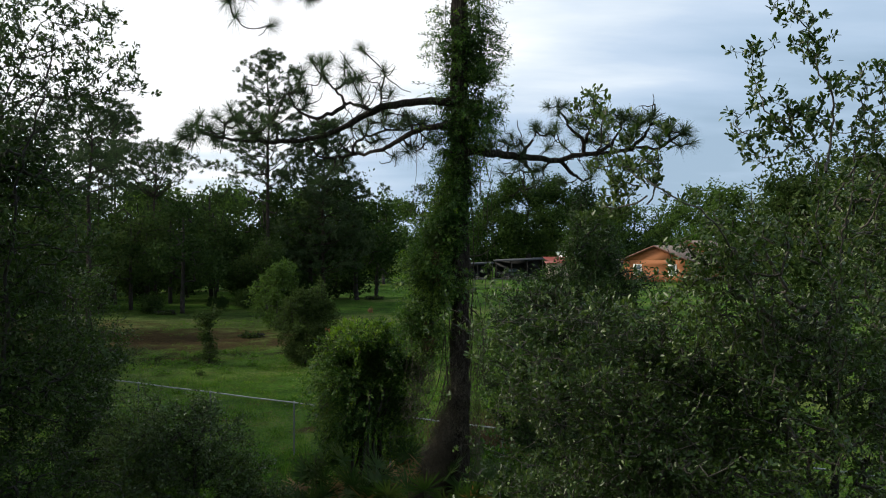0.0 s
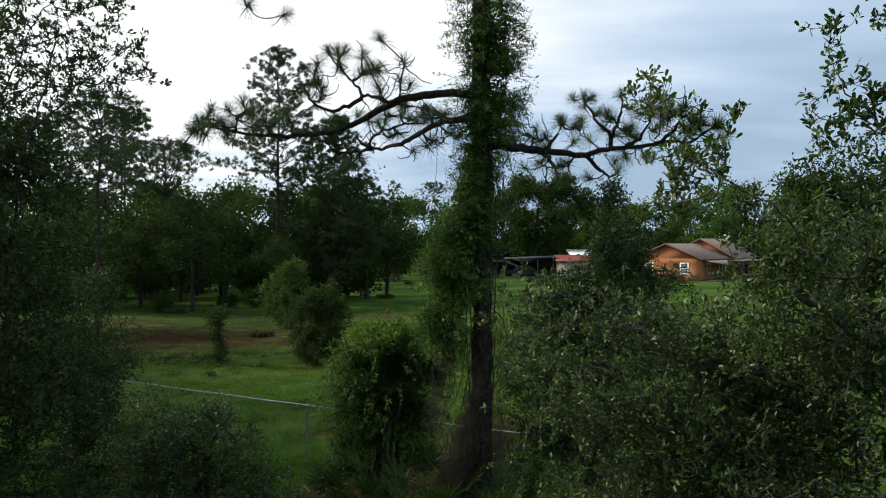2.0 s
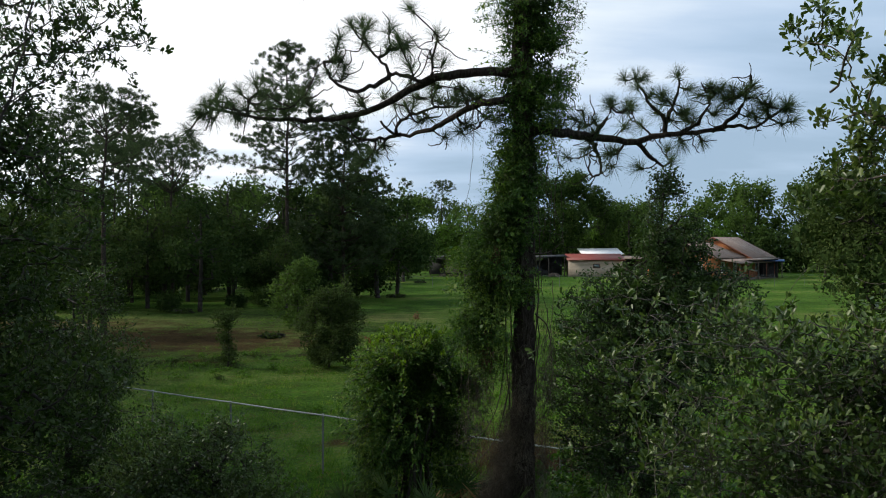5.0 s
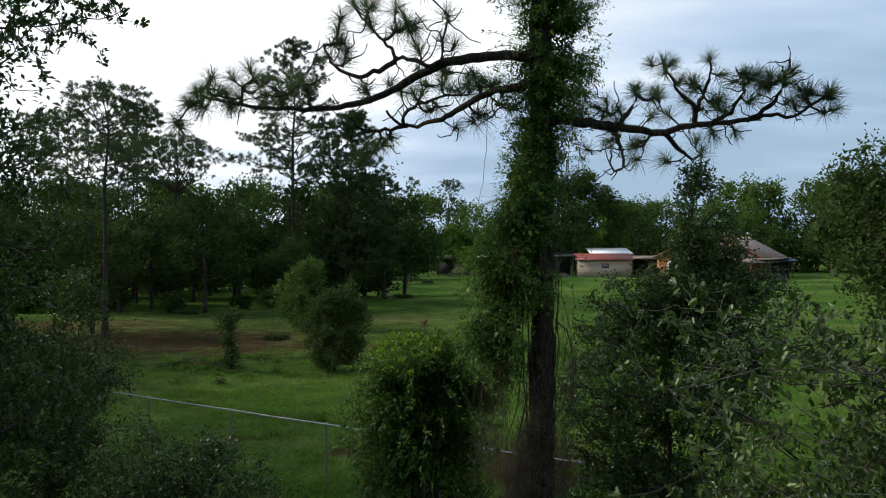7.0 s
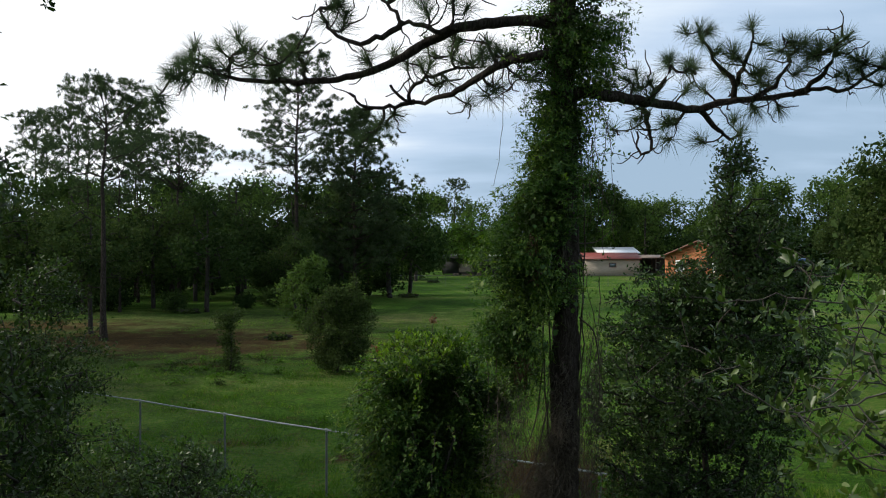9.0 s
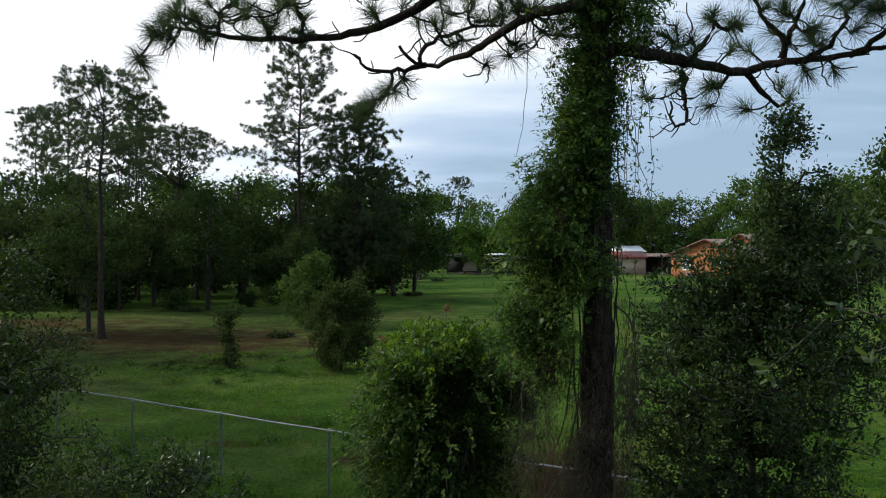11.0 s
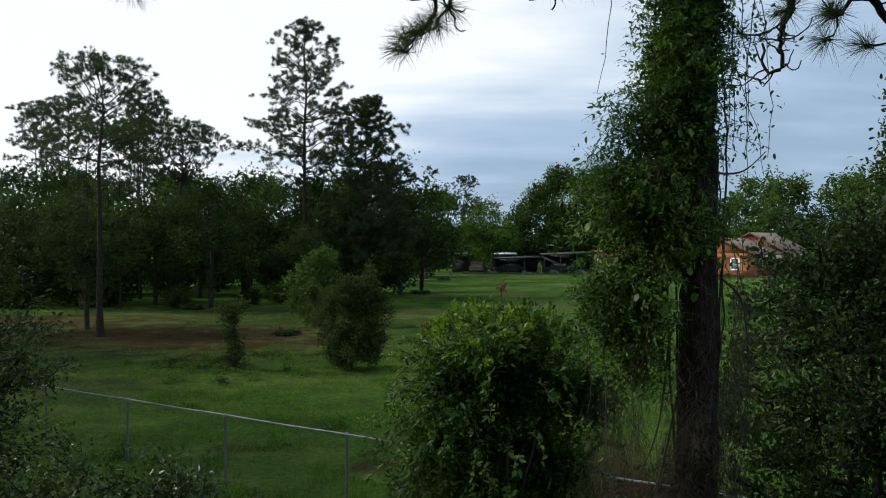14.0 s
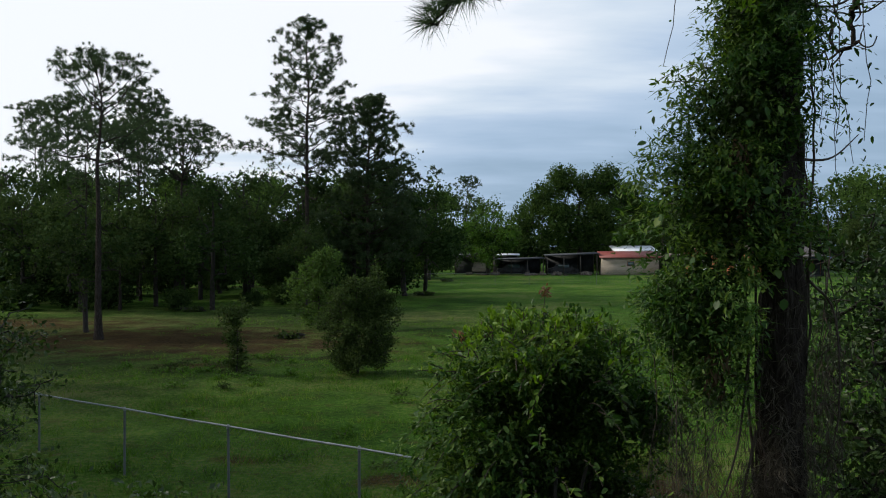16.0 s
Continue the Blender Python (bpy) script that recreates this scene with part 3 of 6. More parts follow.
def dome(rng, n, low, wide, tall, reach_down=0.6):
    """Limbs that fan up into a rounded or flat-topped crown: rows of (height, azimuth, length, rise)."""
    rows = []
    for i in range(n):
        r = wide * math.sqrt((i + 0.5) / n) * rng.uniform(0.9, 1.06)
        end = low + tall * math.sqrt(max(0.02, 1 - (r / (wide * 1.12)) ** 2))
        start = min(end - 0.3, max(low - 0.9, end - 0.35 - r * rng.uniform(0.75, 1.25) * reach_down))
        rows.append((start, i * 137.5 + rng.normal(0, 14), r, end - start))
    return rows


def spire(rng, n, z0, z1, widths, climb=(0.25, 0.8)):
    """Limbs up a tall crown whose half-width goes through widths from its foot to its tip."""
    rows = []
    for i in range(n):
        q = (i + rng.random()) / n
        r = float(np.interp(q, np.linspace(0, 1, len(widths)), widths)) * rng.uniform(0.45, 1.05)
        up = r * rng.uniform(*climb)
        rows.append((z0 + (z1 - z0) * q - up * 0.6, i * 137.5 + rng.normal(0, 20), r, up))
    return rows


def pine_tree(name, x, y, height, rng, label, limbs, trunk_r=0.2, pad=9, needles=22, length=0.24, width=0.009, dead=5, lean=0.0, loose=1.0):
    """A pine: limbs are (height, azimuth, length, rise), each ending in a flat pad of needle tufts."""
    top = thing(name, x, y, 0, label, "tree", "pine trees")
    k = 9
    h = np.linspace(0, 1, k)
    pts = np.stack([lean * h ** 2 * height + rng.normal(0, 0.05, k) * h * 2, rng.normal(0, 0.05, k) * h * 2, h * height * 0.97], 1)
    line = curve_line(pts, 0.4)
    rise = np.linspace(0, 1, len(line))
    rad = trunk_r * (0.62 + 0.38 * np.exp(-rise * 26)) * (1 - 0.9 * rise ** 1.3)
    part("trunk", np_mesh("trunk", *tube(line, rad, 9, 0.05, rng), True), M_PINEBARK, top)
    wood, brush = [], []

    def on_trunk(z):
        return np.array([np.interp(z, line[:, 2], line[:, j]) for j in range(3)])

    for _ in range(dead):
        az = rng.uniform(0, 6.28)
        a = on_trunk(height * rng.uniform(0.15, 0.5))
        e = a + np.array([math.cos(az), math.sin(az), 0]) * rng.uniform(0.4, 1.2) + [0, 0, rng.uniform(-0.2, 0.4)]
        wood.append(tube(np.array([a, (a + e) / 2 + rng.normal(0, 0.06, 3), e]), [0.022, 0.015, 0.006], 4))
    roots, tips = [line], []
    for z, az, lng, up in limbs:
        a = math.radians(az)
        out = np.array([math.cos(a), math.sin(a), 0])
        start = on_trunk(min(max(z, 0.5), height * 0.95))
        end = start + out * lng + [0, 0, up]
        q = np.linspace(0, 1, 7)[:, None]
        mid = start + out * lng * 0.55 + [0, 0, up * 0.3] + rng.normal(0, 0.06, 3) * lng
        b = (1 - q) ** 2 * start + 2 * q * (1 - q) * mid + q * q * end
        b[1:-1] += rng.normal(0, 0.025, (5, 3)) * max(lng, 0.5)
        r0 = 0.012 + 0.013 * lng
        wood.append(tube(b, np.linspace(r0, 0.008, 7), 5))
        roots.append(b)
        size = (0.16 + 0.13 * lng) * loose
        count = max(4, int(pad * (0.5 + 0.28 * lng)))
        along = b[(3 + rng.random(count) ** 0.6 * 3.99).astype(int)]
        tips.append(along + rng.normal(0, 1, (count, 3)) * [size, size, size * 0.34] + [0, 0, size * 0.25])
    tips = np.concatenate(tips + [on_trunk(height * 0.94) + rng.normal(0, 1, (6, 3)) * [0.2, 0.2, 0.14] + [0, 0, 0.25]])
    nodes, par, paths, carried, rooted = grow(roots, tips, rng, 0.25, 0.16, 0.14, 0.5)
    wood.append(branch_mesh(nodes, paths, carried, 0.0065, 0.02, 3))
    for path in paths:
        e, b = nodes[path[-1]], nodes[path[-2]]
        way = unit(e - b) + np.array([0, 0, 0.5])
        for j in range(3):
            c = e + (rng.normal(0, 0.11, 3) * [1, 1, 0.6] if j else 0)
            brush.append(tuft(rng, c, way + rng.normal(0, 0.4, 3), needles, length * rng.uniform(0.75, 1.15), width, 0.75, 0.12, 1))
    part("branchwork", np_mesh("branchwork", *join_arrays(wood), True), M_PINEBARK, top, kind="stuff")
    part("needles", np_mesh("needles", *join_arrays(brush)), M_NEEDLE, top, kind="stuff")
    return top


def shade_core_leaves(top, blobs, rng, size, share=1.3):
    """Dark leaf chips added in the heart of a crown, painting the shade inside it."""
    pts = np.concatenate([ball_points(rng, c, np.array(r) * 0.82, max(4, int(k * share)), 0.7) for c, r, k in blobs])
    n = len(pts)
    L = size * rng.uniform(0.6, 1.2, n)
    part("shade_core_leaves", np_mesh("shade_core_leaves", *leaves(pts, rng.normal(size=(n, 3)), rng.normal(size=(n, 3)), L, L * 0.6, "chip", 0.2)), M_FARDARK, top, kind="stuff")


def far_oak(name, label, seed, height, radius, low, mats, tips=420, per=13, leaf=(0.3, 0.17), x=0, y=0, clump=(0.55, -0.12), least=8):
    """A distant broad crown built of several rounded clumps."""
    rng = np.random.default_rng(seed)
    mid = (height + low) / 2
    half = (height - low) / 2
    blobs = [((0, 0, mid), (radius * 0.75, radius * 0.75, half), tips // 3)]
    for i in range(7):
        az = i * 0.9 + rng.random()
        h = rng.uniform(-0.55, 0.6)
        rr = radius * (0.62 - 0.25 * max(h, 0))
        blobs.append(((math.cos(az) * rr, math.sin(az) * rr, mid + h * half), (radius * 0.42, radius * 0.42, half * 0.4), tips // 9))
    trunk = ([(0, 0, 0), (rng.normal(0, 0.1), rng.normal(0, 0.1), low), (rng.normal(0, 0.2), rng.normal(0, 0.2), mid), (0, 0, height * 0.85)],
             [radius * 0.045, radius * 0.036, radius * 0.022, 0.02])
    top = broad_tree(name, x, y, trunk, blobs, rng, mats, label, thin=0.012, most=radius * 0.035, per=per, leaf=leaf, spread=radius * 0.05,
                     shape="chip", clump=clump, seg=1.2, reach=0.8, sides=3, least=least)
    shade_core_leaves(top, blobs, rng, radius * 0.11)
    return top


OAK_MATS, OAK2_MATS = (M_OAKBARK, M_TWIG, M_OAK), (M_OAKBARK, M_OAKBARK, M_OAK2)
OAK_MATS_DARK, SLIM_MATS = (M_OAKBARK, M_OAKBARK, M_OAK), (M_OAKBARK, M_OAKBARK, M_OAK3)
R = np.random.default_rng

LEAF, SMALL, TINY = (0.043, 0.0195), (0.05, 0.021), (0.038, 0.0175)
OAK_SPRIGS = (
    ([(0.05, 0, 2.6), (-0.3, -0.8, 3.5), (-0.54, -1.25, 4.31), (-0.63, -1.25, 4.6), (-0.76, -1.25, 4.82), (-0.86, -1.25, 4.87), (-1.03, -1.25, 4.9), (-1.16, -1.25, 4.85)], 85, 0.072, 0.008, LEAF),
    ([(-0.61, -1.25, 4.6), (-0.49, -1.25, 4.84), (-0.54, -1.25, 5.06), (-0.65, -1.25, 5.23), (-0.74, -1.25, 5.41), (-0.81, -1.25, 5.59)], 51, 0.057, 0.009, LEAF),
    ([(-0.79, -1.25, 4.85), (-0.89, -1.25, 5.0), (-0.92, -1.25, 5.2), (-0.97, -1.25, 5.36)], 30, 0.057, 0.006, LEAF),
    ([(0.05, 0, 2.9), (-0.3, -0.9, 3.7), (-0.45, -1.25, 4.31), (-0.44, -1.25, 4.75), (-0.45, -1.25, 4.9), (-0.36, -1.25, 5.07), (-0.23, -1.25, 5.17)], 85, 0.082, 0.010, LEAF),
    ([(-0.45, -1.25, 4.45), (-0.26, -1.25, 4.81), (-0.22, -1.25, 4.97), (-0.18, -1.2, 5.3)], 44, 0.072, 0.008, LEAF), ([(-0.71, -1.25, 4.78), (-0.86, -1.25, 4.76), (-0.99, -1.25, 4.74)], 15, 0.052, 0.004, LEAF),
    ([(-0.65, -1.25, 5.23), (-0.6, -1.25, 5.35)], 10, 0.042, 0.004, LEAF), ([(-0.49, -1.25, 4.92), (-0.68, -1.25, 4.98), (-0.83, -1.25, 4.97)], 40, 0.062, 0.006, LEAF),
    ([(-0.18, -0.9, 4.3), (-0.08, -1.2, 4.75), (-0.02, -1.25, 4.95), (0.05, -1.25, 5.1)], 60, 0.075, 0.007, LEAF), ([(-0.3, -1.2, 4.6), (-0.1, -1.25, 4.72), (0.1, -1.25, 4.8)], 40, 0.07, 0.005, LEAF),
    ([(-0.6, -0.2, 3.0), (-0.9, -0.6, 3.8), (-1.0, -0.7, 4.28)], 34, 0.12, 0.007, LEAF), ([(-0.7, -0.3, 3.1), (-1.05, -0.6, 3.8), (-1.3, -0.7, 4.12)], 34, 0.11, 0.006, LEAF), ([(-0.4, -0.3, 3.2), (-0.6, -0.7, 4.0), (-0.75, -0.75, 4.4)], 34, 0.12, 0.007, LEAF),
    ([(-0.3, -0.1, 2.6), (-0.7, -0.6, 3.6), (-1.1, -1.1, 4.2), (-1.56, -1.28, 4.47), (-1.62, -1.23, 4.57), (-1.68, -1.17, 4.68), (-1.77, -1.1, 4.8), (-1.83, -1.04, 4.9), (-1.89, -1.0, 4.96), (-1.95, -0.95, 5.05)], 42, 0.036, 0.01, TINY), ([(-1.83, -1.04, 4.9), (-1.85, -1.03, 5.02), (-1.86, -1.02, 5.11)], 13, 0.032, 0.005, TINY),
    ([(-1.78, -1.09, 4.82), (-1.8, -1.07, 4.92), (-1.81, -1.06, 5.01)], 11, 0.032, 0.005, TINY), ([(-1.62, -1.23, 4.57), (-1.66, -1.19, 4.7), (-1.67, -1.18, 4.82), (-1.66, -1.19, 4.9), (-1.63, -1.22, 4.94)], 32, 0.036, 0.007, TINY),
    ([(-1.56, -1.28, 4.47), (-1.55, -1.29, 4.59), (-1.53, -1.31, 4.69), (-1.52, -1.32, 4.79), (-1.49, -1.35, 4.88)], 22, 0.027, 0.006, TINY), ([(-1.54, -1.3, 4.63), (-1.58, -1.27, 4.69), (-1.6, -1.25, 4.73)], 8, 0.025, 0.004, TINY),
    ([(-1.6, -1.25, 4.5), (-1.68, -1.17, 4.5), (-1.77, -1.1, 4.43), (-1.89, -1.0, 4.39)], 24, 0.034, 0.006, TINY), ([(-1.67, -1.18, 4.5), (-1.73, -1.13, 4.53), (-1.79, -1.08, 4.52)], 12, 0.03, 0.004, TINY),
    ([(-1.63, -1.22, 4.56), (-1.71, -1.15, 4.6), (-1.77, -1.1, 4.57)], 16, 0.034, 0.005, TINY), ([(-1.68, -1.17, 4.68), (-1.76, -1.11, 4.67), (-1.83, -1.05, 4.69)], 12, 0.03, 0.004, TINY),
    ([(-1.64, -1.21, 4.56), (-1.67, -1.18, 4.47), (-1.72, -1.14, 4.41)], 14, 0.034, 0.005, TINY))


def reaching_sprigs():
    """Long level twigs on the open side of the near oak."""
    rng = R(19)
    rows = []
    for k in range(70):
        far = rng.uniform(-2.65, -1.2)
        y0, y1 = rng.uniform(-0.3, 0.4), rng.uniform(-0.9, 0.6)
        ze = rng.uniform(2.3, 3.92)
        zs = max(1.2, ze - rng.uniform(0.2, 1.1))
        rows.append(([(-0.25, y0 * 0.5, zs - 0.2), (far * 0.45, y0, zs + 0.1), (far * 0.75, (y0 + y1) / 2, (zs + ze) / 2 + 0.1), (far, y1, ze)], int(rng.integers(38, 56)), 0.1, 0.0065, (0.039, 0.0175)))
    return tuple(rows)


LEFT_SPRIGS = (
    ([(0.1, 0, 3.4), (0.4, -0.3, 5.0), (0.9, -0.4, 6.13), (1.16, -0.4, 6.44), (1.42, -0.4, 6.57)], 120, 0.14, 0.022, SMALL), ([(0.79, -0.4, 6.02), (1.16, -0.4, 6.13), (1.52, -0.4, 6.2)], 42, 0.1, 0.009, SMALL),
    ([(1.13, -0.4, 6.36), (1.47, -0.4, 6.39), (1.76, -0.4, 6.45)], 36, 0.07, 0.007, SMALL), ([(0.3, -0.2, 5.0), (0.79, -0.4, 5.6), (1.21, -0.4, 5.72), (1.73, -0.4, 5.72), (1.99, -0.4, 5.8)], 95, 0.11, 0.015, SMALL),
    ([(1.42, -0.4, 5.74), (1.68, -0.4, 5.89), (1.79, -0.4, 6.06)], 28, 0.07, 0.007, SMALL), ([(0.5, -0.4, 5.6), (0.63, -0.4, 6.28), (0.79, -0.4, 6.44), (0.9, -0.4, 6.6)], 60, 0.14, 0.009, SMALL),
    ([(0.9, -0.4, 5.7), (1.24, -0.4, 5.92), (1.45, -0.4, 5.89)], 40, 0.09, 0.007, SMALL), ([(0.4, -0.3, 4.6), (0.9, -0.5, 5.2), (1.5, -0.5, 5.45)], 80, 0.15, 0.011, SMALL), ([(0.2, 0, 5.4), (0.5, 0, 6.2), (0.7, 0, 6.9)], 60, 0.2, 0.012, SMALL),
    ([(0.3, -0.2, 4.8), (0.5, -0.5, 5.5), (0.75, -0.6, 6.1), (0.95, -0.7, 6.3)], 70, 0.15, 0.01, SMALL), ([(0.4, 0, 5.0), (0.9, 0.2, 5.6), (1.2, 0.4, 6.1), (1.3, 0.5, 6.5)], 70, 0.15, 0.01, SMALL))

# near oak on the camera's right hand
broad_tree("oak_tree", 2.75, 6.3, ([(0, 0, 0), (-0.05, 0.05, 1.2), (0.05, 0, 2.6), (-0.05, -0.1, 3.6), (0.1, -0.1, 4.4)], [0.055, 0.045, 0.033, 0.02, 0.008]),
           [((-0.5, -0.2, 2.85), (1.05, 1.0, 0.9), 1300), ((0.5, 0.2, 3.0), (1.3, 1.2, 1.25), 800), ((0, 0, 1.6), (1.2, 1.1, 0.9), 180), ((-1.4, 0, 2.5), (0.7, 0.8, 1.1), 620), ((0.65, 0.2, 4.2), (0.6, 0.6, 0.8), 240), ((0.35, 0.1, 4.5), (0.5, 0.55, 0.5), 230),
            ((-0.6, -0.1, 3.5), (0.6, 0.6, 0.5), 330), ((0.1, 0.1, 3.4), (0.9, 0.8, 0.7), 420), ((-0.3, -0.2, 3.9), (0.65, 0.6, 0.55), 260), ((-0.85, -0.2, 3.85), (0.5, 0.5, 0.42), 130), ((-1.1, -0.85, 4.05), (0.36, 0.4, 0.28), 110), ((-0.85, -0.8, 4.2), (0.32, 0.4, 0.36), 110), ((-0.8, 0.1, 0.9), (1.2, 0.9, 0.7), 110)],
           R(11), OAK_MATS, "young evergreen oak with small glossy dark leaves", thin=0.0026, most=0.022, per=17, leaf=(0.04, 0.017), spread=0.034, shape="oval", limb_r=0.3, clump=(1.7, -0.09), reach=0.22,
           extra=([(-0.05, 0.05, 1.0), (-0.7, 0, 1.9), (-1.5, 0.1, 2.9), (-2.2, 0.1, 3.5)], [(0.05, 0, 2.2), (0.5, 0.1, 3.2), (0.7, 0.3, 4.6)]), group="oak saplings", sprigs=OAK_SPRIGS + reaching_sprigs())

# slim oak beside the big pine
broad_tree("oak_tree", 1.75, 12.9, ([(0, 0, 0), (0.03, 0, 1.5), (-0.03, 0, 3.0), (0.2, -0.1, 4.2), (0.3, -0.1, 5.0)], [0.045, 0.035, 0.025, 0.015, 0.006]),
           [((-0.1, 0, 2.5), (1.15, 0.9, 1.35), 1750), ((0.3, -0.1, 4.78), (0.24, 0.28, 0.38), 110), ((0.4, -0.1, 4.25), (0.46, 0.4, 0.4), 380), ((0.42, -0.1, 3.75), (0.78, 0.6, 0.45), 560), ((-0.35, 0, 3.3), (0.75, 0.6, 0.6), 360), ((1.0, 0, 3.4), (0.6, 0.6, 0.7), 300), ((-0.75, -0.1, 2.2), (0.55, 0.5, 0.9), 240), ((0.75, 0, 2.7), (0.6, 0.6, 0.9), 220), ((0.1, 0, 1.2), (1.1, 0.9, 0.8), 480)],
           R(12), SLIM_MATS, "slim young oak with dense dark leaves beside the pine", shape="oval", per=19, leaf=(0.046, 0.0225), most=0.026, spread=0.05, clump=(1.9, -0.17), reach=0.25, group="oak saplings")

# oaks on the left hand
broad_tree("oak_tree", -4.9, 8.9, ([(0, 0, 0), (0.1, 0, 1.6), (0, 0.1, 3.2), (0.2, -0.1, 4.6), (0.3, 0, 6.0)], [0.1, 0.08, 0.055, 0.035, 0.012]),
           [((0.2, 0.2, 2.9), (1.35, 1.5, 1.5), 1900), ((0.4, -0.3, 4.5), (1.2, 1.2, 1.0), 700), ((0.7, -0.4, 5.1), (0.85, 0.8, 0.55), 330), ((0.1, 0, 6.0), (0.8, 1.0, 0.9), 110), ((0.3, 0.6, 1.4), (1.5, 1.4, 0.9), 620)],
           R(13), OAK2_MATS, "evergreen oak with small dark leaves, thin at the top", thin=0.003, most=0.03, shape="chip", per=17, leaf=(0.058, 0.029), sprigs=LEFT_SPRIGS, spread=0.045, clump=(1.4, -0.1), reach=0.25,
           extra=([(0.1, 0, 1.4), (0.6, -0.3, 3.0), (0.9, -0.7, 4.6), (1.4, -1.0, 5.9)],), group="oak saplings")
broad_tree("oak_tree", -5.3, 12.4, ([(0, 0, 0), (0, 0.05, 1.4), (0.1, 0, 2.6), (0.1, 0, 3.7)], [0.07, 0.055, 0.035, 0.01]),
           [((0.1, 0, 2.5), (0.95, 0.9, 1.3), 900), ((0.5, 0.1, 1.3), (0.8, 0.8, 0.8), 420), ((0.35, 0.1, 3.65), (0.4, 0.4, 0.45), 60)], R(14), OAK2_MATS, "small evergreen oak with dark leaves by the fence",
           shape="chip", per=26, leaf=(0.045, 0.024), spread=0.06, most=0.03, clump=(1.6, -0.1), reach=0.25, group="oak saplings")
broad_tree("shrub", -3.25, 11.45, ([(0, 0, 0), (0.05, 0, 0.7), (0, 0, 1.9)], [0.04, 0.03, 0.01]),
           [((0, 0, 1.25), (0.85, 0.85, 1.1), 1200), ((0.7, 0.1, 0.85), (0.55, 0.6, 0.8), 380), ((-0.6, -0.3, 1.2), (0.6, 0.7, 0.9), 300), ((0.1, 0, 0.5), (1.0, 0.9, 0.45), 120), ((-0.75, 0, 1.7), (0.7, 0.7, 0.8), 420)], R(15), OAK_MATS_DARK, "low rounded evergreen shrub with small leaves",
           "shrub", thin=0.0026, most=0.02, shape="chip", per=19, leaf=(0.046, 0.024), spread=0.05, clump=(1.8, -0.12), reach=0.2)

# field bushes
broad_tree("bush", -5.0, 32.0, ([(0, 0, 0), (0.05, 0, 0.7), (0.1, 0, 2.2)], [0.05, 0.035, 0.01]),
           [((0.05, 0, 1.0), (1.05, 0.95, 0.75), 420), ((0.75, 0, 1.5), (0.6, 0.6, 0.75), 210), ((0.35, 0.1, 2.1), (0.5, 0.5, 0.7), 190), ((0.55, 0, 2.75), (0.22, 0.25, 0.4), 40), ((-0.35, 0, 1.9), (0.55, 0.55, 0.6), 170), ((-0.2, 0, 2.5), (0.25, 0.25, 0.35), 36), ((-0.85, 0.1, 1.5), (0.4, 0.4, 0.5), 70),
            ((0.9, -0.1, 2.25), (0.2, 0.2, 0.35), 30), ((0.1, 0, 0.4), (0.85, 0.8, 0.4), 260), ((0.1, -0.1, 0.75), (0.95, 0.85, 0.5), 160)], R(16), (M_OAKBARK, M_OAKBARK, M_OLIVE), "rounded leafy bush alone in the mown field",
           "bush", per=24, leaf=(0.085, 0.038), spread=0.075, shape="chip", clump=(1.7, -0.06), reach=0.4, group="field bushes",
           extra=([(0, 0, 0.1), (0.4, 0, 0.9), (0.75, 0, 2.0)], [(0, 0, 0.1), (-0.3, 0.1, 0.9), (-0.5, 0, 1.9)]))
broad_tree("bush", -8.4, 31.7, ([(0, 0, 0), (0.03, 0, 0.8), (0, 0, 1.8)], [0.03, 0.02, 0.008]),
           [((0, 0, 1.0), (0.4, 0.36, 0.85), 90), ((-0.1, 0, 1.7), (0.5, 0.42, 0.35), 60), ((0.25, 0, 1.95), (0.25, 0.25, 0.25), 22), ((0, 0, 0.35), (0.35, 0.35, 0.35), 40)], R(17), (M_OAKBARK, M_TWIG, M_OLIVE), "slim upright sapling alone in the grass",
           "bush", per=13, leaf=(0.11, 0.05), spread=0.06, shape="chip", clump=(1.5, -0.2), reach=0.3, group="field bushes")
broad_tree("bush", -8.7, 46.0, ([(0, 0, 0), (0.05, 0, 1.2), (0, 0, 3.0)], [0.05, 0.04, 0.01]),
           [((0, 0, 1.6), (1.5, 1.2, 1.5), 330), ((0.3, 0, 2.8), (0.8, 0.8, 0.8), 120), ((1.6, 1, 1.2), (1.2, 1.2, 1.1), 160)], R(18), (M_OAKBARK, M_TWIG, M_FAR), "loose light-green thicket at the trees' edge",
           "bush", per=14, leaf=(0.17, 0.08), spread=0.1, shape="chip", clump=(1.0, -0.15), reach=0.5, group="field bushes")

# pines of the field's edge
pr = R(21)
pine_tree("pine_tree", -16.4, 40.9, 11.2, pr, "tall pine with a flat open crown and bare trunk",
          dome(pr, 15, 9.2, 1.95, 2.1, 0.9) + [(7.7, 10, 1.9, 0.95), (7.9, 150, 1.1, 0.9), (7.0, 190, 2.6, 0.6), (6.8, 0, 2.2, 0.15), (7.5, 70, 1.3, 0.7), (7.4, 255, 1.3, 0.8)],
          0.22, 17, 58, 0.18, 0.0052, 5, 0.0, 0.75)
pr = R(22)
pine_tree("pine_tree", -12.7, 64.0, 19.0, pr, "very tall slender pine above the dark wood",
          spire(pr, 60, 8.6, 18.5, (2.8, 3.0, 2.9, 2.8, 2.7, 2.5, 2.0, 1.0), (0.35, 0.9)) + [(9.6, 180, 4.4, 0.5), (10.8, 175, 3.2, 0.9), (11.8, 5, 3.1, 1.0)], 0.27, 13, 44, 0.26, 0.0092, 7, 0.004, 0.72)
pr = R(23)
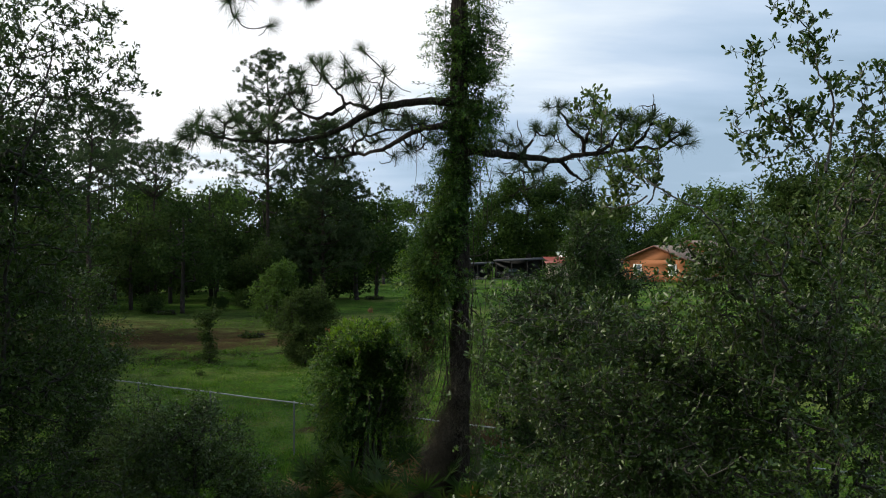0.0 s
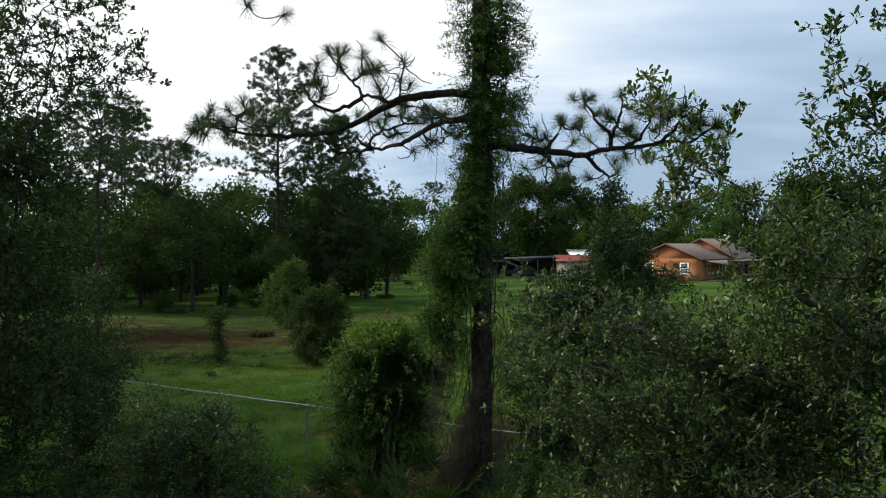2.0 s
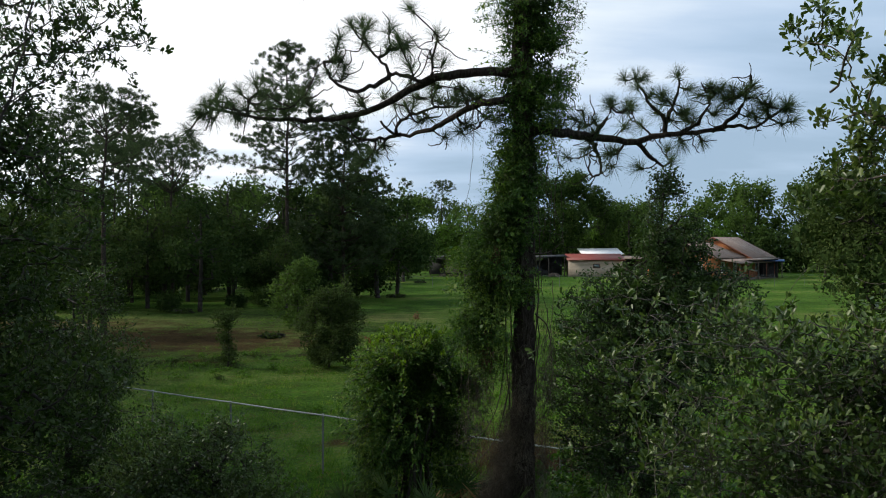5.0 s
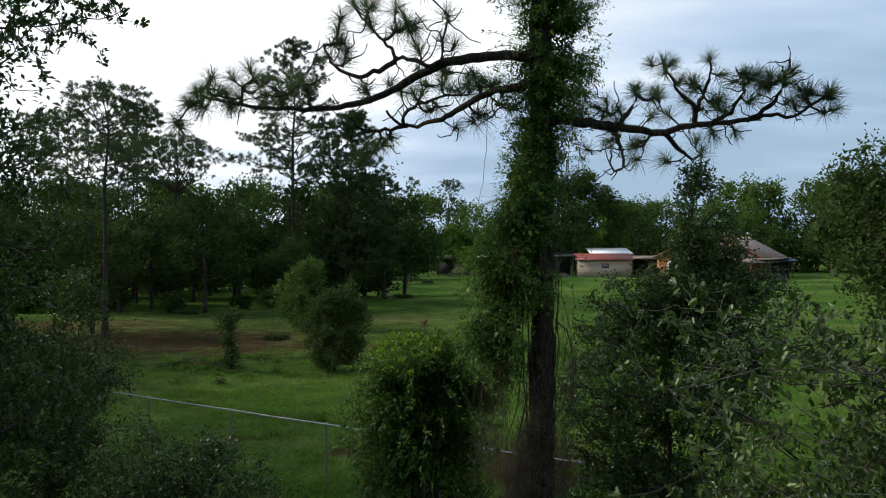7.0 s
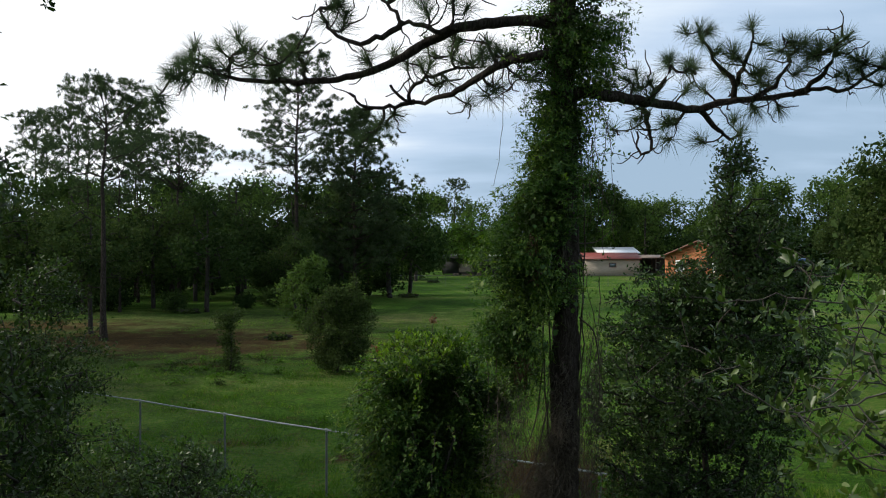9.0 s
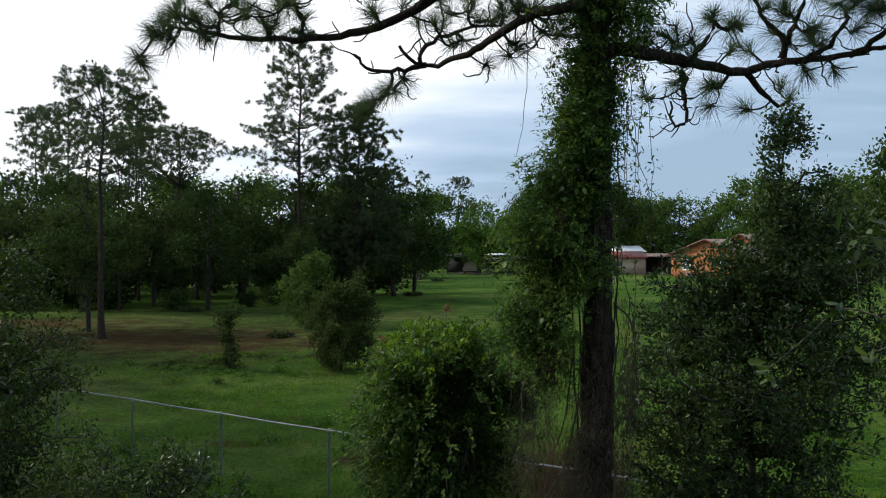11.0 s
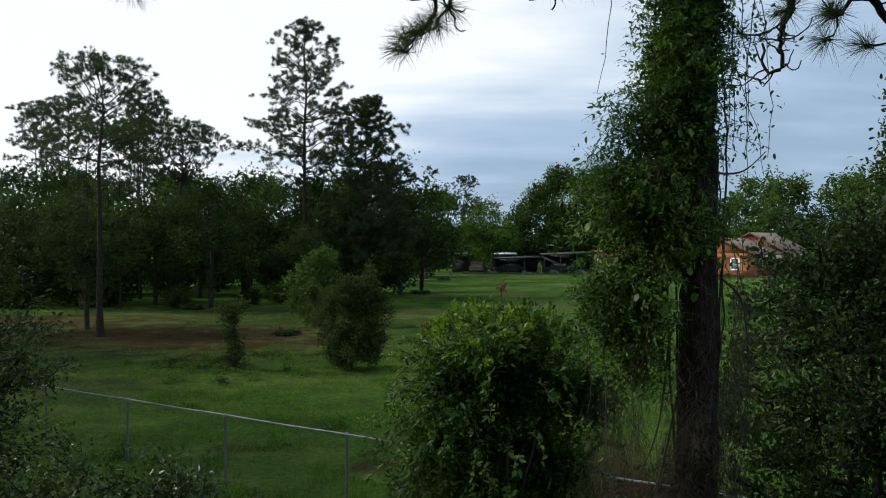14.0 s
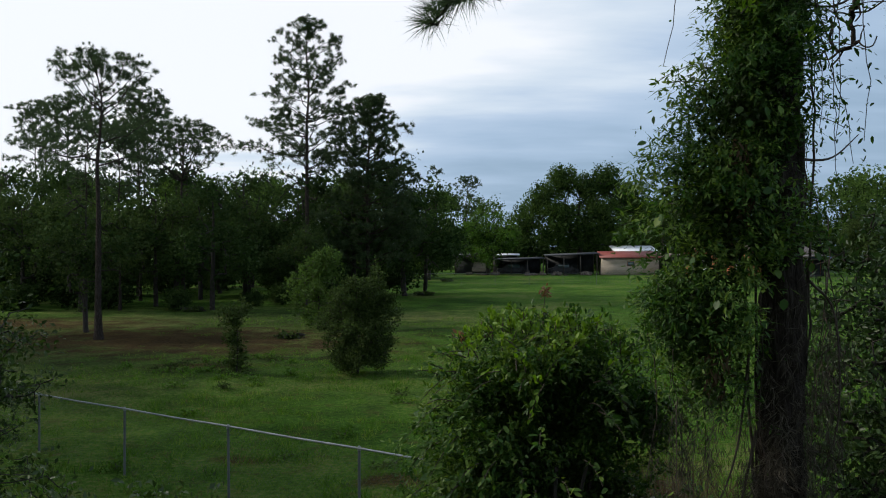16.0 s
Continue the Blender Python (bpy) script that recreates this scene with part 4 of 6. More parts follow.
pine_tree("pine_tree", -9.1, 67.0, 14.3, pr, "tall pine with a dense dark lower crown",
          spire(pr, 96, 2.6, 13.8, (3.6, 3.8, 3.8, 3.5, 3.0, 2.4, 1.7, 0.9), (0.2, 0.75)), 0.26, 12, 26, 0.3, 0.02, 8, 0.004, 1.1)
pr = R(24)
pine_tree("pine_tree", -20.2, 62.0, 11.5, pr, "pine with a rounded spreading crown", dome(pr, 30, 8.7, 3.1, 2.9, 1.0), 0.22, 12, 40, 0.24, 0.008, 4, 0, 0.8)
pr = R(25)
thin_pine = pine_tree("pine_tree", -30.5, 68.0, 14.4, pr, "thin pine with a bare trunk in the wood", dome(pr, 16, 12.2, 2.2, 2.2, 0.9) + spire(pr, 10, 8.5, 12.0, (2.6, 2.2, 1.6), (0.2, 0.6)), 0.17, 9, 17, 0.29, 0.023, 6, 0.008, 0.85)
for px, py, s, turn in ((-27.0, 72.0, 1.08, 70), (-36.0, 76.0, 0.93, 150), (-24.5, 66.0, 0.86, 220), (-41.0, 84.0, 1.15, 20), (-33.5, 90.0, 1.2, 300), (-3.5, 150.0, 1.05, 40), (26.0, 175.0, 1.1, 90), (-47.0, 70.0, 1.0, 10), (-24.6, 58.0, 0.8, 100), (-22.2, 57.0, 0.74, 190)):
    copy_thing(thin_pine, pose(px, py, 0, 0, 0, turn) @ Matrix.Scale(s, 4))

# broad crowns of the wood and the far side, plus unseen trees for shade
edge_oak = far_oak("oak_tree", "leafy oak of the wood's edge, bare trunk below", 31, 8.2, 3.5, 0.8, (M_OAKBARK, M_OAKBARK, M_FARDARK), 460, 14, (0.19, 0.11), -17.0, 57.6)
edge_tree = far_oak("broadleaf_tree", "grey-green open tree at the wood's edge", 32, 7.6, 3.3, 0.6, (M_OAKBARK, M_OAKBARK, M_OLIVE), 520, 18, (0.15, 0.085), -21.2, 60.0)
green_tree = far_oak("broadleaf_tree", "bright green rounded tree", 33, 9.1, 4.8, 0.9, (M_OAKBARK, M_OAKBARK, M_LIME), 760, 24, (0.24, 0.15), -0.4, 121.4)
BIG_OAK = [((-8.0, 0, 7.2), (2.5, 3, 3.2), 130), ((-5.4, -1, 10.6), (2.6, 3, 2.6), 150), ((-2.2, 0, 13.2), (2.6, 3, 2.7), 190), ((1.2, -1, 12.2), (2.3, 3, 2.6), 150), ((4.0, 0, 13.4), (2.7, 3, 2.6), 190), ((7.4, 0, 10.6), (2.6, 3, 2.4), 140),
           ((9.6, 0, 7.4), (2.2, 3, 3.0), 110), ((-3.0, -2, 7.6), (3.4, 3, 3.2), 220), ((3.2, -2, 8.0), (3.6, 3, 3.4), 240), ((0, 0, 5.6), (7.0, 4, 2.4), 240)]
big_oak = broad_tree("oak_tree", 13.0, 137.0, ([(0, 0, 0), (0.3, 0, 2.6), (0, 0.4, 6.0), (0.3, 0, 11.0)], [0.5, 0.42, 0.3, 0.05]), BIG_OAK,
                     R(34), (M_OAKBARK, M_OAKBARK, M_LIVEOAK), "large dark live oak behind the sheds", thin=0.014, most=0.26, per=25, leaf=(0.27, 0.17), spread=0.34, shape="chip", clump=(0.42, -0.32), seg=1.4, reach=0.9, sides=3, least=8)
shade_core_leaves(big_oak, BIG_OAK, R(134), 0.75, 1.8)
wood_and_shade_tree = far_oak("broadleaf_tree", "dense green tree, some far off and some unseen for shade", 35, 12.0, 5.0, 0.8, (M_OAKBARK, M_OAKBARK, M_FAR), 380, 8, (0.4, 0.26), 26.0, 140.0, (0.45, -0.14), 30)
field_oak = far_oak("oak_tree", "rounded dull-green oak at the field's side", 36, 8.8, 3.9, 0.6, (M_OAKBARK, M_OAKBARK, M_OLIVE), 900, 20, (0.145, 0.09), 16.0, 35.5, (0.5, -0.45))
copy_thing(edge_tree, pose(21.5, 43.0, 0, 0, 0, 140) @ Matrix.Scale(1.1, 4))
for ob, rows in (
    (edge_oak, ((-44.0, 70.0, 1.25, 40), (-39.0, 72.0, 1.3, 110), (-34.0, 73.0, 1.25, 200), (-29.0, 71.0, 1.2, 290), (-24.5, 73.0, 1.3, 15), (-19.0, 72.0, 1.25, 160), (-13.6, 66.5, 1.15, 30), (-10.6, 69.0, 1.25, 80), (-7.0, 72.0, 1.35, 200), (-5.8, 76.0, 1.1, 15), (-26.0, 62.0, 1.15, 260), (-31.0, 64.0, 0.95, 130), (-15.0, 72.0, 1.1, 10), (-36.0, 66.0, 0.95, 60), (-22.0, 76.0, 1.05, 300))),
    (edge_tree, ((-33.0, 62.0, 1.1, 20), (-21.0, 68.0, 1.15, 150), (-38.0, 63.0, 1.0, 250), (-18.2, 43.8, 0.82, 40), (-24.0, 56.0, 0.95, 120), (-28.5, 58.0, 0.9, 200), (-12.0, 60.0, 0.7, 300), (-17.5, 68.0, 1.0, 90))),
    # the first ten stand out of view, added to shade lawn and foliage
    (wood_and_shade_tree, ((-28.0, 37.0, 0.95, 60), (-31.5, 45.0, 1.0, 210), (-16.0, 19.5, 0.95, 77), (-16.4, 24.5, 0.65, 188), (-18.4, 29.0, 0.56, 33), (-14.6, 15.0, 0.75, 99), (-13.5, 9.0, 0.95, 15), (-14.0, 1.0, 1.1, 40), (-10.0, -6.5, 1.15, 70), (-3.5, -9.0, 1.2, 130), (-48.0, 112.0, 1.1, 30), (-38.0, 114.0, 1.15, 100), (-28.0, 113.0, 1.1, 190), (-19.0, 112.0, 1.1, 260), (-56.0, 100.0, 1.1, 330), (-22.0, 86.0, 0.85, 20), (-29.0, 88.0, 0.9, 140), (-36.0, 86.0, 0.9, 250), (-15.0, 88.0, 0.85, 310), (-43.0, 84.0, 0.9, 70), (-7.0, 104.0, 0.9, 40), (-14.0, 98.0, 0.95, 100), (-25.0, 100.0, 0.95, 170), (-35.0, 100.0, 1, 220), (-43.0, 98.0, 1, 310),
                 (-17.0, 125.0, 1.1, 60), (-9.0, 150.0, 1.15, 200), (1.0, 160.0, 1.05, 20), (9.0, 165.0, 1.1, 110),
                 (20.0, 160.0, 1.07, 70), (31.0, 158.0, 1.07, 250), (40.0, 150.0, 1.02, 130), (50.0, 152.0, 1.28, 10), (61.0, 148.0, 1.33, 290), (72.0, 145.0, 1.28, 180), (78.0, 168.0, 1.51, 222), (15.0, 156.0, 0.97, 15), (25.5, 154.0, 0.97, 95), (36.0, 146.0, 0.87, 200), (45.0, 143.0, 0.87, 310), (55.0, 144.0, 1.1, 77), (66.0, 140.0, 1.16, 133), (50.0, 165.0, 1.45, 20),
                 (66.0, 160.0, 1.45, 99), (25.0, 168.0, 1.16, 60), (47.0, 150.0, 1.33, 200), (60.0, 152.0, 1.39, 310), (33.0, 152.0, 1.07, 20), (43.0, 168.0, 1.16, 222), (-4.0, 170.0, 1.2, 45), (-15.0, 165.0, 1.2, 10))),
    (green_tree, ((38.0, 136.0, 0.95, 40), (58.0, 128.0, 1.0, 200), (66.0, 122.0, 0.9, 100), (22.0, 146.0, 1.1, 300))),
    (field_oak, ((27.0, 150.0, 1.35, 120), (48.0, 120.0, 1.05, 40), (56.0, 112.0, 1.1, 90))),
):
    for px, py, s, turn in rows:
        copy_thing(ob, pose(px, py, 0, 0, 0, turn) @ Matrix.Scale(s, 4))

# low growth that closes the wood and the far side
thicket = broad_tree("thicket", -26.0, 84.0, ([(0, 0, 0), (0.1, 0, 1.5), (0, 0, 3.6)], [0.08, 0.06, 0.02]),
                     [((0, 0, 1.9), (3.2, 2.4, 1.9), 260), ((-2.2, 0.5, 1.5), (1.8, 1.6, 1.5), 90), ((2.4, 0, 1.7), (1.8, 1.6, 1.8), 90)], R(41), (M_OAKBARK, M_OAKBARK, M_FARDARK), "dense dark undergrowth under the trees",
                     "bush", thin=0.01, most=0.05, per=7, leaf=(0.42, 0.25), spread=0.24, shape="chip", clump=(0.5, -0.25), seg=1.2, reach=0.7, sides=3, group="undergrowth", least=16)
trng = R(42)
for px, py, s in ((-31, 80, 0.9), (-37, 78, 0.9), (-43, 80, 1.0), (-26, 77, 0.8), (-34, 70, 0.7), (-38.5, 68, 0.7), (-29.5, 67.5, 0.6), (-14, 62.5, 0.36), (-26, 59.5, 0.4), (-30, 61, 0.42), (-10.5, 65.0, 0.36), (-33.5, 63, 0.42), (-23.5, 58.5, 0.42), (-19.0, 57.5, 0.36), (-28.5, 57.0, 0.45), (-15.3, 60, 0.28), (-20, 90, 1.0), (-14, 92, 0.9), (-46, 78, 1.0), (-8.5, 110, 1.2),
                  (-4, 148, 1.6), (3, 148, 1.6), (10, 146, 1.6), (17, 146, 1.6), (24, 146, 1.7), (32, 142, 1.6), (40, 140, 1.6), (49, 140, 1.7), (58, 138, 1.6), (67, 136, 1.7),
                  (-33, 52, 0.8), (-10, 158, 1.8), (-12, 73, 0.7), (-16, 76, 0.8), (-9, 75, 0.75), (-13.5, 70, 0.55), (-11.5, 71, 0.5), (-40, 70, 0.7), (-35, 71, 0.65), (-30, 72, 0.6), (-10.5, 66, 0.5), (-32, 58, 0.5), (-45, 66, 0.8), (-18.5, 80, 0.7), (-24, 82, 0.8)):
    copy_thing(thicket, pose(px, py, 0, 0, 0, trng.uniform(0, 360)) @ Matrix.Scale(s, 4))

# ---- the big pine ----
PX, PY = 0.22, 12.15


def local(points):
    return np.asarray(points, float) - np.array([PX, PY, 0])


def big_pine():
    rng = R(51)
    top = thing("pine_tree", PX, PY, 0, "big longleaf pine, vine-clad trunk and long crooked limbs", "tree")
    line = curve_line([(0, 0, -0.05), (0.0, 0, 1.5), (0.02, 0, 3.5), (0.0, 0.02, 6.0), (0.02, 0.0, 9.0), (0.1, 0.1, 12.0), (0.12, 0.1, 13.5)], 0.06)
    z = line[:, 2]
    rad = np.interp(z, [-0.05, 0.25, 0.8, 3, 6, 9, 13.5], [0.24, 0.185, 0.145, 0.125, 0.115, 0.1, 0.03])
    verts, faces = tube(line, rad, 22)
    # plates of bark: proud scales between furrows that run up the trunk
    ang = np.arctan2(verts[:, 1], verts[:, 0])
    out = unit(np.stack([verts[:, 0], verts[:, 1], verts[:, 0] * 0], 1))
    bump = np.array([noise.noise(Vector((math.cos(a) * 2.6, math.sin(a) * 2.6, h * 5.0))) for a, h in zip(ang, verts[:, 2])])
    verts = verts + out * (np.sign(bump) * np.minimum(np.abs(bump), 0.22) * 0.06)[:, None]
    part("trunk", np_mesh("trunk", verts, faces, True), M_PINEBARK, top)

    def limb(points, r0, r1, side_lines, tips, seed, label, many=(110, 170)):
        lr = R(seed)
        main = curve_line(local(points), 0.1)
        main[1:-1] += lr.normal(0, 0.008, (len(main) - 2, 3))
        ob = part("limb", np_mesh("limb", *tube(main, np.linspace(r0, r1, len(main)), 9, 0.06, lr), True), M_PINEBARK, top, label)
        sides = [curve_line(local(s), 0.08) for s in side_lines]
        for s in sides:
            s[1:-1] += lr.normal(0, 0.012, (len(s) - 2, 3))
            part("side_branch", np_mesh("side_branch", *tube(s, np.linspace(r0 * 0.5, 0.011, len(s)), 7, 0.08, lr), True), M_PINEBARK, ob)
        tp = local(tips)
        pick = np.tile(np.arange(len(tp)), 2)[:int(len(tp) * 1.5)]
        more = tp[pick] + lr.normal(0, (0.17, 0.26, 0.1), (len(pick), 3)) + [0, 0, -0.04]
        tp = np.concatenate([tp, more])
        nodes, par, paths, carried, rooted = grow([main, *sides], tp, lr, 0.08, 0.3, 0.26, 0.4)
        twigs = branch_mesh(nodes, paths, carried, 0.0085, 0.02, 5)
        # bare dead spurs
        spurs = [twigs]
        for _ in range(int(len(tp) * 1.3)):
            a = nodes[lr.integers(0, len(nodes))]
            d = unit(lr.normal(size=3) * [1, 0.8, 0.6] + np.array([0, 0, -0.25]))
            k = lr.uniform(0.08, 0.4)
            # each spur starts outwards or down and hooks upwards
            line2 = a + np.cumsum(np.vstack([np.zeros(3), d * k / 5 + lr.normal(0, 0.018, (5, 3)) + np.linspace(-0.01, 0.035, 5)[:, None] * [0, 0, 1.0]]), 0)
            spurs.append(tube(curve_line(line2, 0.03), np.linspace(0.0085, 0.005, len(curve_line(line2, 0.03))), 5))
        part("twigwork", np_mesh("twigwork", *join_arrays(spurs), True), M_PINEBARK, ob, kind="stuff")
        brush = []
        for path in paths:
            a, b = nodes[path[-1]], nodes[path[-2]]
            brush.append(tuft(lr, a, unit(a - b) + np.array([0, 0, 0.35]), lr.integers(*many), lr.uniform(0.19, 0.27), 0.0017, 0.6, 0.16))
        part("needles", np_mesh("needles", *join_arrays(brush)), M_NEEDLE, ob, kind="stuff")

    limb([(0.22, 12.15, 6.18), (-0.09, 12.10, 6.22), (-0.52, 12.05, 6.19), (-0.79, 12.0, 6.13), (-1.06, 12.05, 6.02), (-1.39, 12.1, 5.85), (-1.72, 12.15, 5.74), (-2.09, 12.2, 5.69), (-2.86, 12.3, 5.71), (-3.51, 12.4, 5.85)], 0.06, 0.014,
         ([(-0.77, 12.0, 6.15), (-0.96, 11.9, 6.07), (-1.12, 11.8, 6.12), (-1.31, 11.82, 6.15), (-1.41, 11.85, 6.29), (-1.64, 11.9, 6.56)], [(-1.31, 11.8, 6.15), (-1.52, 11.7, 5.97), (-1.75, 11.73, 5.95), (-1.95, 11.77, 6.05), (-2.07, 11.8, 6.28)]),
         [(-1.77, 11.9, 6.74), (-1.32, 11.88, 6.68), (-1.12, 11.86, 6.51), (-0.83, 11.84, 6.33), (-1.57, 11.82, 6.48), (-1.92, 11.8, 6.31), (-1.25, 11.8, 6.44), (-1.82, 11.8, 6.22), (-3.65, 12.4, 5.78), (-3.53, 12.38, 5.9),
          (-3.43, 12.34, 6.02), (-3.3, 12.3, 5.88), (-3.2, 12.42, 5.75), (-3.5, 12.3, 5.72), (-3.05, 12.4, 5.95), (-2.97, 12.31, 6.15), (-2.91, 12.29, 6.03), (-3.07, 12.27, 5.81), (-2.68, 12.25, 5.91), (-2.51, 12.23, 6.01), (-2.39, 12.21, 6.0), (-2.28, 12.19, 5.84), (-2.6, 12.16, 5.78), (-1.66, 12.1, 5.87)], 61, "long limb rising then sweeping out")
    limb([(0.22, 12.15, 5.95), (-0.05, 12.0, 5.87), (-0.41, 12.2, 5.81), (-0.69, 12.4, 5.67), (-0.98, 12.7, 5.6), (-1.26, 13.0, 5.59), (-1.43, 12.93, 5.66), (-1.51, 12.87, 5.76)], 0.05, 0.014,
         ([(-1.26, 13.0, 5.59), (-1.33, 12.95, 5.67), (-1.19, 12.9, 5.8), (-0.92, 12.85, 5.9), (-0.57, 12.8, 5.92)], [(-1.26, 13.0, 5.61), (-1.52, 12.93, 5.54), (-1.81, 12.87, 5.56), (-1.93, 12.8, 5.67)]),
         [(-1.47, 13.0, 5.48), (-1.33, 12.84, 5.98), (-1.04, 12.76, 6.05), (-0.86, 12.68, 6.03), (-0.57, 12.6, 6.07), (-0.4, 12.5, 6.05), (-0.27, 12.4, 5.97), (-0.46, 12.3, 5.64), (-0.69, 12.6, 5.53), (-0.66, 12.85, 5.98), (-1.62, 12.9, 5.36), (-1.74, 12.9, 5.26), (-1.0, 12.75, 5.75), (-0.2, 12.2, 5.72)], 62, "crooked lower limb with bare spurs")
    limb([(0.22, 12.15, 5.5), (0.44, 12.1, 5.53), (0.7, 12.2, 5.51), (1.11, 12.5, 5.5), (1.46, 12.8, 5.5), (1.7, 12.85, 5.48), (2.01, 12.9, 5.57), (2.61, 12.8, 5.61), (2.85, 12.7, 5.66), (3.09, 12.6, 5.64), (3.38, 12.5, 5.84)], 0.065, 0.013,
         ([(2.06, 12.9, 5.58), (2.02, 12.83, 5.79), (1.82, 12.77, 5.98), (1.66, 12.7, 6.23)], [(2.06, 12.9, 5.7), (2.15, 12.75, 6.01), (2.16, 12.6, 6.23)], [(2.24, 12.9, 5.58), (2.44, 12.8, 5.72), (2.57, 12.7, 5.93)],
          [(2.61, 12.8, 5.61), (2.85, 12.7, 5.76), (2.95, 12.6, 5.97), (3.0, 12.5, 6.25)], [(1.72, 12.9, 5.48), (1.87, 13.0, 5.34), (2.06, 13.1, 5.21), (2.21, 13.2, 5.28)], [(1.13, 12.6, 5.52), (1.23, 12.55, 5.69), (1.31, 12.5, 5.87)],
          [(1.15, 13.0, 5.5), (1.40, 14.0, 5.42), (1.43, 14.02, 5.24), (1.38, 14.05, 5.15), (1.3, 14.08, 5.18), (1.28, 14.1, 5.42)]),
         [(1.66, 12.7, 6.28), (2.14, 12.6, 6.28), (2.54, 12.6, 6.11), (2.66, 12.55, 6.1), (2.89, 12.5, 6.03), (3.11, 12.5, 5.92), (3.24, 12.5, 5.91), (3.42, 12.5, 5.87), (2.72, 12.5, 5.95), (1.31, 12.5, 5.93), (0.83, 12.3, 5.7),
          (1.1, 12.45, 5.7), (1.5, 12.6, 5.64), (1.95, 12.9, 5.86), (2.41, 12.9, 5.74), (2.52, 12.9, 5.5), (2.21, 13.2, 5.29), (1.32, 12.7, 5.31), (1.08, 12.95, 5.4), (1.79, 13.2, 5.2), (2.3, 12.7, 6.12), (2.8, 12.55, 6.08), (1.85, 12.75, 6.05), (2.05, 12.7, 5.98), (2.3, 12.8, 5.85), (3.05, 12.5, 5.75), (0.65, 12.2, 5.66), (1.6, 12.75, 5.9)], 63, "long limb reaching level, tips turned up")
    # higher limbs, of which the lowest hangs into view
    limb([(0.22, 12.15, 8.9), (-0.5, 12.2, 8.9), (-1.4, 12.3, 8.5), (-2.2, 12.35, 8.05), (-2.9, 12.3, 7.8)], 0.055, 0.014, ([(-1.4, 12.3, 8.5), (-1.8, 12.4, 8.1), (-1.9, 12.4, 7.75)],),
         [(-2.92, 12.2, 7.68), (-2.7, 12.27, 7.7), (-2.28, 12.33, 7.75), (-1.9, 12.4, 7.72), (-2.5, 12.3, 8.3), (-3.1, 12.3, 8.0)], 64, "high limb drooping at its end")
    for i, (h, az, lng) in enumerate(((9.4, 0.5, 2.6), (10.0, 2.2, 2.4), (10.6, 3.9, 2.5), (11.2, 5.3, 2.0), (11.8, 1.2, 1.9), (12.4, 3.0, 1.5), (13.0, 4.8, 1.2), (13.3, 0.2, 0.9))):
        c, s = math.cos(az), math.sin(az)
        pts = [(PX + c * lng * q, PY + s * lng * q, h + lng * (0.12 * math.sin(q * 5 + i) + 0.25 * q * q)) for q in (0, 0.3, 0.6, 0.8, 1)]
        ends = [tuple(np.array(pts[-1 - (k % 3)]) + R(70 + i * 9 + k).normal(0, 0.25, 3) + [0, 0, 0.2]) for k in range(7)]
        limb(pts, 0.045, 0.014, (), ends, 80 + i, "crown limb", (40, 60))
    return top


big_pine()


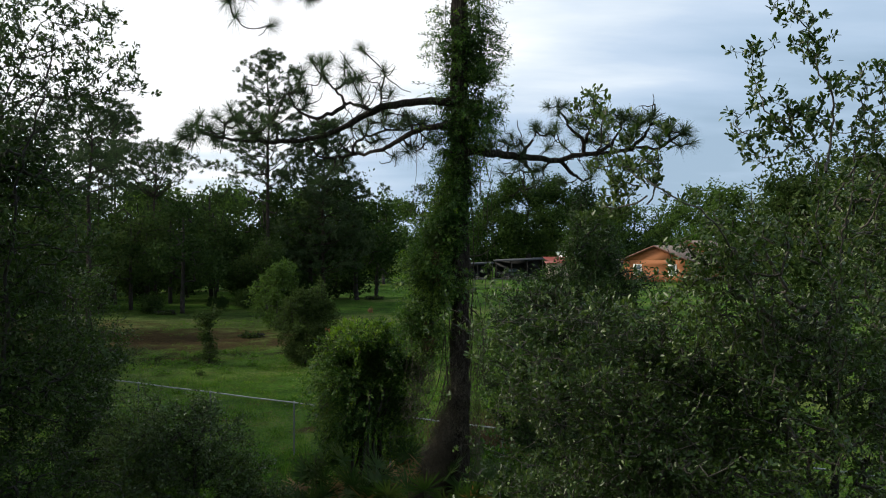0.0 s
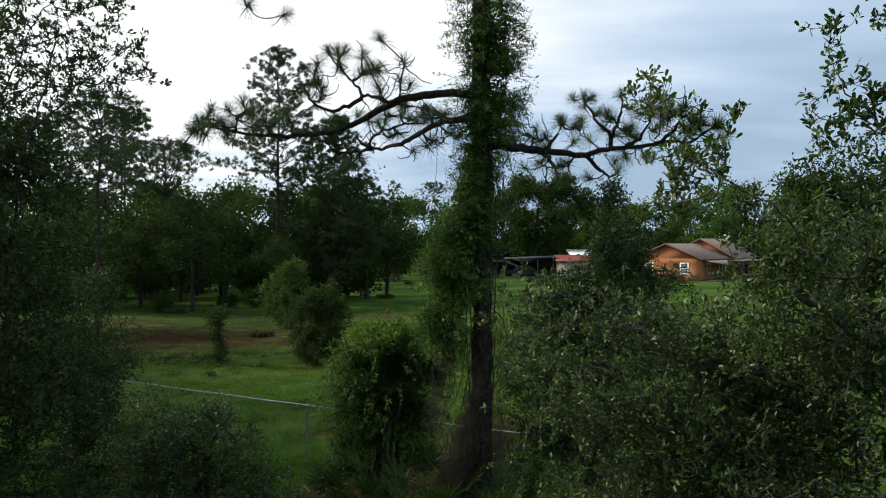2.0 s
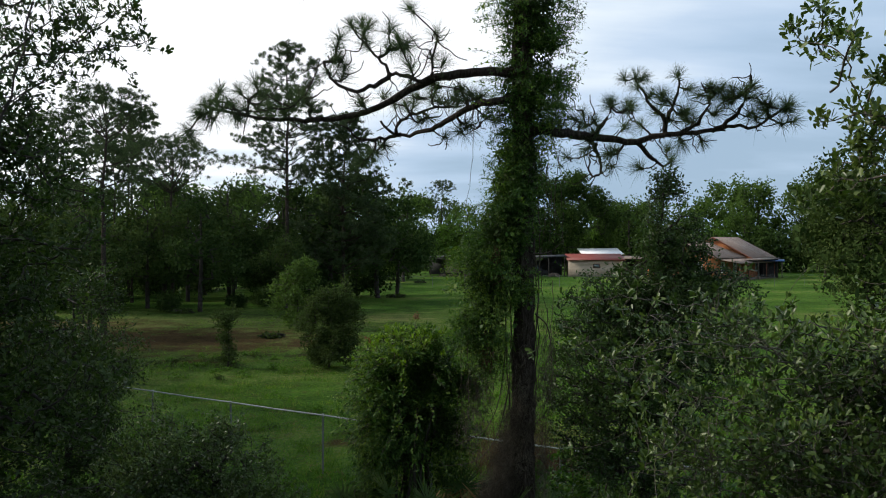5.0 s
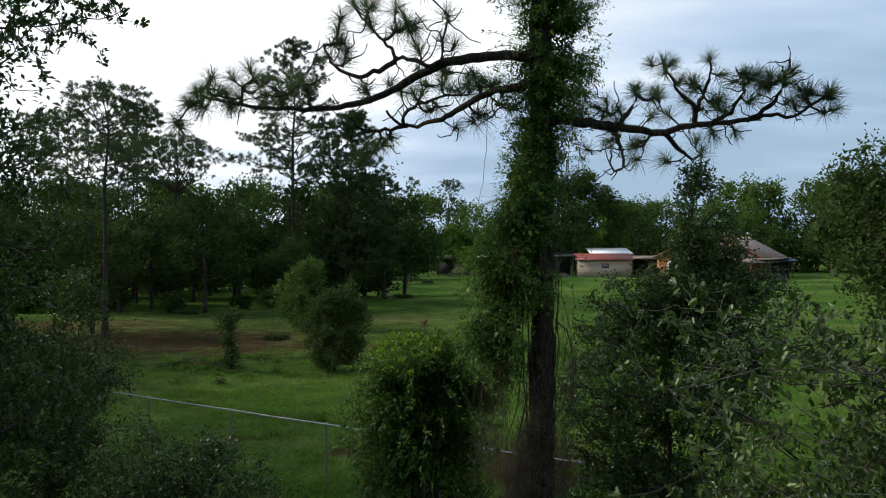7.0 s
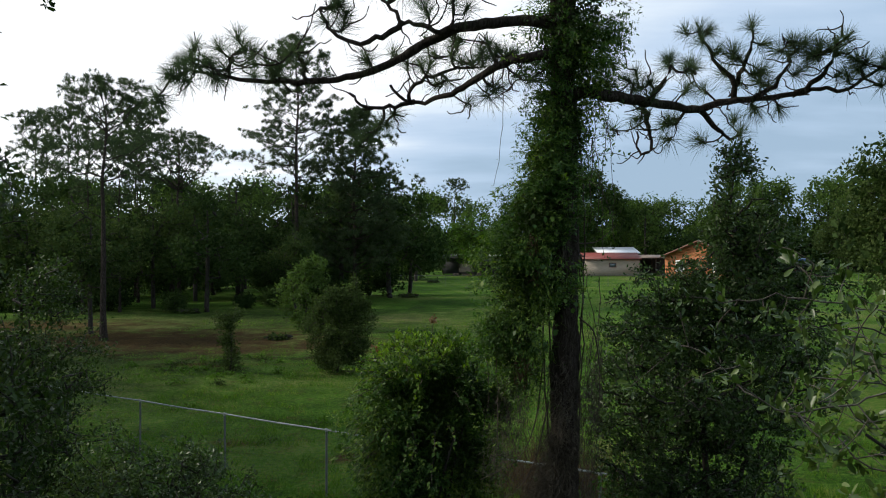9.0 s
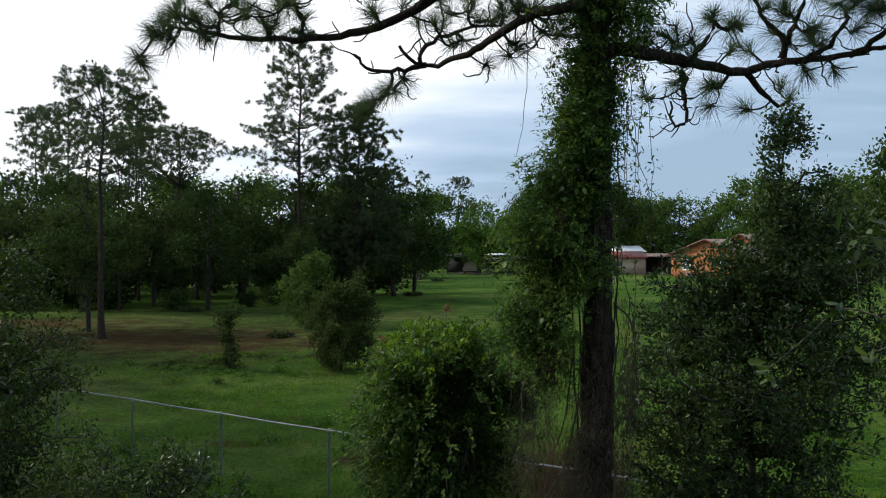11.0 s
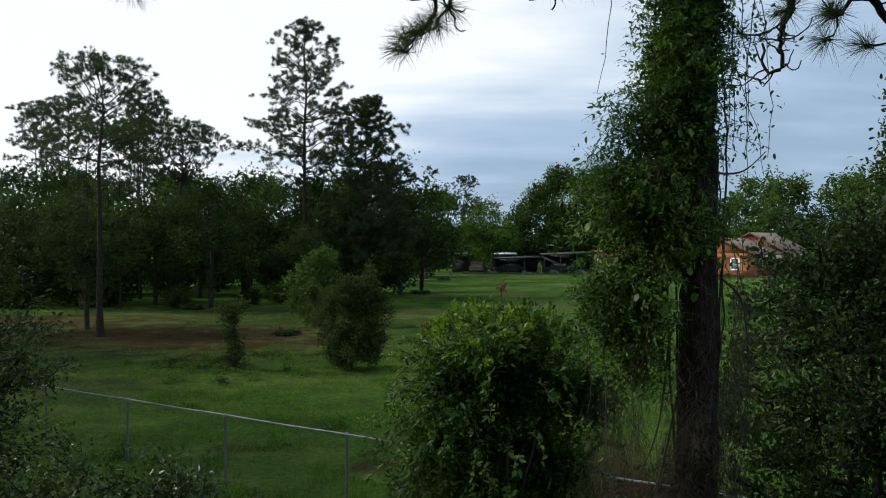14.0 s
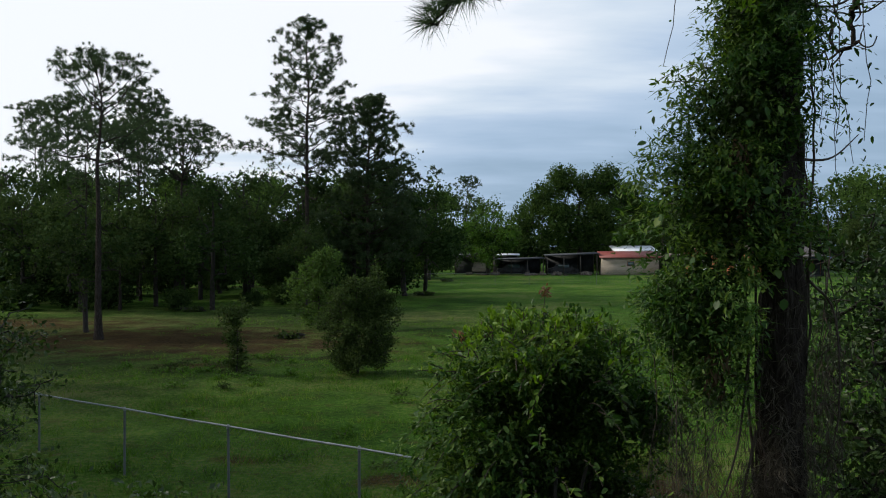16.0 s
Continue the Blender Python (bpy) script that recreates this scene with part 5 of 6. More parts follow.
def climbing_vine():
    rng = R(91)
    top = thing("climbing_vine", PX, PY, 0, "leafy green vine wrapped thick round the pine trunk", "vine")
    # stems that wind up the bark
    for k in range(5):
        a0, turns = rng.uniform(0, 6.28), rng.uniform(-0.5, 0.5)
        zz = np.arange(0.05, rng.uniform(5, 8.6), 0.14)
        r = 0.16 + 0.04 * np.sin(zz * 1.7 + k) + rng.normal(0, 0.008, len(zz))
        ang = a0 + turns * zz + 0.25 * np.sin(zz * 2.1 + k)
        part("stem", np_mesh("stem", *tube(np.stack([np.cos(ang) * r, np.sin(ang) * r, zz], 1), np.linspace(0.011, 0.004, len(zz)), 5), True), M_STEM, top)
    # leafy mass, wider in lobes
    lobes = (((0.1, 0, 8.0), (0.5, 0.38, 0.6), 4500), ((0.14, 0, 6.95), (0.56, 0.42, 0.75), 8500), ((0.1, 0, 6.0), (0.48, 0.38, 0.7), 7500), ((0.44, 0.05, 6.35), (0.26, 0.3, 0.5), 3000), ((0.36, 0.05, 5.65), (0.16, 0.22, 0.36), 800), ((-0.02, 0, 5.15), (0.38, 0.36, 0.6), 6000),
             ((-0.14, -0.05, 4.85), (0.34, 0.34, 0.36), 2600), ((-0.18, -0.05, 4.4), (0.44, 0.4, 0.6), 6000), ((-0.36, -0.1, 3.8), (0.5, 0.4, 0.6), 7000), ((-0.5, -0.1, 3.25), (0.38, 0.34, 0.42), 3800), ((0.18, -0.1, 3.9), (0.2, 0.25, 0.5), 900), ((-0.48, -0.1, 2.85), (0.3, 0.26, 0.36), 500), ((-0.25, -0.1, 2.95), (0.2, 0.2, 0.4), 260))
    pos = lumpy(rng, lobes, 0.3, 2.6, 0.55, 0.135)
    pos = clumped(rng, pos, 3.0, -0.12)
    pos = pos[(pos[:, 0] < np.interp(pos[:, 2], [3, 4, 5.0, 5.7, 6.4, 7.5], [0.06, 0.13, 0.2, 0.5, 0.7, 0.7]) + rng.normal(0, 0.05, len(pos)))]
    bare = (pos[:, 1] < 0) & (np.abs(pos[:, 0] - 0.08) < 0.09) & (pos[:, 2] > 4.9) & (rng.random(len(pos)) < 0.5)
    pos = pos[~bare]
    core = np.stack([np.interp(pos[:, 2], [3, 4, 5, 6], [-0.4, -0.2, 0, 0.03]), pos[:, 1] * 0, pos[:, 2] - 0.05], 1)
    part("leaves", np_mesh("leaves", *shoots(rng, pos, unit(pos - core), 15, 0.25, (0.026, 0.052), 0.33)), M_VINE, top, kind="stuff")
    # small dark leaves close to the trunk: they block light and paint the inner shade
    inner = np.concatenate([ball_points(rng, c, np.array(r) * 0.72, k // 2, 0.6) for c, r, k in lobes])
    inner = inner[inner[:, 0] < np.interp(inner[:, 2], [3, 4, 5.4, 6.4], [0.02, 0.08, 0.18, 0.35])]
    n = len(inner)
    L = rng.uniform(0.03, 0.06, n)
    part("leaves", np_mesh("leaves", *leaves(inner, rng.normal(size=(n, 3)), rng.normal(size=(n, 3)), L, L * 0.5, "chip", 0.15)), M_OAK2, top, "dark inner leaves standing in for shade", kind="stuff")
    # a clump of dead russet leaves in the hollow
    deadpos = np.concatenate([ball_points(rng, (-0.3, -0.28, 3.95), (0.09, 0.07, 0.28), 150), ball_points(rng, (-0.42, -0.2, 3.0), (0.1, 0.1, 0.25), 90)])
    n = len(deadpos)
    part("leaves", np_mesh("leaves", *leaves(deadpos, unit(rng.normal(0, 0.5, (n, 3)) + [0, 0, -1]), rng.normal(size=(n, 3)), rng.uniform(0.04, 0.07, n), 0.018, "leaf", 0.2)), M_RUSSET, top, "dead russet leaves", kind="stuff")
    # sprays that stand off the mass, half the left ones painted as sunlit
    for k in range(60):
        z0 = rng.uniform(3.2, 8.2)
        cx = float(np.interp(z0, [3, 4, 5, 6], [-0.42, -0.25, 0, 0.05]))
        az = rng.uniform(0, 6.28)
        st = np.array([cx + math.cos(az) * 0.32, math.sin(az) * 0.3, z0])
        d = unit(np.array([math.cos(az), math.sin(az), rng.uniform(0.0, 0.7)]))
        lng = rng.uniform(0.2, 0.42)
        p = np.array([st + d * lng * q + [0, 0, -0.35 * q * q * lng] for q in np.linspace(0, 1, 6)])
        sp = part("spray", np_mesh("spray", *tube(p, 0.0025, 4)), M_STEM, top)
        m = 18
        q = p[rng.integers(1, 6, m)] + rng.normal(0, 0.012, (m, 3))
        lw = rng.uniform(0.03, 0.055, m)
        part("leaves", np_mesh("leaves", *leaves(q, unit(d * 0.6 + rng.normal(0, 0.6, (m, 3))), unit(rng.normal(0, 0.5, (m, 3)) + [0, 0, 0.8]), lw, lw * 0.36, "leaf")), M_VINELIT if k % 2 and st[0] < 0 else M_VINE, sp, kind="stuff")
    # larger heart-shaped leaves on the outside
    big = np.concatenate([ball_points(rng, c, np.array(r) * 1.08, n, 0.12) for c, r, n in (((-0.36, -0.15, 3.8), (0.5, 0.45, 0.85), 70), ((0.0, -0.1, 4.9), (0.36, 0.36, 0.5), 16), ((0.02, -0.1, 6.2), (0.4, 0.4, 0.9), 14))])
    n = len(big)
    o = unit(big - np.array([-0.15, 0, 0]) * [1, 1, 0] - big * [0, 0, 1])
    part("leaves", np_mesh("leaves", *leaves(big, unit(o * 0.4 + rng.normal(0, 0.4, (n, 3)) + [0, 0, -0.8]), unit(o + rng.normal(0, 0.35, (n, 3)) + [0, 0, 0.4]), rng.uniform(0.042, 0.066, n), rng.uniform(0.034, 0.054, n), "leaf", 0.06)),
         M_VINE, top, "broad heart-shaped leaves", kind="stuff")

    # loose strands that hang clear of the trunk
    def strand(start, length, sway, leafy, seed):
        sr = R(seed)
        k = max(5, int(length / 0.1))
        s = np.linspace(0, 1, k)
        p = np.array(start) + np.stack([sway * np.sin(s * 3 + seed) + np.cumsum(sr.normal(0, 0.012, k)), np.cumsum(sr.normal(0, 0.012, k)), -s * length], 1)
        ob = part("strand", np_mesh("strand", *tube(p, np.linspace(0.004, 0.002, k), 4), True), M_STEM, top)
        m = int(length * leafy)
        if m:
            q = p[sr.integers(1, k, m)] + sr.normal(0, 0.03, (m, 3))
            lw = sr.uniform(0.028, 0.055, m)
            part("leaves", np_mesh("leaves", *leaves(q, unit(sr.normal(0, 0.6, (m, 3)) + [0, 0, -0.5]), unit(sr.normal(0, 0.5, (m, 3)) + [0, 0, 0.7]), lw, lw * 0.4, "leaf")), M_VINE, ob, kind="stuff")

    for k in range(13):
        strand((rng.uniform(0.16, 0.46), rng.uniform(-0.15, 0.3), rng.uniform(5.1, 6.1)), rng.uniform(0.7, 1.5), rng.uniform(0.02, 0.1), 30, 200 + k)
    for k in range(5):
        strand((rng.uniform(0.12, 0.38), rng.uniform(-0.1, 0.25), rng.uniform(3.4, 4.3)), rng.uniform(0.8, 2.0), 0.06, 8, 240 + k)
    for k in range(5):
        strand((rng.uniform(-0.8, -0.12), rng.uniform(-0.25, 0.2), rng.uniform(2.9, 3.4)), rng.uniform(0.7, 1.8), rng.uniform(0.02, 0.12), 7, 260 + k)
    strand((-0.62, -0.1, 5.9), 1.25, 0.03, 3, 290)
    for pts in ([(0.1, -0.05, 4.1), (0.25, 0, 4.1), (0.36, 0.05, 4.14), (0.5, 0.1, 4.26)], [(-0.2, -0.1, 3.0), (-0.28, -0.1, 2.4), (-0.45, -0.12, 2.05), (-0.8, -0.1, 1.85)], [(-0.15, -0.1, 2.6), (-0.3, -0.12, 2.0), (-0.55, -0.15, 1.7), (-0.95, -0.1, 1.62)],
                [(0.14, -0.1, 3.4), (0.3, -0.05, 3.2), (0.34, 0, 2.6), (0.22, 0, 2.2)]):
        ln = curve_line(pts, 0.06)
        part("stem", np_mesh("stem", *tube(ln, np.linspace(0.009, 0.003, len(ln)), 5), True), M_STEM, top)


climbing_vine()


def hanging_moss(x, y, spots, seed, label):
    """Grey moss and dead needles in loose hanging threads."""
    rng = R(seed)
    top = thing("hanging_moss", x, y, 0, label, "moss", "moss")
    for c, r, strands, lng in spots:
        items = []
        starts = ball_points(rng, c, r, strands, 0.5)
        for st in starts:
            k = rng.integers(5, 11)
            p = st + np.cumsum(rng.normal(0, 0.012, (k, 3)) + [0, 0, -lng / k * rng.uniform(0.5, 1.2)], 0)
            p = p[p[:, 2] > 0.03]
            if len(p) < 2:
                continue
            d = np.gradient(p, axis=0)
            m = len(p)
            q = np.repeat(p, 4, 0) + rng.normal(0, 0.012, (m * 4, 3))
            items.append(leaves(q, unit(np.repeat(d, 4, 0) + rng.normal(0, 0.03, (m * 4, 3))), unit(rng.normal(size=(m * 4, 3))), rng.uniform(0.05, 0.12, m * 4), rng.uniform(0.003, 0.006, m * 4), "chip", 0.15))
        part("hank", np_mesh("hank", *join_arrays(items)), M_MOSS, top, kind="stuff")


hanging_moss(PX, PY, (((-0.42, 0, 2.95), (0.36, 0.25, 0.25), 34, 0.8), ((0, -0.12, 2.7), (0.16, 0.1, 1.1), 46, 0.34), ((-0.12, -0.05, 2.1), (0.16, 0.17, 0.7), 80, 0.28), ((-0.2, -0.05, 1.75), (0.14, 0.18, 0.35), 240, 0.26), ((-0.32, -0.1, 1.3), (0.2, 0.24, 0.4), 420, 0.28), ((-0.4, -0.1, 0.85), (0.28, 0.28, 0.35), 380, 0.3), ((-0.02, -0.14, 2.2), (0.15, 0.06, 0.9), 130, 0.3), ((-0.5, 0.1, 2.4), (0.3, 0.25, 0.5), 30, 0.5), ((0.24, 0, 3.1), (0.16, 0.2, 0.7), 45, 0.9), ((0.24, 0, 1.9), (0.1, 0.15, 0.6), 30, 0.7), ((0.05, -0.1, 0.9), (0.2, 0.2, 0.45), 90, 0.25)), 301,
             "grey hanging moss and dead needles on the pine trunk")


def vine_bush():
    rng = R(95)
    x, y = -1.1, 12.85
    top = thing("vine_bush", x, y, 0, "rounded tall stump smothered in bright green vines", "bush")
    for k in range(9):
        a = k * 0.7
        p = curve_line([(math.cos(a) * 0.3 + rng.normal(0, 0.06), math.sin(a) * 0.25, -0.02), (math.cos(a) * 0.26, math.sin(a) * 0.2, 0.7), (math.cos(a) * 0.2 + rng.normal(0, 0.05), math.sin(a) * 0.2, 1.4), (math.cos(a) * 0.35, math.sin(a) * 0.3, 2.2)], 0.15)
        part("stem", np_mesh("stem", *tube(p, np.linspace(rng.uniform(0.02, 0.05), 0.012, len(p)), 6, 0.08, rng), True), M_OAKBARK, top)
    lobes = (((0.06, 0.05, 2.68), (0.58, 0.52, 0.5), 3300), ((0.04, -0.25, 2.9), (0.44, 0.36, 0.2), 1100), ((-0.08, 0.05, 2.1), (0.64, 0.6, 0.55), 4600), ((-0.45, -0.1, 1.8), (0.36, 0.42, 0.38), 1900), ((0.4, 0, 1.85), (0.4, 0.46, 0.4), 1800),
             ((0.62, -0.05, 2.5), (0.36, 0.28, 0.26), 900), ((-0.38, 0.0, 2.55), (0.36, 0.4, 0.38), 1600), ((-0.12, -0.38, 1.72), (0.42, 0.32, 0.32), 1300), ((-0.4, -0.35, 2.25), (0.28, 0.24, 0.26), 700),
             ((-0.48, -0.05, 1.32), (0.28, 0.34, 0.34), 700), ((0.44, 0.0, 1.36), (0.3, 0.34, 0.34), 700), ((0.0, 0.1, 1.2), (0.34, 0.3, 0.3), 400))
    pos = lumpy(rng, lobes, 0.26, 2.6, 0.6, 0.2)
    hollows = (((0.2, -0.6, 2.55), (0.38, 0.5, 0.22)), ((0.3, -0.6, 2.0), (0.36, 0.55, 0.34)), ((-0.2, -0.72, 2.08), (0.2, 0.34, 0.12)), ((0.12, -0.5, 1.35), (0.28, 0.5, 0.34)), ((-0.58, -0.5, 2.05), (0.16, 0.3, 0.1)), ((-0.5, -0.5, 1.6), (0.14, 0.3, 0.12)))
    for hc, hr in hollows:
        pos = pos[(((pos - hc) / hr) ** 2).sum(1) > rng.uniform(0.7, 1.3, len(pos))]
    out = unit(pos - [0, 0.1, 1.9])
    keep = (out[:, 1] > -0.3) | (pos[:, 2] > 2.85) | (out[:, 0] < -0.55) | (rng.random(len(pos)) < 0.5)
    pos, out = pos[keep], out[keep]
    part("leaves", np_mesh("leaves", *shoots(rng, pos, out, 13, 0.26, (0.028, 0.056), 0.4, 0.35)), M_VINE, top, kind="stuff")
    # core filled with a darker leaf colour, so the hollows read as shade
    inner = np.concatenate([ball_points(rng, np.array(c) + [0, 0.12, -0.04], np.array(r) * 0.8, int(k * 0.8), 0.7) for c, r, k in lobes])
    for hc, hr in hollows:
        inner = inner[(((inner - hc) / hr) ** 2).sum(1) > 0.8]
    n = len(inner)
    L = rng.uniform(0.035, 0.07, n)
    part("leaves", np_mesh("leaves", *leaves(inner, rng.normal(size=(n, 3)), rng.normal(size=(n, 3)), L, L * 0.5, "chip", 0.15)), M_OAK2, top, "dark inner leaves standing in for shade", kind="stuff")
    # larger leaves in sprays over the front
    for k in range(46):
        a = rng.uniform(2.6, 6.8)
        zz = rng.uniform(1.5, 2.8)
        rr = 0.68 * math.sqrt(max(0.1, 1 - ((zz - 2.2) / 1.0) ** 2))
        st = np.array([math.cos(a) * rr, math.sin(a) * rr * 0.95, zz])
        d = unit(np.array([math.cos(a), math.sin(a), rng.uniform(-0.5, 0.5)]))
        lng = rng.uniform(0.15, 0.32)
        p = np.array([st + d * lng * q + [0, 0, -0.5 * q * q * lng] for q in np.linspace(0, 1, 5)])
        sh = part("spray", np_mesh("spray", *tube(p, [0.004, 0.0035, 0.003, 0.0025, 0.002], 4)), M_STEM, top)
        m = 14
        q = p[rng.integers(1, 5, m)] + rng.normal(0, 0.015, (m, 3))
        lw = rng.uniform(0.045, 0.075, m)
        part("leaves", np_mesh("leaves", *leaves(q, unit(d + rng.normal(0, 0.6, (m, 3)) + [0, 0, -0.3]), unit(rng.normal(0, 0.4, (m, 3)) + [0, -0.3, 0.9]), lw, lw * 0.42, "leaf")), M_VINE, sh, kind="stuff")
    # young shoots standing out of the top, mostly in the brighter green of a lit rim
    for k in range(190):
        a = rng.uniform(0, 6.28)
        st = np.array([0.0 + math.cos(a) * rng.uniform(0.1, 0.74), math.sin(a) * rng.uniform(0.1, 0.66), 0])
        st[2] = 2.42 + 0.7 * math.sqrt(max(0.05, 1 - (st[0] / 0.85) ** 2 - (st[1] / 0.8) ** 2)) - 0.06
        d = unit(st * [1, 1, 0] * 0.6 + rng.normal(0, 0.35, 3) + [0, 0, 0.8])
        lng = rng.uniform(0.08, 0.24)
        p = np.array([st + d * lng * q + [0, 0, -0.3 * q * q * lng] for q in np.linspace(0, 1, 5)])
        sh = part("shoot", np_mesh("shoot", *tube(p, [0.004, 0.0035, 0.003, 0.0025, 0.002], 4)), M_STEM, top)
        m = 12
        q = p[rng.integers(1, 5, m)] + rng.normal(0, 0.012, (m, 3))
        lw = rng.uniform(0.03, 0.055, m)
        part("leaves", np_mesh("leaves", *leaves(q, unit(d + rng.normal(0, 0.7, (m, 3))), unit(rng.normal(0, 0.5, (m, 3)) + [0, -0.3, 0.8]), lw, lw * 0.5, "leaf")), M_RED if k in (3, 40) else M_VINELIT if k % 3 else M_VINE, sh, kind="stuff")


vine_bush()


def flower_stalk(x, y, z0, z1, seed):
    rng = R(seed)
    top = thing("flowering_weed", x, y, 0, "thin weed stalk with a pale red flower head", "weed")
    ln = curve_line([(0, 0, 0), (0.03, 0, z0 * 0.6), (0, 0.02, z0), (0.02, 0, z1)], 0.1)
    part("stalk", np_mesh("stalk", *tube(ln, np.linspace(0.006, 0.0025, len(ln)), 5), True), M_STEM, top)
    p = ball_points(rng, (0.02, 0, z1), (0.045, 0.045, 0.05), 60)
    part("flower_head", np_mesh("flower_head", *leaves(p, rng.normal(size=(60, 3)), rng.normal(size=(60, 3)), 0.026, 0.014, "leaf")), M_RED, top, "pale red flowers", kind="stuff")
    q = np.concatenate([ln[-1 - rng.integers(2, 6, 26)] + rng.normal(0, 0.02, (26, 3))])
    part("leaves", np_mesh("leaves", *leaves(q, unit(rng.normal(0, 0.6, (26, 3)) + [0, 0, 0.4]), unit(rng.normal(0, 0.5, (26, 3)) + [0, 0, 0.8]), rng.uniform(0.03, 0.06, 26), 0.02, "leaf")), M_VINE, top, kind="stuff")


flower_stalk(-1.09, 13.03, 2.9, 3.29, 97)

# ---- chain-link fence ----


def chain_fence(name, x0, y0, dx, dy, first, last, height, label, wires=True, post_r=0.019, steel=None):
    steel = steel or M_GALV
    post_steel = M_WIRE
    top = thing(name, x0, y0, 0, label, "fence")
    a, b = np.array([dx, dy, 0.0]) * first, np.array([dx, dy, 0.0]) * last
    for k in range(first, last):
        p, q = np.array([dx, dy, 0.0]) * k, np.array([dx, dy, 0.0]) * (k + 1)
        part("rail", np_mesh("rail", *tube(np.array([p + [0, 0, height], (p + q) / 2 + [0, 0, height - 0.008], q + [0, 0, height]]), post_r * 0.8, 8), True), steel, top)
    for k in range(first, last + 1):
        p = np.array([dx, dy, 0.0]) * k
        lean = np.array([0.01 * math.sin(k * 2.1), 0.01 * math.cos(k * 1.7), 0])
        post = part("post", np_mesh("post", *tube(np.array([p + [0, 0, -0.05], p + lean * 0.5 + [0, 0, height / 2], p + lean + [0, 0, height - 0.02]]), post_r, 10), True), post_steel, top)
        part("post_cap", np_mesh("post_cap", *tube(np.array([[0, 0, -0.03], [0, 0, 0.0], [0, 0, 0.022], [0, 0, 0.034]]) + p + lean + [0, 0, height], [post_r * 1.25, post_r * 1.35, post_r, 0.004], 10), True), steel, post)
    if wires:
        d = unit(b - a)
        total = np.linalg.norm(b - a)
        step, tall, w = 0.08, height - 0.06, 0.0011
        n = int((total + tall) / step)
        s = np.arange(n)[:, None] * step
        items = []
        for lo, hi in ((0.0, -tall), (-tall, 0.0)):
            p, q = np.clip(s + lo, 0, total), np.clip(s + hi, 0, total)
            v = np.stack([a + d * p + [0, 0, 0.03 - w], a + d * p + [0, 0, 0.03 + w], a + d * q + [0, 0, 0.03 + tall + w], a + d * q + [0, 0, 0.03 + tall - w]], 1)
            items.append((v.reshape(-1, 3), [np.arange(n)[:, None] * 4 + [[0, 1, 2, 3]]]))
        part("wire_mesh", np_mesh("wire_mesh", *join_arrays(items)), M_WIRE, top, "thin diamond wire netting", kind="stuff")
    return top


chain_fence("chain_link_fence", -3.05, 18.07, 2.05, -1.32, -8, 8, 1.05, "grey galvanised chain-link fence across the field")
chain_fence("field_fence", 0.0, 90.0, 3.2, 0.35, -4, 22, 1.15, "thin grey wire fence in front of the houses", True, 0.018, M_WIRE)


# ---- palmettos ----


def palmetto(x, y, seed, fronds, size, dead=2, label="spiky fan-leaved palmetto clump at the pine's foot"):
    rng = R(seed)
    top = thing("palmetto", x, y, 0, label, "plant", "palmettos")
    for k in range(fronds + dead):
        old = k >= fronds
        az = k * 2.4 + rng.normal(0, 0.3)
        tilt = rng.uniform(0.7, 1.25) if old else rng.uniform(0.75, 1.4)
        lng = size * (rng.uniform(0.5, 0.92) if old else rng.uniform(0.62, 1.0))
        out = np.array([math.cos(az) * math.cos(tilt), math.sin(az) * math.cos(tilt), math.sin(tilt)])
        stalk = np.array([out * lng * q + np.array([math.cos(az), math.sin(az), -0.6]) * 0.2 * q * q * lng for q in np.linspace(0, 1, 6)])
        hub, d = stalk[-1], unit(stalk[-1] - stalk[-2])
        side = unit(np.cross(d, [0, 0, 1.0]))
        nor = np.cross(side, d)
        frond = part("frond", np_mesh("frond", *tube(stalk, np.linspace(0.009, 0.005, 6), 5), True), M_DEADPALM if old else M_PALM, top)
        m = 30
        sp = np.linspace(-2.2, 2.2, m) + rng.normal(0, 0.03, m)
        way = np.cos(sp)[:, None] * d + np.sin(sp)[:, None] * side + nor * (0.12 * rng.normal(0, 1, m) + 0.15)[:, None]
        if old:
            way += np.array([0, 0, -0.5]) + rng.normal(0, 0.2, (m, 3))
        L = 0.36 * (0.8 + 0.2 * np.cos(sp)) * rng.uniform(0.9, 1.1, m)
        fv, ff = leaves(np.tile(hub, (m, 1)), way, np.tile(nor, (m, 1)) + rng.normal(0, 0.2, (m, 3)), L, 0.024, "leaf", 0.04)
        ff = [np.where(f % 6 == 0, 0, f) for f in ff]
        part("fan", np_mesh("fan", fv, ff), M_DEADPALM if old else M_PALM, frond, "dry orange-brown fan" if old else "")


for px, py, sd, fr, sz, dd in ((-0.75, 11.9, 1, 12, 1.5, 2), (0.05, 11.6, 2, 12, 1.5, 8), (0.7, 11.7, 3, 11, 1.55, 3), (-1.6, 12.0, 4, 9, 1.35, 9), (-0.25, 11.75, 5, 10, 1.75, 2), (1.4, 11.4, 6, 9, 1.4, 1), (-2.1, 12.1, 7, 9, 1.2, 3), (-1.1, 12.2, 8, 5, 1.45, 9)):
    palmetto(px, py, 400 + sd, fr, sz, dd)


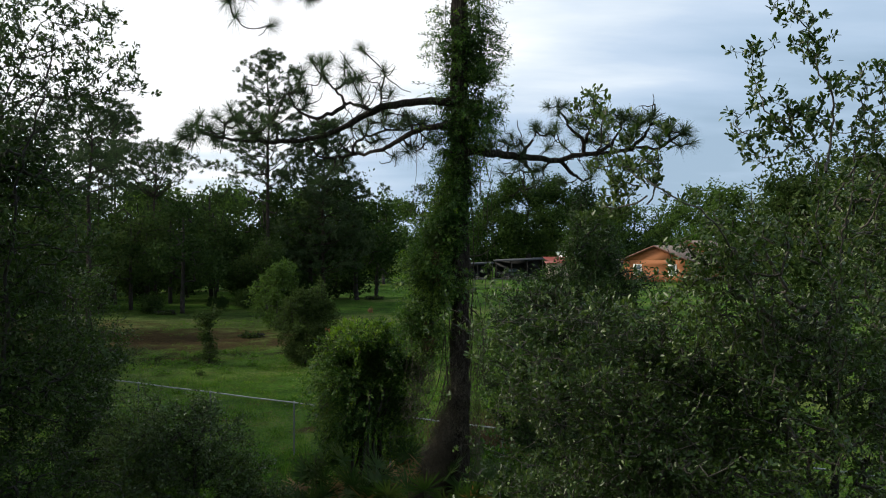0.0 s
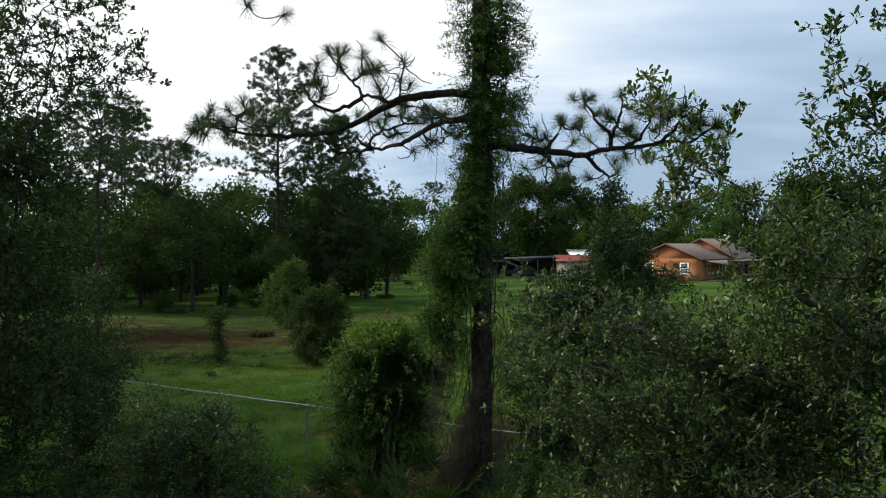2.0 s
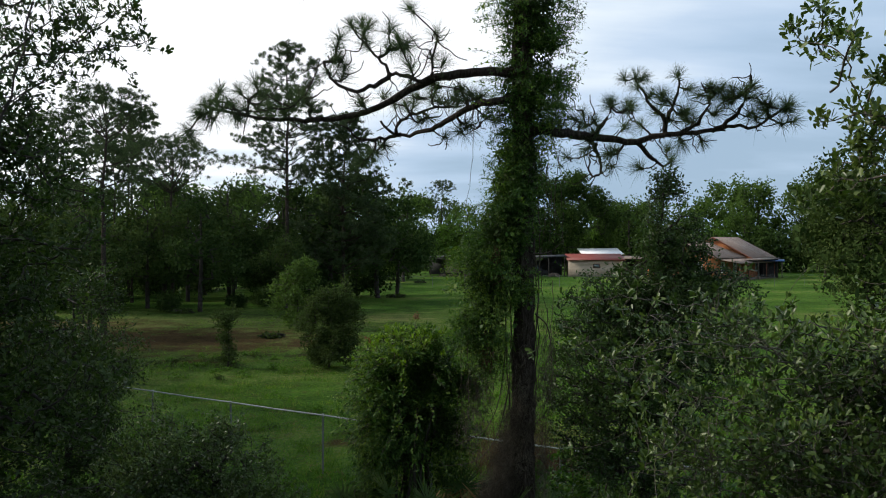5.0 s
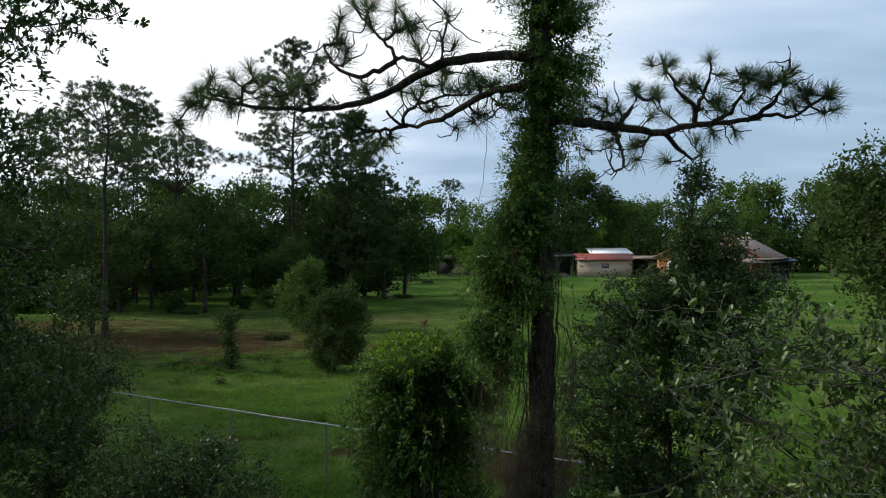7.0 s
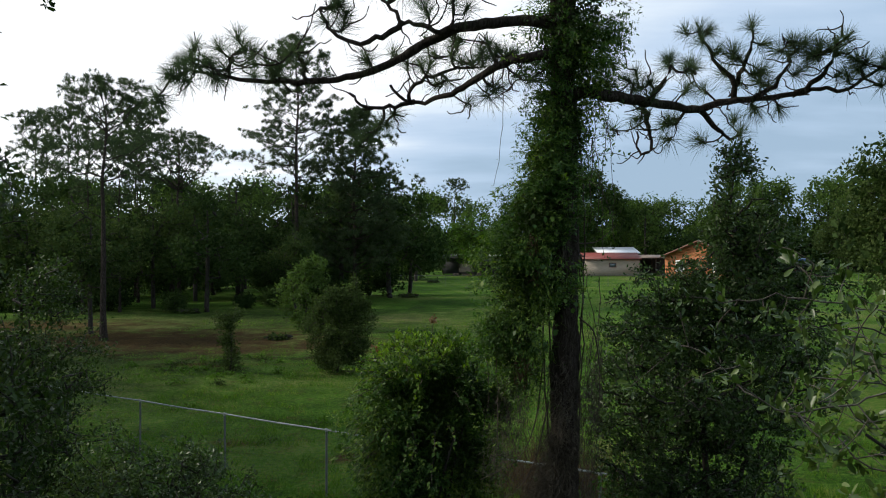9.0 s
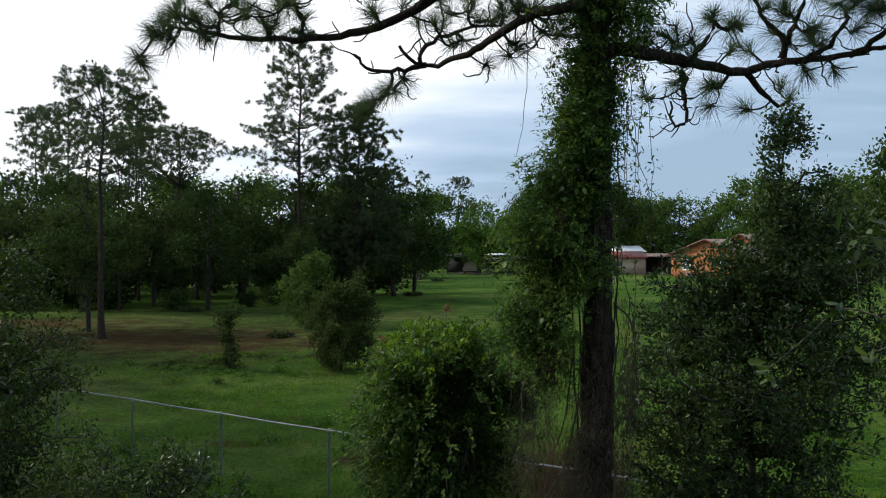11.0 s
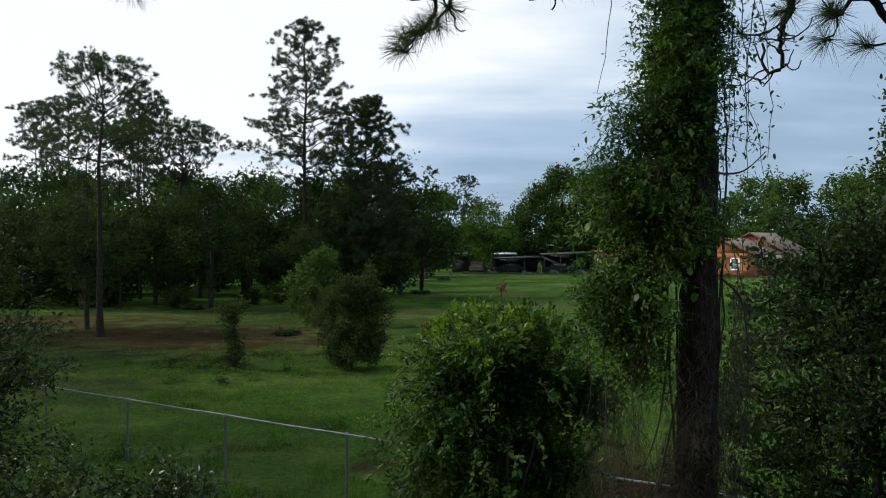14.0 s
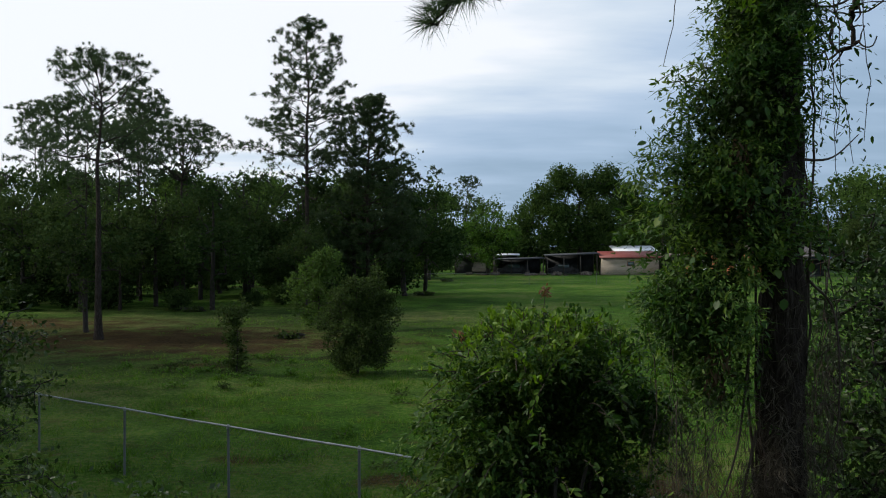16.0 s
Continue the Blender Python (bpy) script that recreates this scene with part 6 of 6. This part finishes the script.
# ---- weeds and grass ----


def blades(name, label, rng, xy, length, width, mat, splay=0.45, group=""):
    n = len(xy)
    pos = np.stack([xy[:, 0], xy[:, 1], np.full(n, -0.02)], 1)
    way = unit(rng.normal(0, splay, (n, 3)) * [1, 1, 0.2] + [0, 0, 1])
    L = length * rng.uniform(0.5, 1.3, n)
    v, f = leaves(pos, way, rng.normal(size=(n, 3)) * [1, 1, 0.05], L, width * 1.25, "blade")
    me = np_mesh(name, v, f)
    me.materials.append(mat)
    tagged(new(name, me), label, "grass", group, "stuff")


grng = R(501)


def field_points(n, x0, x1, y0, y1, scale, cut):
    xy = np.stack([grng.uniform(x0, x1, n), y0 + (y1 - y0) * grng.random(n) ** 1.6], 1)
    bare = 1.0 - np.clip((((xy - [-13.0, 41.0]) / [12.5, 7.0]) ** 2).sum(1) ** 0.5, 0, 1)
    bare = np.maximum(bare, 0.6 - 0.6 * np.clip((((xy - [-19.0, 37.0]) / [13.0, 12.0]) ** 2).sum(1) ** 0.5, 0, 1))
    keep = np.array([noise.noise(Vector((p[0] * scale, p[1] * scale, 3.0))) > cut + 0.95 * q for p, q in zip(xy, bare)])
    return xy[keep]


blades("grass", "short green lawn grass of the field", grng, field_points(170000, -16, 9, 14.0, 44.0, 0.9, -0.3), 0.085, 0.009, M_GRASS, 0.6)
blades("tall_grass", "longer grass tufts scattered in the field", grng, field_points(170000, -15, 8, 14.5, 52.0, 1.5, 0.17), 0.17, 0.013, M_GRASS, 0.5)
blades("straw", "pale dry stalks and seed heads in the lawn", grng, field_points(24000, -15, 8, 14.5, 50.0, 1.3, 0.02), 0.1, 0.012, M_DRYGRASS, 0.9)
blades("dry_grass", "dry brown grass under the pine", grng, np.stack([grng.normal(-0.3, 1.2, 7000), grng.normal(14.0, 1.0, 7000)], 1), 0.4, 0.008, M_DRYGRASS, 0.35)
blades("russet_grass", "tall russet dead grass behind the fence", grng, np.stack([grng.normal(0.7, 0.55, 1500), grng.normal(18.3, 0.6, 1500)], 1), 0.95, 0.009, M_RUSSET, 0.3)
blades("weeds", "tall green weeds along the fence and under the oaks", grng, np.concatenate([np.stack([grng.uniform(-7, 5, 9000), grng.normal(13.6, 1.0, 9000)], 1), np.stack([grng.uniform(-6, 6, 6000), grng.uniform(7, 11.0, 6000)], 1)]), 0.34, 0.014, M_VINE, 0.5)


def weed(x, y, seed, height, spread, mat, label, count=260, leaf=(0.08, 0.04)):
    rng = R(seed)
    tips = int(count / 9)
    broad_tree("weed", x, y, ([(0, 0, 0), (0.02, 0, height * 0.5), (0, 0, height * 0.85)], [0.012, 0.008, 0.004]), [((0, 0, height * 0.55), (spread, spread, height * 0.45), tips)], rng, (M_STEM, M_STEM, mat), label, "weed",
               thin=0.002, most=0.008, per=9, leaf=leaf, spread=0.04, shape="leaf", clump=(1.5, -0.4), reach=0.2, group="weeds")


for k in range(34):
    r2 = R(600 + k)
    weed(r2.uniform(0.3, 3.4), r2.uniform(12.6, 15.2), 700 + k, r2.uniform(0.6, 1.5), r2.uniform(0.25, 0.5), M_VINE, "leafy green weed at the fence line", 330)
for k in range(14):
    r2 = R(650 + k)
    side = 1 if k % 2 else -1
    weed(0.2 + side * r2.uniform(1.5, 3.0), r2.uniform(10.2, 12.6), 760 + k, r2.uniform(0.4, 0.8), r2.uniform(0.3, 0.5), M_OAK2, "dark leafy undergrowth by the palmettos", 300)

for px, py, hh, sd in ((-1.75, 12.1, 1.55, 3),):
    weed(px, py, 850 + sd, hh, 0.3, M_OLIVE, "leafy sapling sprouting before the vine bush", 420, (0.075, 0.028))

for k in range(46):
    r2 = R(900 + k)
    near = k % 2
    weed(r2.normal(-9.4, 1.3) if near else r2.uniform(-11, -2.5), r2.normal(32.8, 1.2) if near else r2.uniform(20, 37), 940 + k, r2.uniform(0.09, 0.18), r2.uniform(0.2, 0.42), M_LIME if k % 3 else M_OLIVE, "low pale broad-leaved weed in the mown lawn", 130, (0.07, 0.04))

# ---- houses and sheds ----
M_ORANGE = rough_material("orange_siding", ((0.1, (0.29, 0.10, 0.036)), (0.5, (0.32, 0.115, 0.042)), (0.9, (0.35, 0.135, 0.05))), 2, (1, 1, 4), 0.8, 0.15)
M_CREAM = rough_material("cream_boards", ((0.1, (0.24, 0.2, 0.165)), (0.5, (0.3, 0.255, 0.21)), (0.9, (0.35, 0.305, 0.25))), 2, (1, 1, 4), 0.8, 0.15)
M_BROWNROOF = rough_material("brown_metal_roof", ((0.1, (0.105, 0.075, 0.061)), (0.5, (0.145, 0.105, 0.086)), (0.9, (0.19, 0.145, 0.12))), 1.5, (1, 1, 1), 0.55, 0.1)
M_REDROOF = rough_material("red_roof", ((0.1, (0.13, 0.022, 0.017)), (0.5, (0.17, 0.032, 0.024)), (0.9, (0.21, 0.05, 0.034))), 2, (1, 1, 1), 0.6, 0.1)
M_WHITEROOF = rough_material("white_metal_roof", ((0.1, (0.62, 0.62, 0.62)), (0.5, (0.74, 0.74, 0.75)), (0.9, (0.82, 0.82, 0.82))), 2, (1, 1, 1), 0.5, 0.1)
M_TRIM = rough_material("dark_trim", ((0.1, (0.11, 0.04, 0.025)), (0.9, (0.17, 0.065, 0.04))), 3)
M_WHITE = rough_material("white_paint", ((0.1, (0.66, 0.66, 0.64)), (0.9, (0.8, 0.8, 0.78))), 4, (1, 1, 1), 0.5, 0.05)
M_DARKTIN = rough_material("dark_tin", ((0.1, (0.016, 0.017, 0.02)), (0.5, (0.029, 0.031, 0.035)), (0.9, (0.06, 0.063, 0.07))), 1.5, (1, 1, 1), 0.85, 0.1)
M_POLE = rough_material("weathered_post", ((0.1, (0.04, 0.033, 0.028)), (0.9, (0.09, 0.077, 0.064))), 5)
M_TARP = rough_material("blue_tarp", ((0.1, (0.025, 0.07, 0.19)), (0.9, (0.045, 0.12, 0.28))), 3, (1, 1, 1), 0.5, 0.2)
M_JUNK = rough_material("rusty_clutter", ((0.1, (0.04, 0.03, 0.025)), (0.5, (0.10, 0.075, 0.06)), (0.9, (0.2, 0.17, 0.14))), 3)
M_RUBBER = rough_material("black_rubber", ((0.1, (0.012, 0.012, 0.012)), (0.9, (0.03, 0.03, 0.03))), 6)


def glass_material():
    m, n, l, p, out = material("window_glass")
    p.inputs["Base Color"].default_value = (0.09, 0.12, 0.14, 1)
    p.inputs["Roughness"].default_value, p.inputs["Specular IOR Level"].default_value = 0.06, 0.8
    return m


M_GLASS = glass_material()


def wall_with_holes(x0, x1, z0, z1, thick, holes):
    """A wall in the xz plane, outer face at y = 0, with openings (x0, x1, z0, z1) cut through."""
    xs = sorted({x0, x1, *[v for h in holes for v in h[:2]]})
    zs = sorted({z0, z1, *[v for h in holes for v in h[2:]]})
    items = []
    for xa, xb in zip(xs, xs[1:]):
        for za, zb in zip(zs, zs[1:]):
            cx, cz = (xa + xb) / 2, (za + zb) / 2
            if not any(h[0] < cx < h[1] and h[2] < cz < h[3] for h in holes):
                items.append(box_arrays(xa, xb, 0, thick, za, zb))
    v, f = join_arrays(items)
    # one welded piece: shared corners joined, faces between neighbours dropped
    v, idx = np.unique(v.round(4), axis=0, return_inverse=True)
    quads = idx.ravel()[f[0]]
    keys = [tuple(sorted(q)) for q in quads]
    return v, [np.array([q for q, k in zip(quads, keys) if keys.count(k) == 1])]


def moved(arrays, x=0, y=0, z=0, turn=0):
    v, f = arrays
    c, s = math.cos(radians(turn)), math.sin(radians(turn))
    v = np.stack([v[:, 0] * c - v[:, 1] * s + x, v[:, 0] * s + v[:, 1] * c + y, v[:, 2] + z], 1)
    return v, f


def window(parent, x0, x1, z0, z1, turn=0, px=0, py=0, name="window"):
    """A white double-hung window set into an opening."""
    t = 0.08
    fr = join_arrays([box_arrays(x0 - t, x0 + t, -0.04, 0.08, z0 - t, z1 + t), box_arrays(x1 - t, x1 + t, -0.04, 0.08, z0 - t, z1 + t), box_arrays(x0 + t, x1 - t, -0.04, 0.08, z1 - t, z1 + t),
                      box_arrays(x0 + t, x1 - t, -0.04, 0.08, z0 - t, z0 + t), box_arrays(x0 + t, x1 - t, 0.0, 0.06, (z0 + z1) / 2 - 0.035, (z0 + z1) / 2 + 0.035)])
    w = part(name, np_mesh("window_frame", *moved(fr, px, py, 0, turn)), M_WHITE, parent, "white-framed sash window")
    part("pane", np_mesh("pane", *moved(box_arrays(x0 + t, x1 - t, 0.03, 0.04, z0 + t, (z0 + z1) / 2 - 0.035), px, py, 0, turn)), M_GLASS, w)
    part("pane", np_mesh("pane", *moved(box_arrays(x0 + t, x1 - t, 0.03, 0.04, (z0 + z1) / 2 + 0.035, z1 - t), px, py, 0, turn)), M_GLASS, w)


def gable_house(x, y, turn, width, depth, eave, ridge, label, porch=0.0):
    """Gable end faces -y before the turn; the ridge runs along y."""
    top = thing("house", x, y, 0, label, "house")
    top.matrix_basis = pose(x, y, 0, 0, 0, turn)
    w = width / 2
    wins = [(-w + 1.5, -w + 2.5, 0.85, 2.15), (w - 2.6, w - 1.6, 0.85, 2.15)]
    part("wall", np_mesh("wall", *wall_with_holes(-w, w, 0, eave, 0.18, wins)), M_ORANGE, top)
    for a, b, c, d in wins:
        window(top, a, b, c, d)
    # gable triangle
    tri = np.array([(-w, 0, eave), (w, 0, eave), (0, 0, ridge - 0.06), (-w, 0.18, eave), (w, 0.18, eave), (0, 0.18, ridge - 0.06)], float)
    part("gable", np_mesh("gable", tri, [np.array([(0, 1, 2), (5, 4, 3)]), np.array([(0, 2, 5, 3), (2, 1, 4, 5), (1, 0, 3, 4)])]), M_ORANGE, top)
    side_w = [(2.0, 3.0, 0.9, 2.1), (6.0, 7.0, 0.9, 2.1)]
    for sx, turn2 in ((w, 90), (-w, -90)):
        hol = side_w if sx > 0 else []
        part("wall", np_mesh("wall", *moved(wall_with_holes(0.19, depth, 0, eave, 0.18, hol) if sx > 0 else wall_with_holes(-depth, -0.19, 0, eave, 0.18, []), sx, 0, 0, turn2)), M_ORANGE, top)
        for h in hol:
            window(top, *h, turn=turn2, px=sx)
    part("wall", np_mesh("wall", *moved(wall_with_holes(-w + 0.19, w - 0.19, 0, eave, 0.18, []), 0, depth, 0, 180)), M_ORANGE, top)
    o = 0.45
    drop = (ridge - eave) / w
    for s in (-1, 1):
        c = [(s * (w + o), -o, eave - drop * o), (0, -o, ridge), (0, depth + o, ridge), (s * (w + o), depth + o, eave - drop * o)]
        if s > 0:
            c = c[::-1]
        roof = part("roof_slope", np_mesh("roof_slope", *slab([np.array(q) + [0, 0, 0.12] for q in (c if s < 0 else c)], 0.12)), M_BROWNROOF, top)
        # raised seams of the sheet metal
        k = int(depth / 0.6)
        seams = []
        for i in range(k + 1):
            yy = -o + (depth + 2 * o) * i / k
            seams.append(tube(np.array([(s * (w + o), yy, eave - drop * o + 0.13), (0, yy, ridge + 0.13)]), 0.02, 4))
        part("seams", np_mesh("seams", *join_arrays(seams)), M_BROWNROOF, roof, kind="stuff")
        fas = tube(np.array([(s * (w + o), -o - 0.03, eave - drop * o + 0.02), (0, -o - 0.03, ridge + 0.02)]), 0.09, 4)
        part("barge_board", np_mesh("barge_board", *fas), M_TRIM, top)
    if porch:
        z0 = eave - drop * o - 0.02
        part("porch_roof", np_mesh("porch_roof", *slab([(w + o, 0.4, z0), (w + porch, 0.4, z0 - 0.45), (w + porch, depth, z0 - 0.45), (w + o, depth, z0)], 0.1)), M_BROWNROOF, top)
        for yy in np.linspace(0.6, depth - 0.2, 5):
            part("porch_post", np_mesh("porch_post", *box_arrays(w + porch - 0.2, w + porch - 0.09, yy - 0.055, yy + 0.055, 0, z0 - 0.52)), M_TRIM, top)
        part("porch_floor", np_mesh("porch_floor", *box_arrays(w + 0.01, w + porch, 0.4, depth, 0.01, 0.14)), M_POLE, top)
    return top


def air_conditioner(parent, x, y, z):
    """A grey window unit on the house wall."""
    box = part("air_conditioner", np_mesh("air_conditioner", *box_arrays(x - 0.35, x + 0.35, y - 0.4, y - 0.01, z, z + 0.5)), M_GALV, parent, "grey boxed air conditioner")
    grille = join_arrays([box_arrays(x - 0.3, x + 0.3, y - 0.415, y - 0.403, z + 0.06 + 0.07 * k, z + 0.09 + 0.07 * k) for k in range(6)])
    part("grille", np_mesh("grille", *grille), M_DARKTIN, box, kind="stuff")


house = gable_house(26.8, 111.5, -38, 8.8, 13.0, 2.75, 4.5, "orange wooden house with a brown metal gable roof", 3.0)
air_conditioner(house, -1.95, 0.0, 0.02)


def carport(x, y, turn, width, depth, front, back, mat, label, posts=4, name="carport", wall=None, tilt=0.0):
    top = thing(name, x, y, 0, label, "shed")
    top.matrix_basis = pose(x, y, 0, 0, 0, turn)
    part("roof", np_mesh("roof", *slab([(-0.3, -0.3, front), (width + 0.3, -0.3, front + tilt), (width + 0.3, depth + 0.3, back + tilt), (-0.3, depth + 0.3, back)], 0.1)), mat, top)
    for i in range(posts):
        for yy, hh in ((0, front), (depth, back)):
            px = width * i / (posts - 1)
            part("post", np_mesh("post", *box_arrays(px - 0.06, px + 0.06, yy - 0.06, yy + 0.06, -0.05, hh + tilt * i / (posts - 1) - 0.08)), M_POLE, top)
    if wall:
        part("back_wall", np_mesh("back_wall", *box_arrays(0, width, depth + 0.07, depth + 0.17, 0, back + min(tilt, 0) - 0.1)), wall, top)
    return top


# open porch and wing on the far side of the house
carport(33.5, 113.5, -38, 3.6, 7.0, 2.45, 2.6, M_BROWNROOF, "open shaded porch with a brown metal roof", 4, "porch", M_DARKTIN)
gable_house(33.0, 118.5, -38, 9.4, 8.0, 2.75, 5.2, "rear wing of the orange house under a brown roof")


def shed(x, y, turn, width, depth, height, label):
    top = thing("shed", x, y, 0, label, "shed")
    top.matrix_basis = pose(x, y, 0, 0, 0, turn)
    hole = [(width * 0.45, width * 0.45 + 0.95, 1.15, 1.75)]
    part("wall", np_mesh("wall", *wall_with_holes(0, width, 0, height, 0.12, hole)), M_CREAM, top)
    for a, b, c, d in hole:
        fr = join_arrays([box_arrays(a, a + 0.06, -0.02, 0.06, c, d), box_arrays(b - 0.06, b, -0.02, 0.06, c, d), box_arrays(a + 0.06, b - 0.06, -0.02, 0.06, d - 0.06, d), box_arrays(a + 0.06, b - 0.06, -0.02, 0.06, c, c + 0.06)])
        w = part("window", np_mesh("window", *fr), M_TRIM, top)
        part("pane", np_mesh("pane", *box_arrays(a + 0.06, b - 0.06, 0.02, 0.03, c + 0.06, d - 0.06)), M_GLASS, w)
    part("wall", np_mesh("wall", *box_arrays(0, 0.12, 0.125, depth, 0, height)), M_CREAM, top)
    part("wall", np_mesh("wall", *box_arrays(width - 0.12, width, 0.125, depth, 0, height)), M_CREAM, top)
    part("wall", np_mesh("wall", *box_arrays(0.125, width - 0.125, depth - 0.12, depth, 0, height)), M_CREAM, top)
    part("roof", np_mesh("roof", *slab([(-0.25, -0.35, height + 0.1), (width + 0.25, -0.35, height + 0.1), (width + 0.25, depth + 0.3, height + 0.85), (-0.25, depth + 0.3, height + 0.85)], 0.1)), M_REDROOF, top, "faded red metal roof")
    boards = [box_arrays(0, width, -0.012, -0.002, z, z + 0.02) for z in np.arange(0.2, 1.1, 0.22)]
    part("battens", np_mesh("battens", *join_arrays(boards)), M_CREAM, top, kind="stuff")
    return top


shed(14.2, 121.0, -4, 7.2, 5.0, 2.2, "cream wooden shed with a red roof and small window")
carport(17.3, 128.5, 0, 5.4, 5.0, 3.0, 3.8, M_WHITEROOF, "white metal roof on posts behind the shed", 4, "shelter", M_CREAM)
carport(21.6, 121.5, -4, 4.2, 4.0, 2.45, 2.75, M_BROWNROOF, "small lean-to porch between shed and house", 3, "lean_to", M_DARKTIN)
carport(0.7, 123.0, 0, 6.2, 6.0, 1.95, 2.05, M_DARKTIN, "long low open carport with a dark tin roof", 4, "carport", M_DARKTIN, 0.25)
carport(7.4, 122.5, -2, 6.4, 5.0, 2.5, 2.65, M_DARKTIN, "open pole shelter with a grey tin roof", 4, "shelter", M_DARKTIN, 0.3)
carport(-4.6, 126.0, 3, 4.5, 5.0, 2.45, 2.6, M_DARKTIN, "pole shelter with a sagging tin roof", 3, "shelter", M_DARKTIN, 0.4)
carport(0.6, 133.0, 0, 3.4, 3.0, 2.55, 2.7, M_WHITEROOF, "far white-roofed shelter under the trees", 3, "shelter", M_DARKTIN)


def vehicle(name, x, y, turn, size, mat, label):
    top = thing(name, x, y, 0, label, "vehicle", "parked vehicles")
    top.matrix_basis = pose(x, y, 0, 0, 0, turn)
    lg, wd, ht = size
    bm = bmesh.new()
    prof = [(-lg / 2, 0.35), (-lg / 2, ht * 0.55), (-lg * 0.3, ht * 0.6), (-lg * 0.18, ht), (lg * 0.2, ht), (lg * 0.33, ht * 0.58), (lg / 2, ht * 0.5), (lg / 2, 0.35)]
    a = [bm.verts.new((px, -wd / 2, pz)) for px, pz in prof]
    b = [bm.verts.new((px, wd / 2, pz)) for px, pz in prof]
    bm.faces.new(a)
    bm.faces.new(b[::-1])
    for i in range(len(prof)):
        j = (i + 1) % len(prof)
        bm.faces.new((a[j], a[i], b[i], b[j]))
    bmesh.ops.bevel(bm, geom=bm.edges[:], offset=0.06, segments=2, affect="EDGES")
    body = part("body", bm, mat, top)
    part("side_window", np_mesh("side_window", *box_arrays(-lg * 0.17, lg * 0.19, -wd / 2 - 0.012, -wd / 2 - 0.004, ht * 0.63, ht * 0.92)), M_GLASS, body)
    for wx in (-lg * 0.32, lg * 0.32):
        for wy in (-wd / 2 + 0.02, wd / 2 - 0.02):
            s = np.array([(wx, wy - 0.1, 0.32), (wx, wy + 0.1, 0.32)])
            part("wheel", np_mesh("wheel", *tube(np.vstack([s[0], s[0], s[1], s[1]]) + np.array([[0, -0.001, 0], [0, 0, 0], [0, 0, 0], [0, 0.001, 0]]), [0.02, 0.32, 0.32, 0.02], 14)), M_RUBBER, top)


vehicle("car", 3.0, 125.5, 4, (4.3, 1.75, 1.4), M_DARKTIN, "dark car parked under the tin carport")
vehicle("car", 9.6, 125.0, 0, (4.2, 1.7, 1.4), M_DARKTIN, "dark car parked under the pole shelter")
vehicle("truck", -1.2, 127.5, 80, (4.4, 1.8, 1.6), M_CREAM, "pale truck parked beside the shelter")


def junk(x, y, seed, label):
    rng = R(seed)
    top = thing("junk_pile", x, y, 0, label, "clutter", "yard clutter")
    for k in range(6):
        w, d, h = rng.uniform(0.2, 0.8), rng.uniform(0.2, 0.6), rng.uniform(0.12, 0.5)
        bm = bmesh.new()
        bmesh.ops.create_cube(bm, size=1)
        bmesh.ops.scale(bm, vec=(w, d, h), verts=bm.verts)
        bmesh.ops.bevel(bm, geom=bm.edges[:], offset=0.04, segments=1, affect="EDGES")
        bmesh.ops.rotate(bm, cent=(0, 0, 0), matrix=Matrix.Rotation(rng.uniform(0, 3), 3, "Z"), verts=bm.verts)
        bmesh.ops.translate(bm, vec=(rng.normal(0, 0.7), rng.normal(0, 0.4), h / 2 - 0.02), verts=bm.verts)
        part("piece", bm, M_JUNK, top)


for k, (px, py) in enumerate(((-3.0, 124.0), (0.4, 121.5), (4.5, 120.5), (6.6, 121.0), (8.8, 120.5), (12.2, 121.5), (24.0, 120.0), (35.5, 112.0))):
    junk(px, py, 800 + k, "low pile of rusty yard clutter by the sheds")
carport(38.6, 116.0, -20, 2.2, 2.4, 2.25, 2.4, M_TARP, "small shelter under a faded blue tarp", 2, "tarp_shelter")


def brush_pile(x, y, seed, size, label):
    rng = R(seed)
    top = thing("brush_pile", x, y, 0, label, "brush pile", "brush piles")
    for k in range(14):
        a = rng.uniform(0, 6.28)
        p = np.array([(rng.normal(0, 0.2) * size, rng.normal(0, 0.15) * size, 0.02), (math.cos(a) * 0.4 * size, math.sin(a) * 0.3 * size, rng.uniform(0.1, 0.35) * size), (math.cos(a) * size * 0.9, math.sin(a) * 0.5 * size, rng.uniform(0.02, 0.3) * size)])
        part("stick", np_mesh("stick", *tube(curve_line(p, 0.2), 0.03 * size, 5), True), M_OAKBARK, top)
    pos = ball_points(rng, (0, 0, 0.15 * size), (0.8 * size, 0.5 * size, 0.2 * size), 220)
    pos = pos[pos[:, 2] > 0]
    n = len(pos)
    part("leaves", np_mesh("leaves", *leaves(pos, rng.normal(size=(n, 3)), rng.normal(size=(n, 3)), 0.2, 0.1, "chip")), M_OLIVE, top, kind="stuff")


brush_pile(-5.6, 72.4, 901, 0.9, "dark heap of cut branches in the field")
brush_pile(-9.0, 41.5, 902, 0.7, "low heap of twigs beside the bare soil")
brush_pile(-17.6, 56.0, 903, 0.8, "heap of twigs under the oak")
brush_pile(-4.9, 100.0, 904, 0.8, "small dark heap near the far fence")
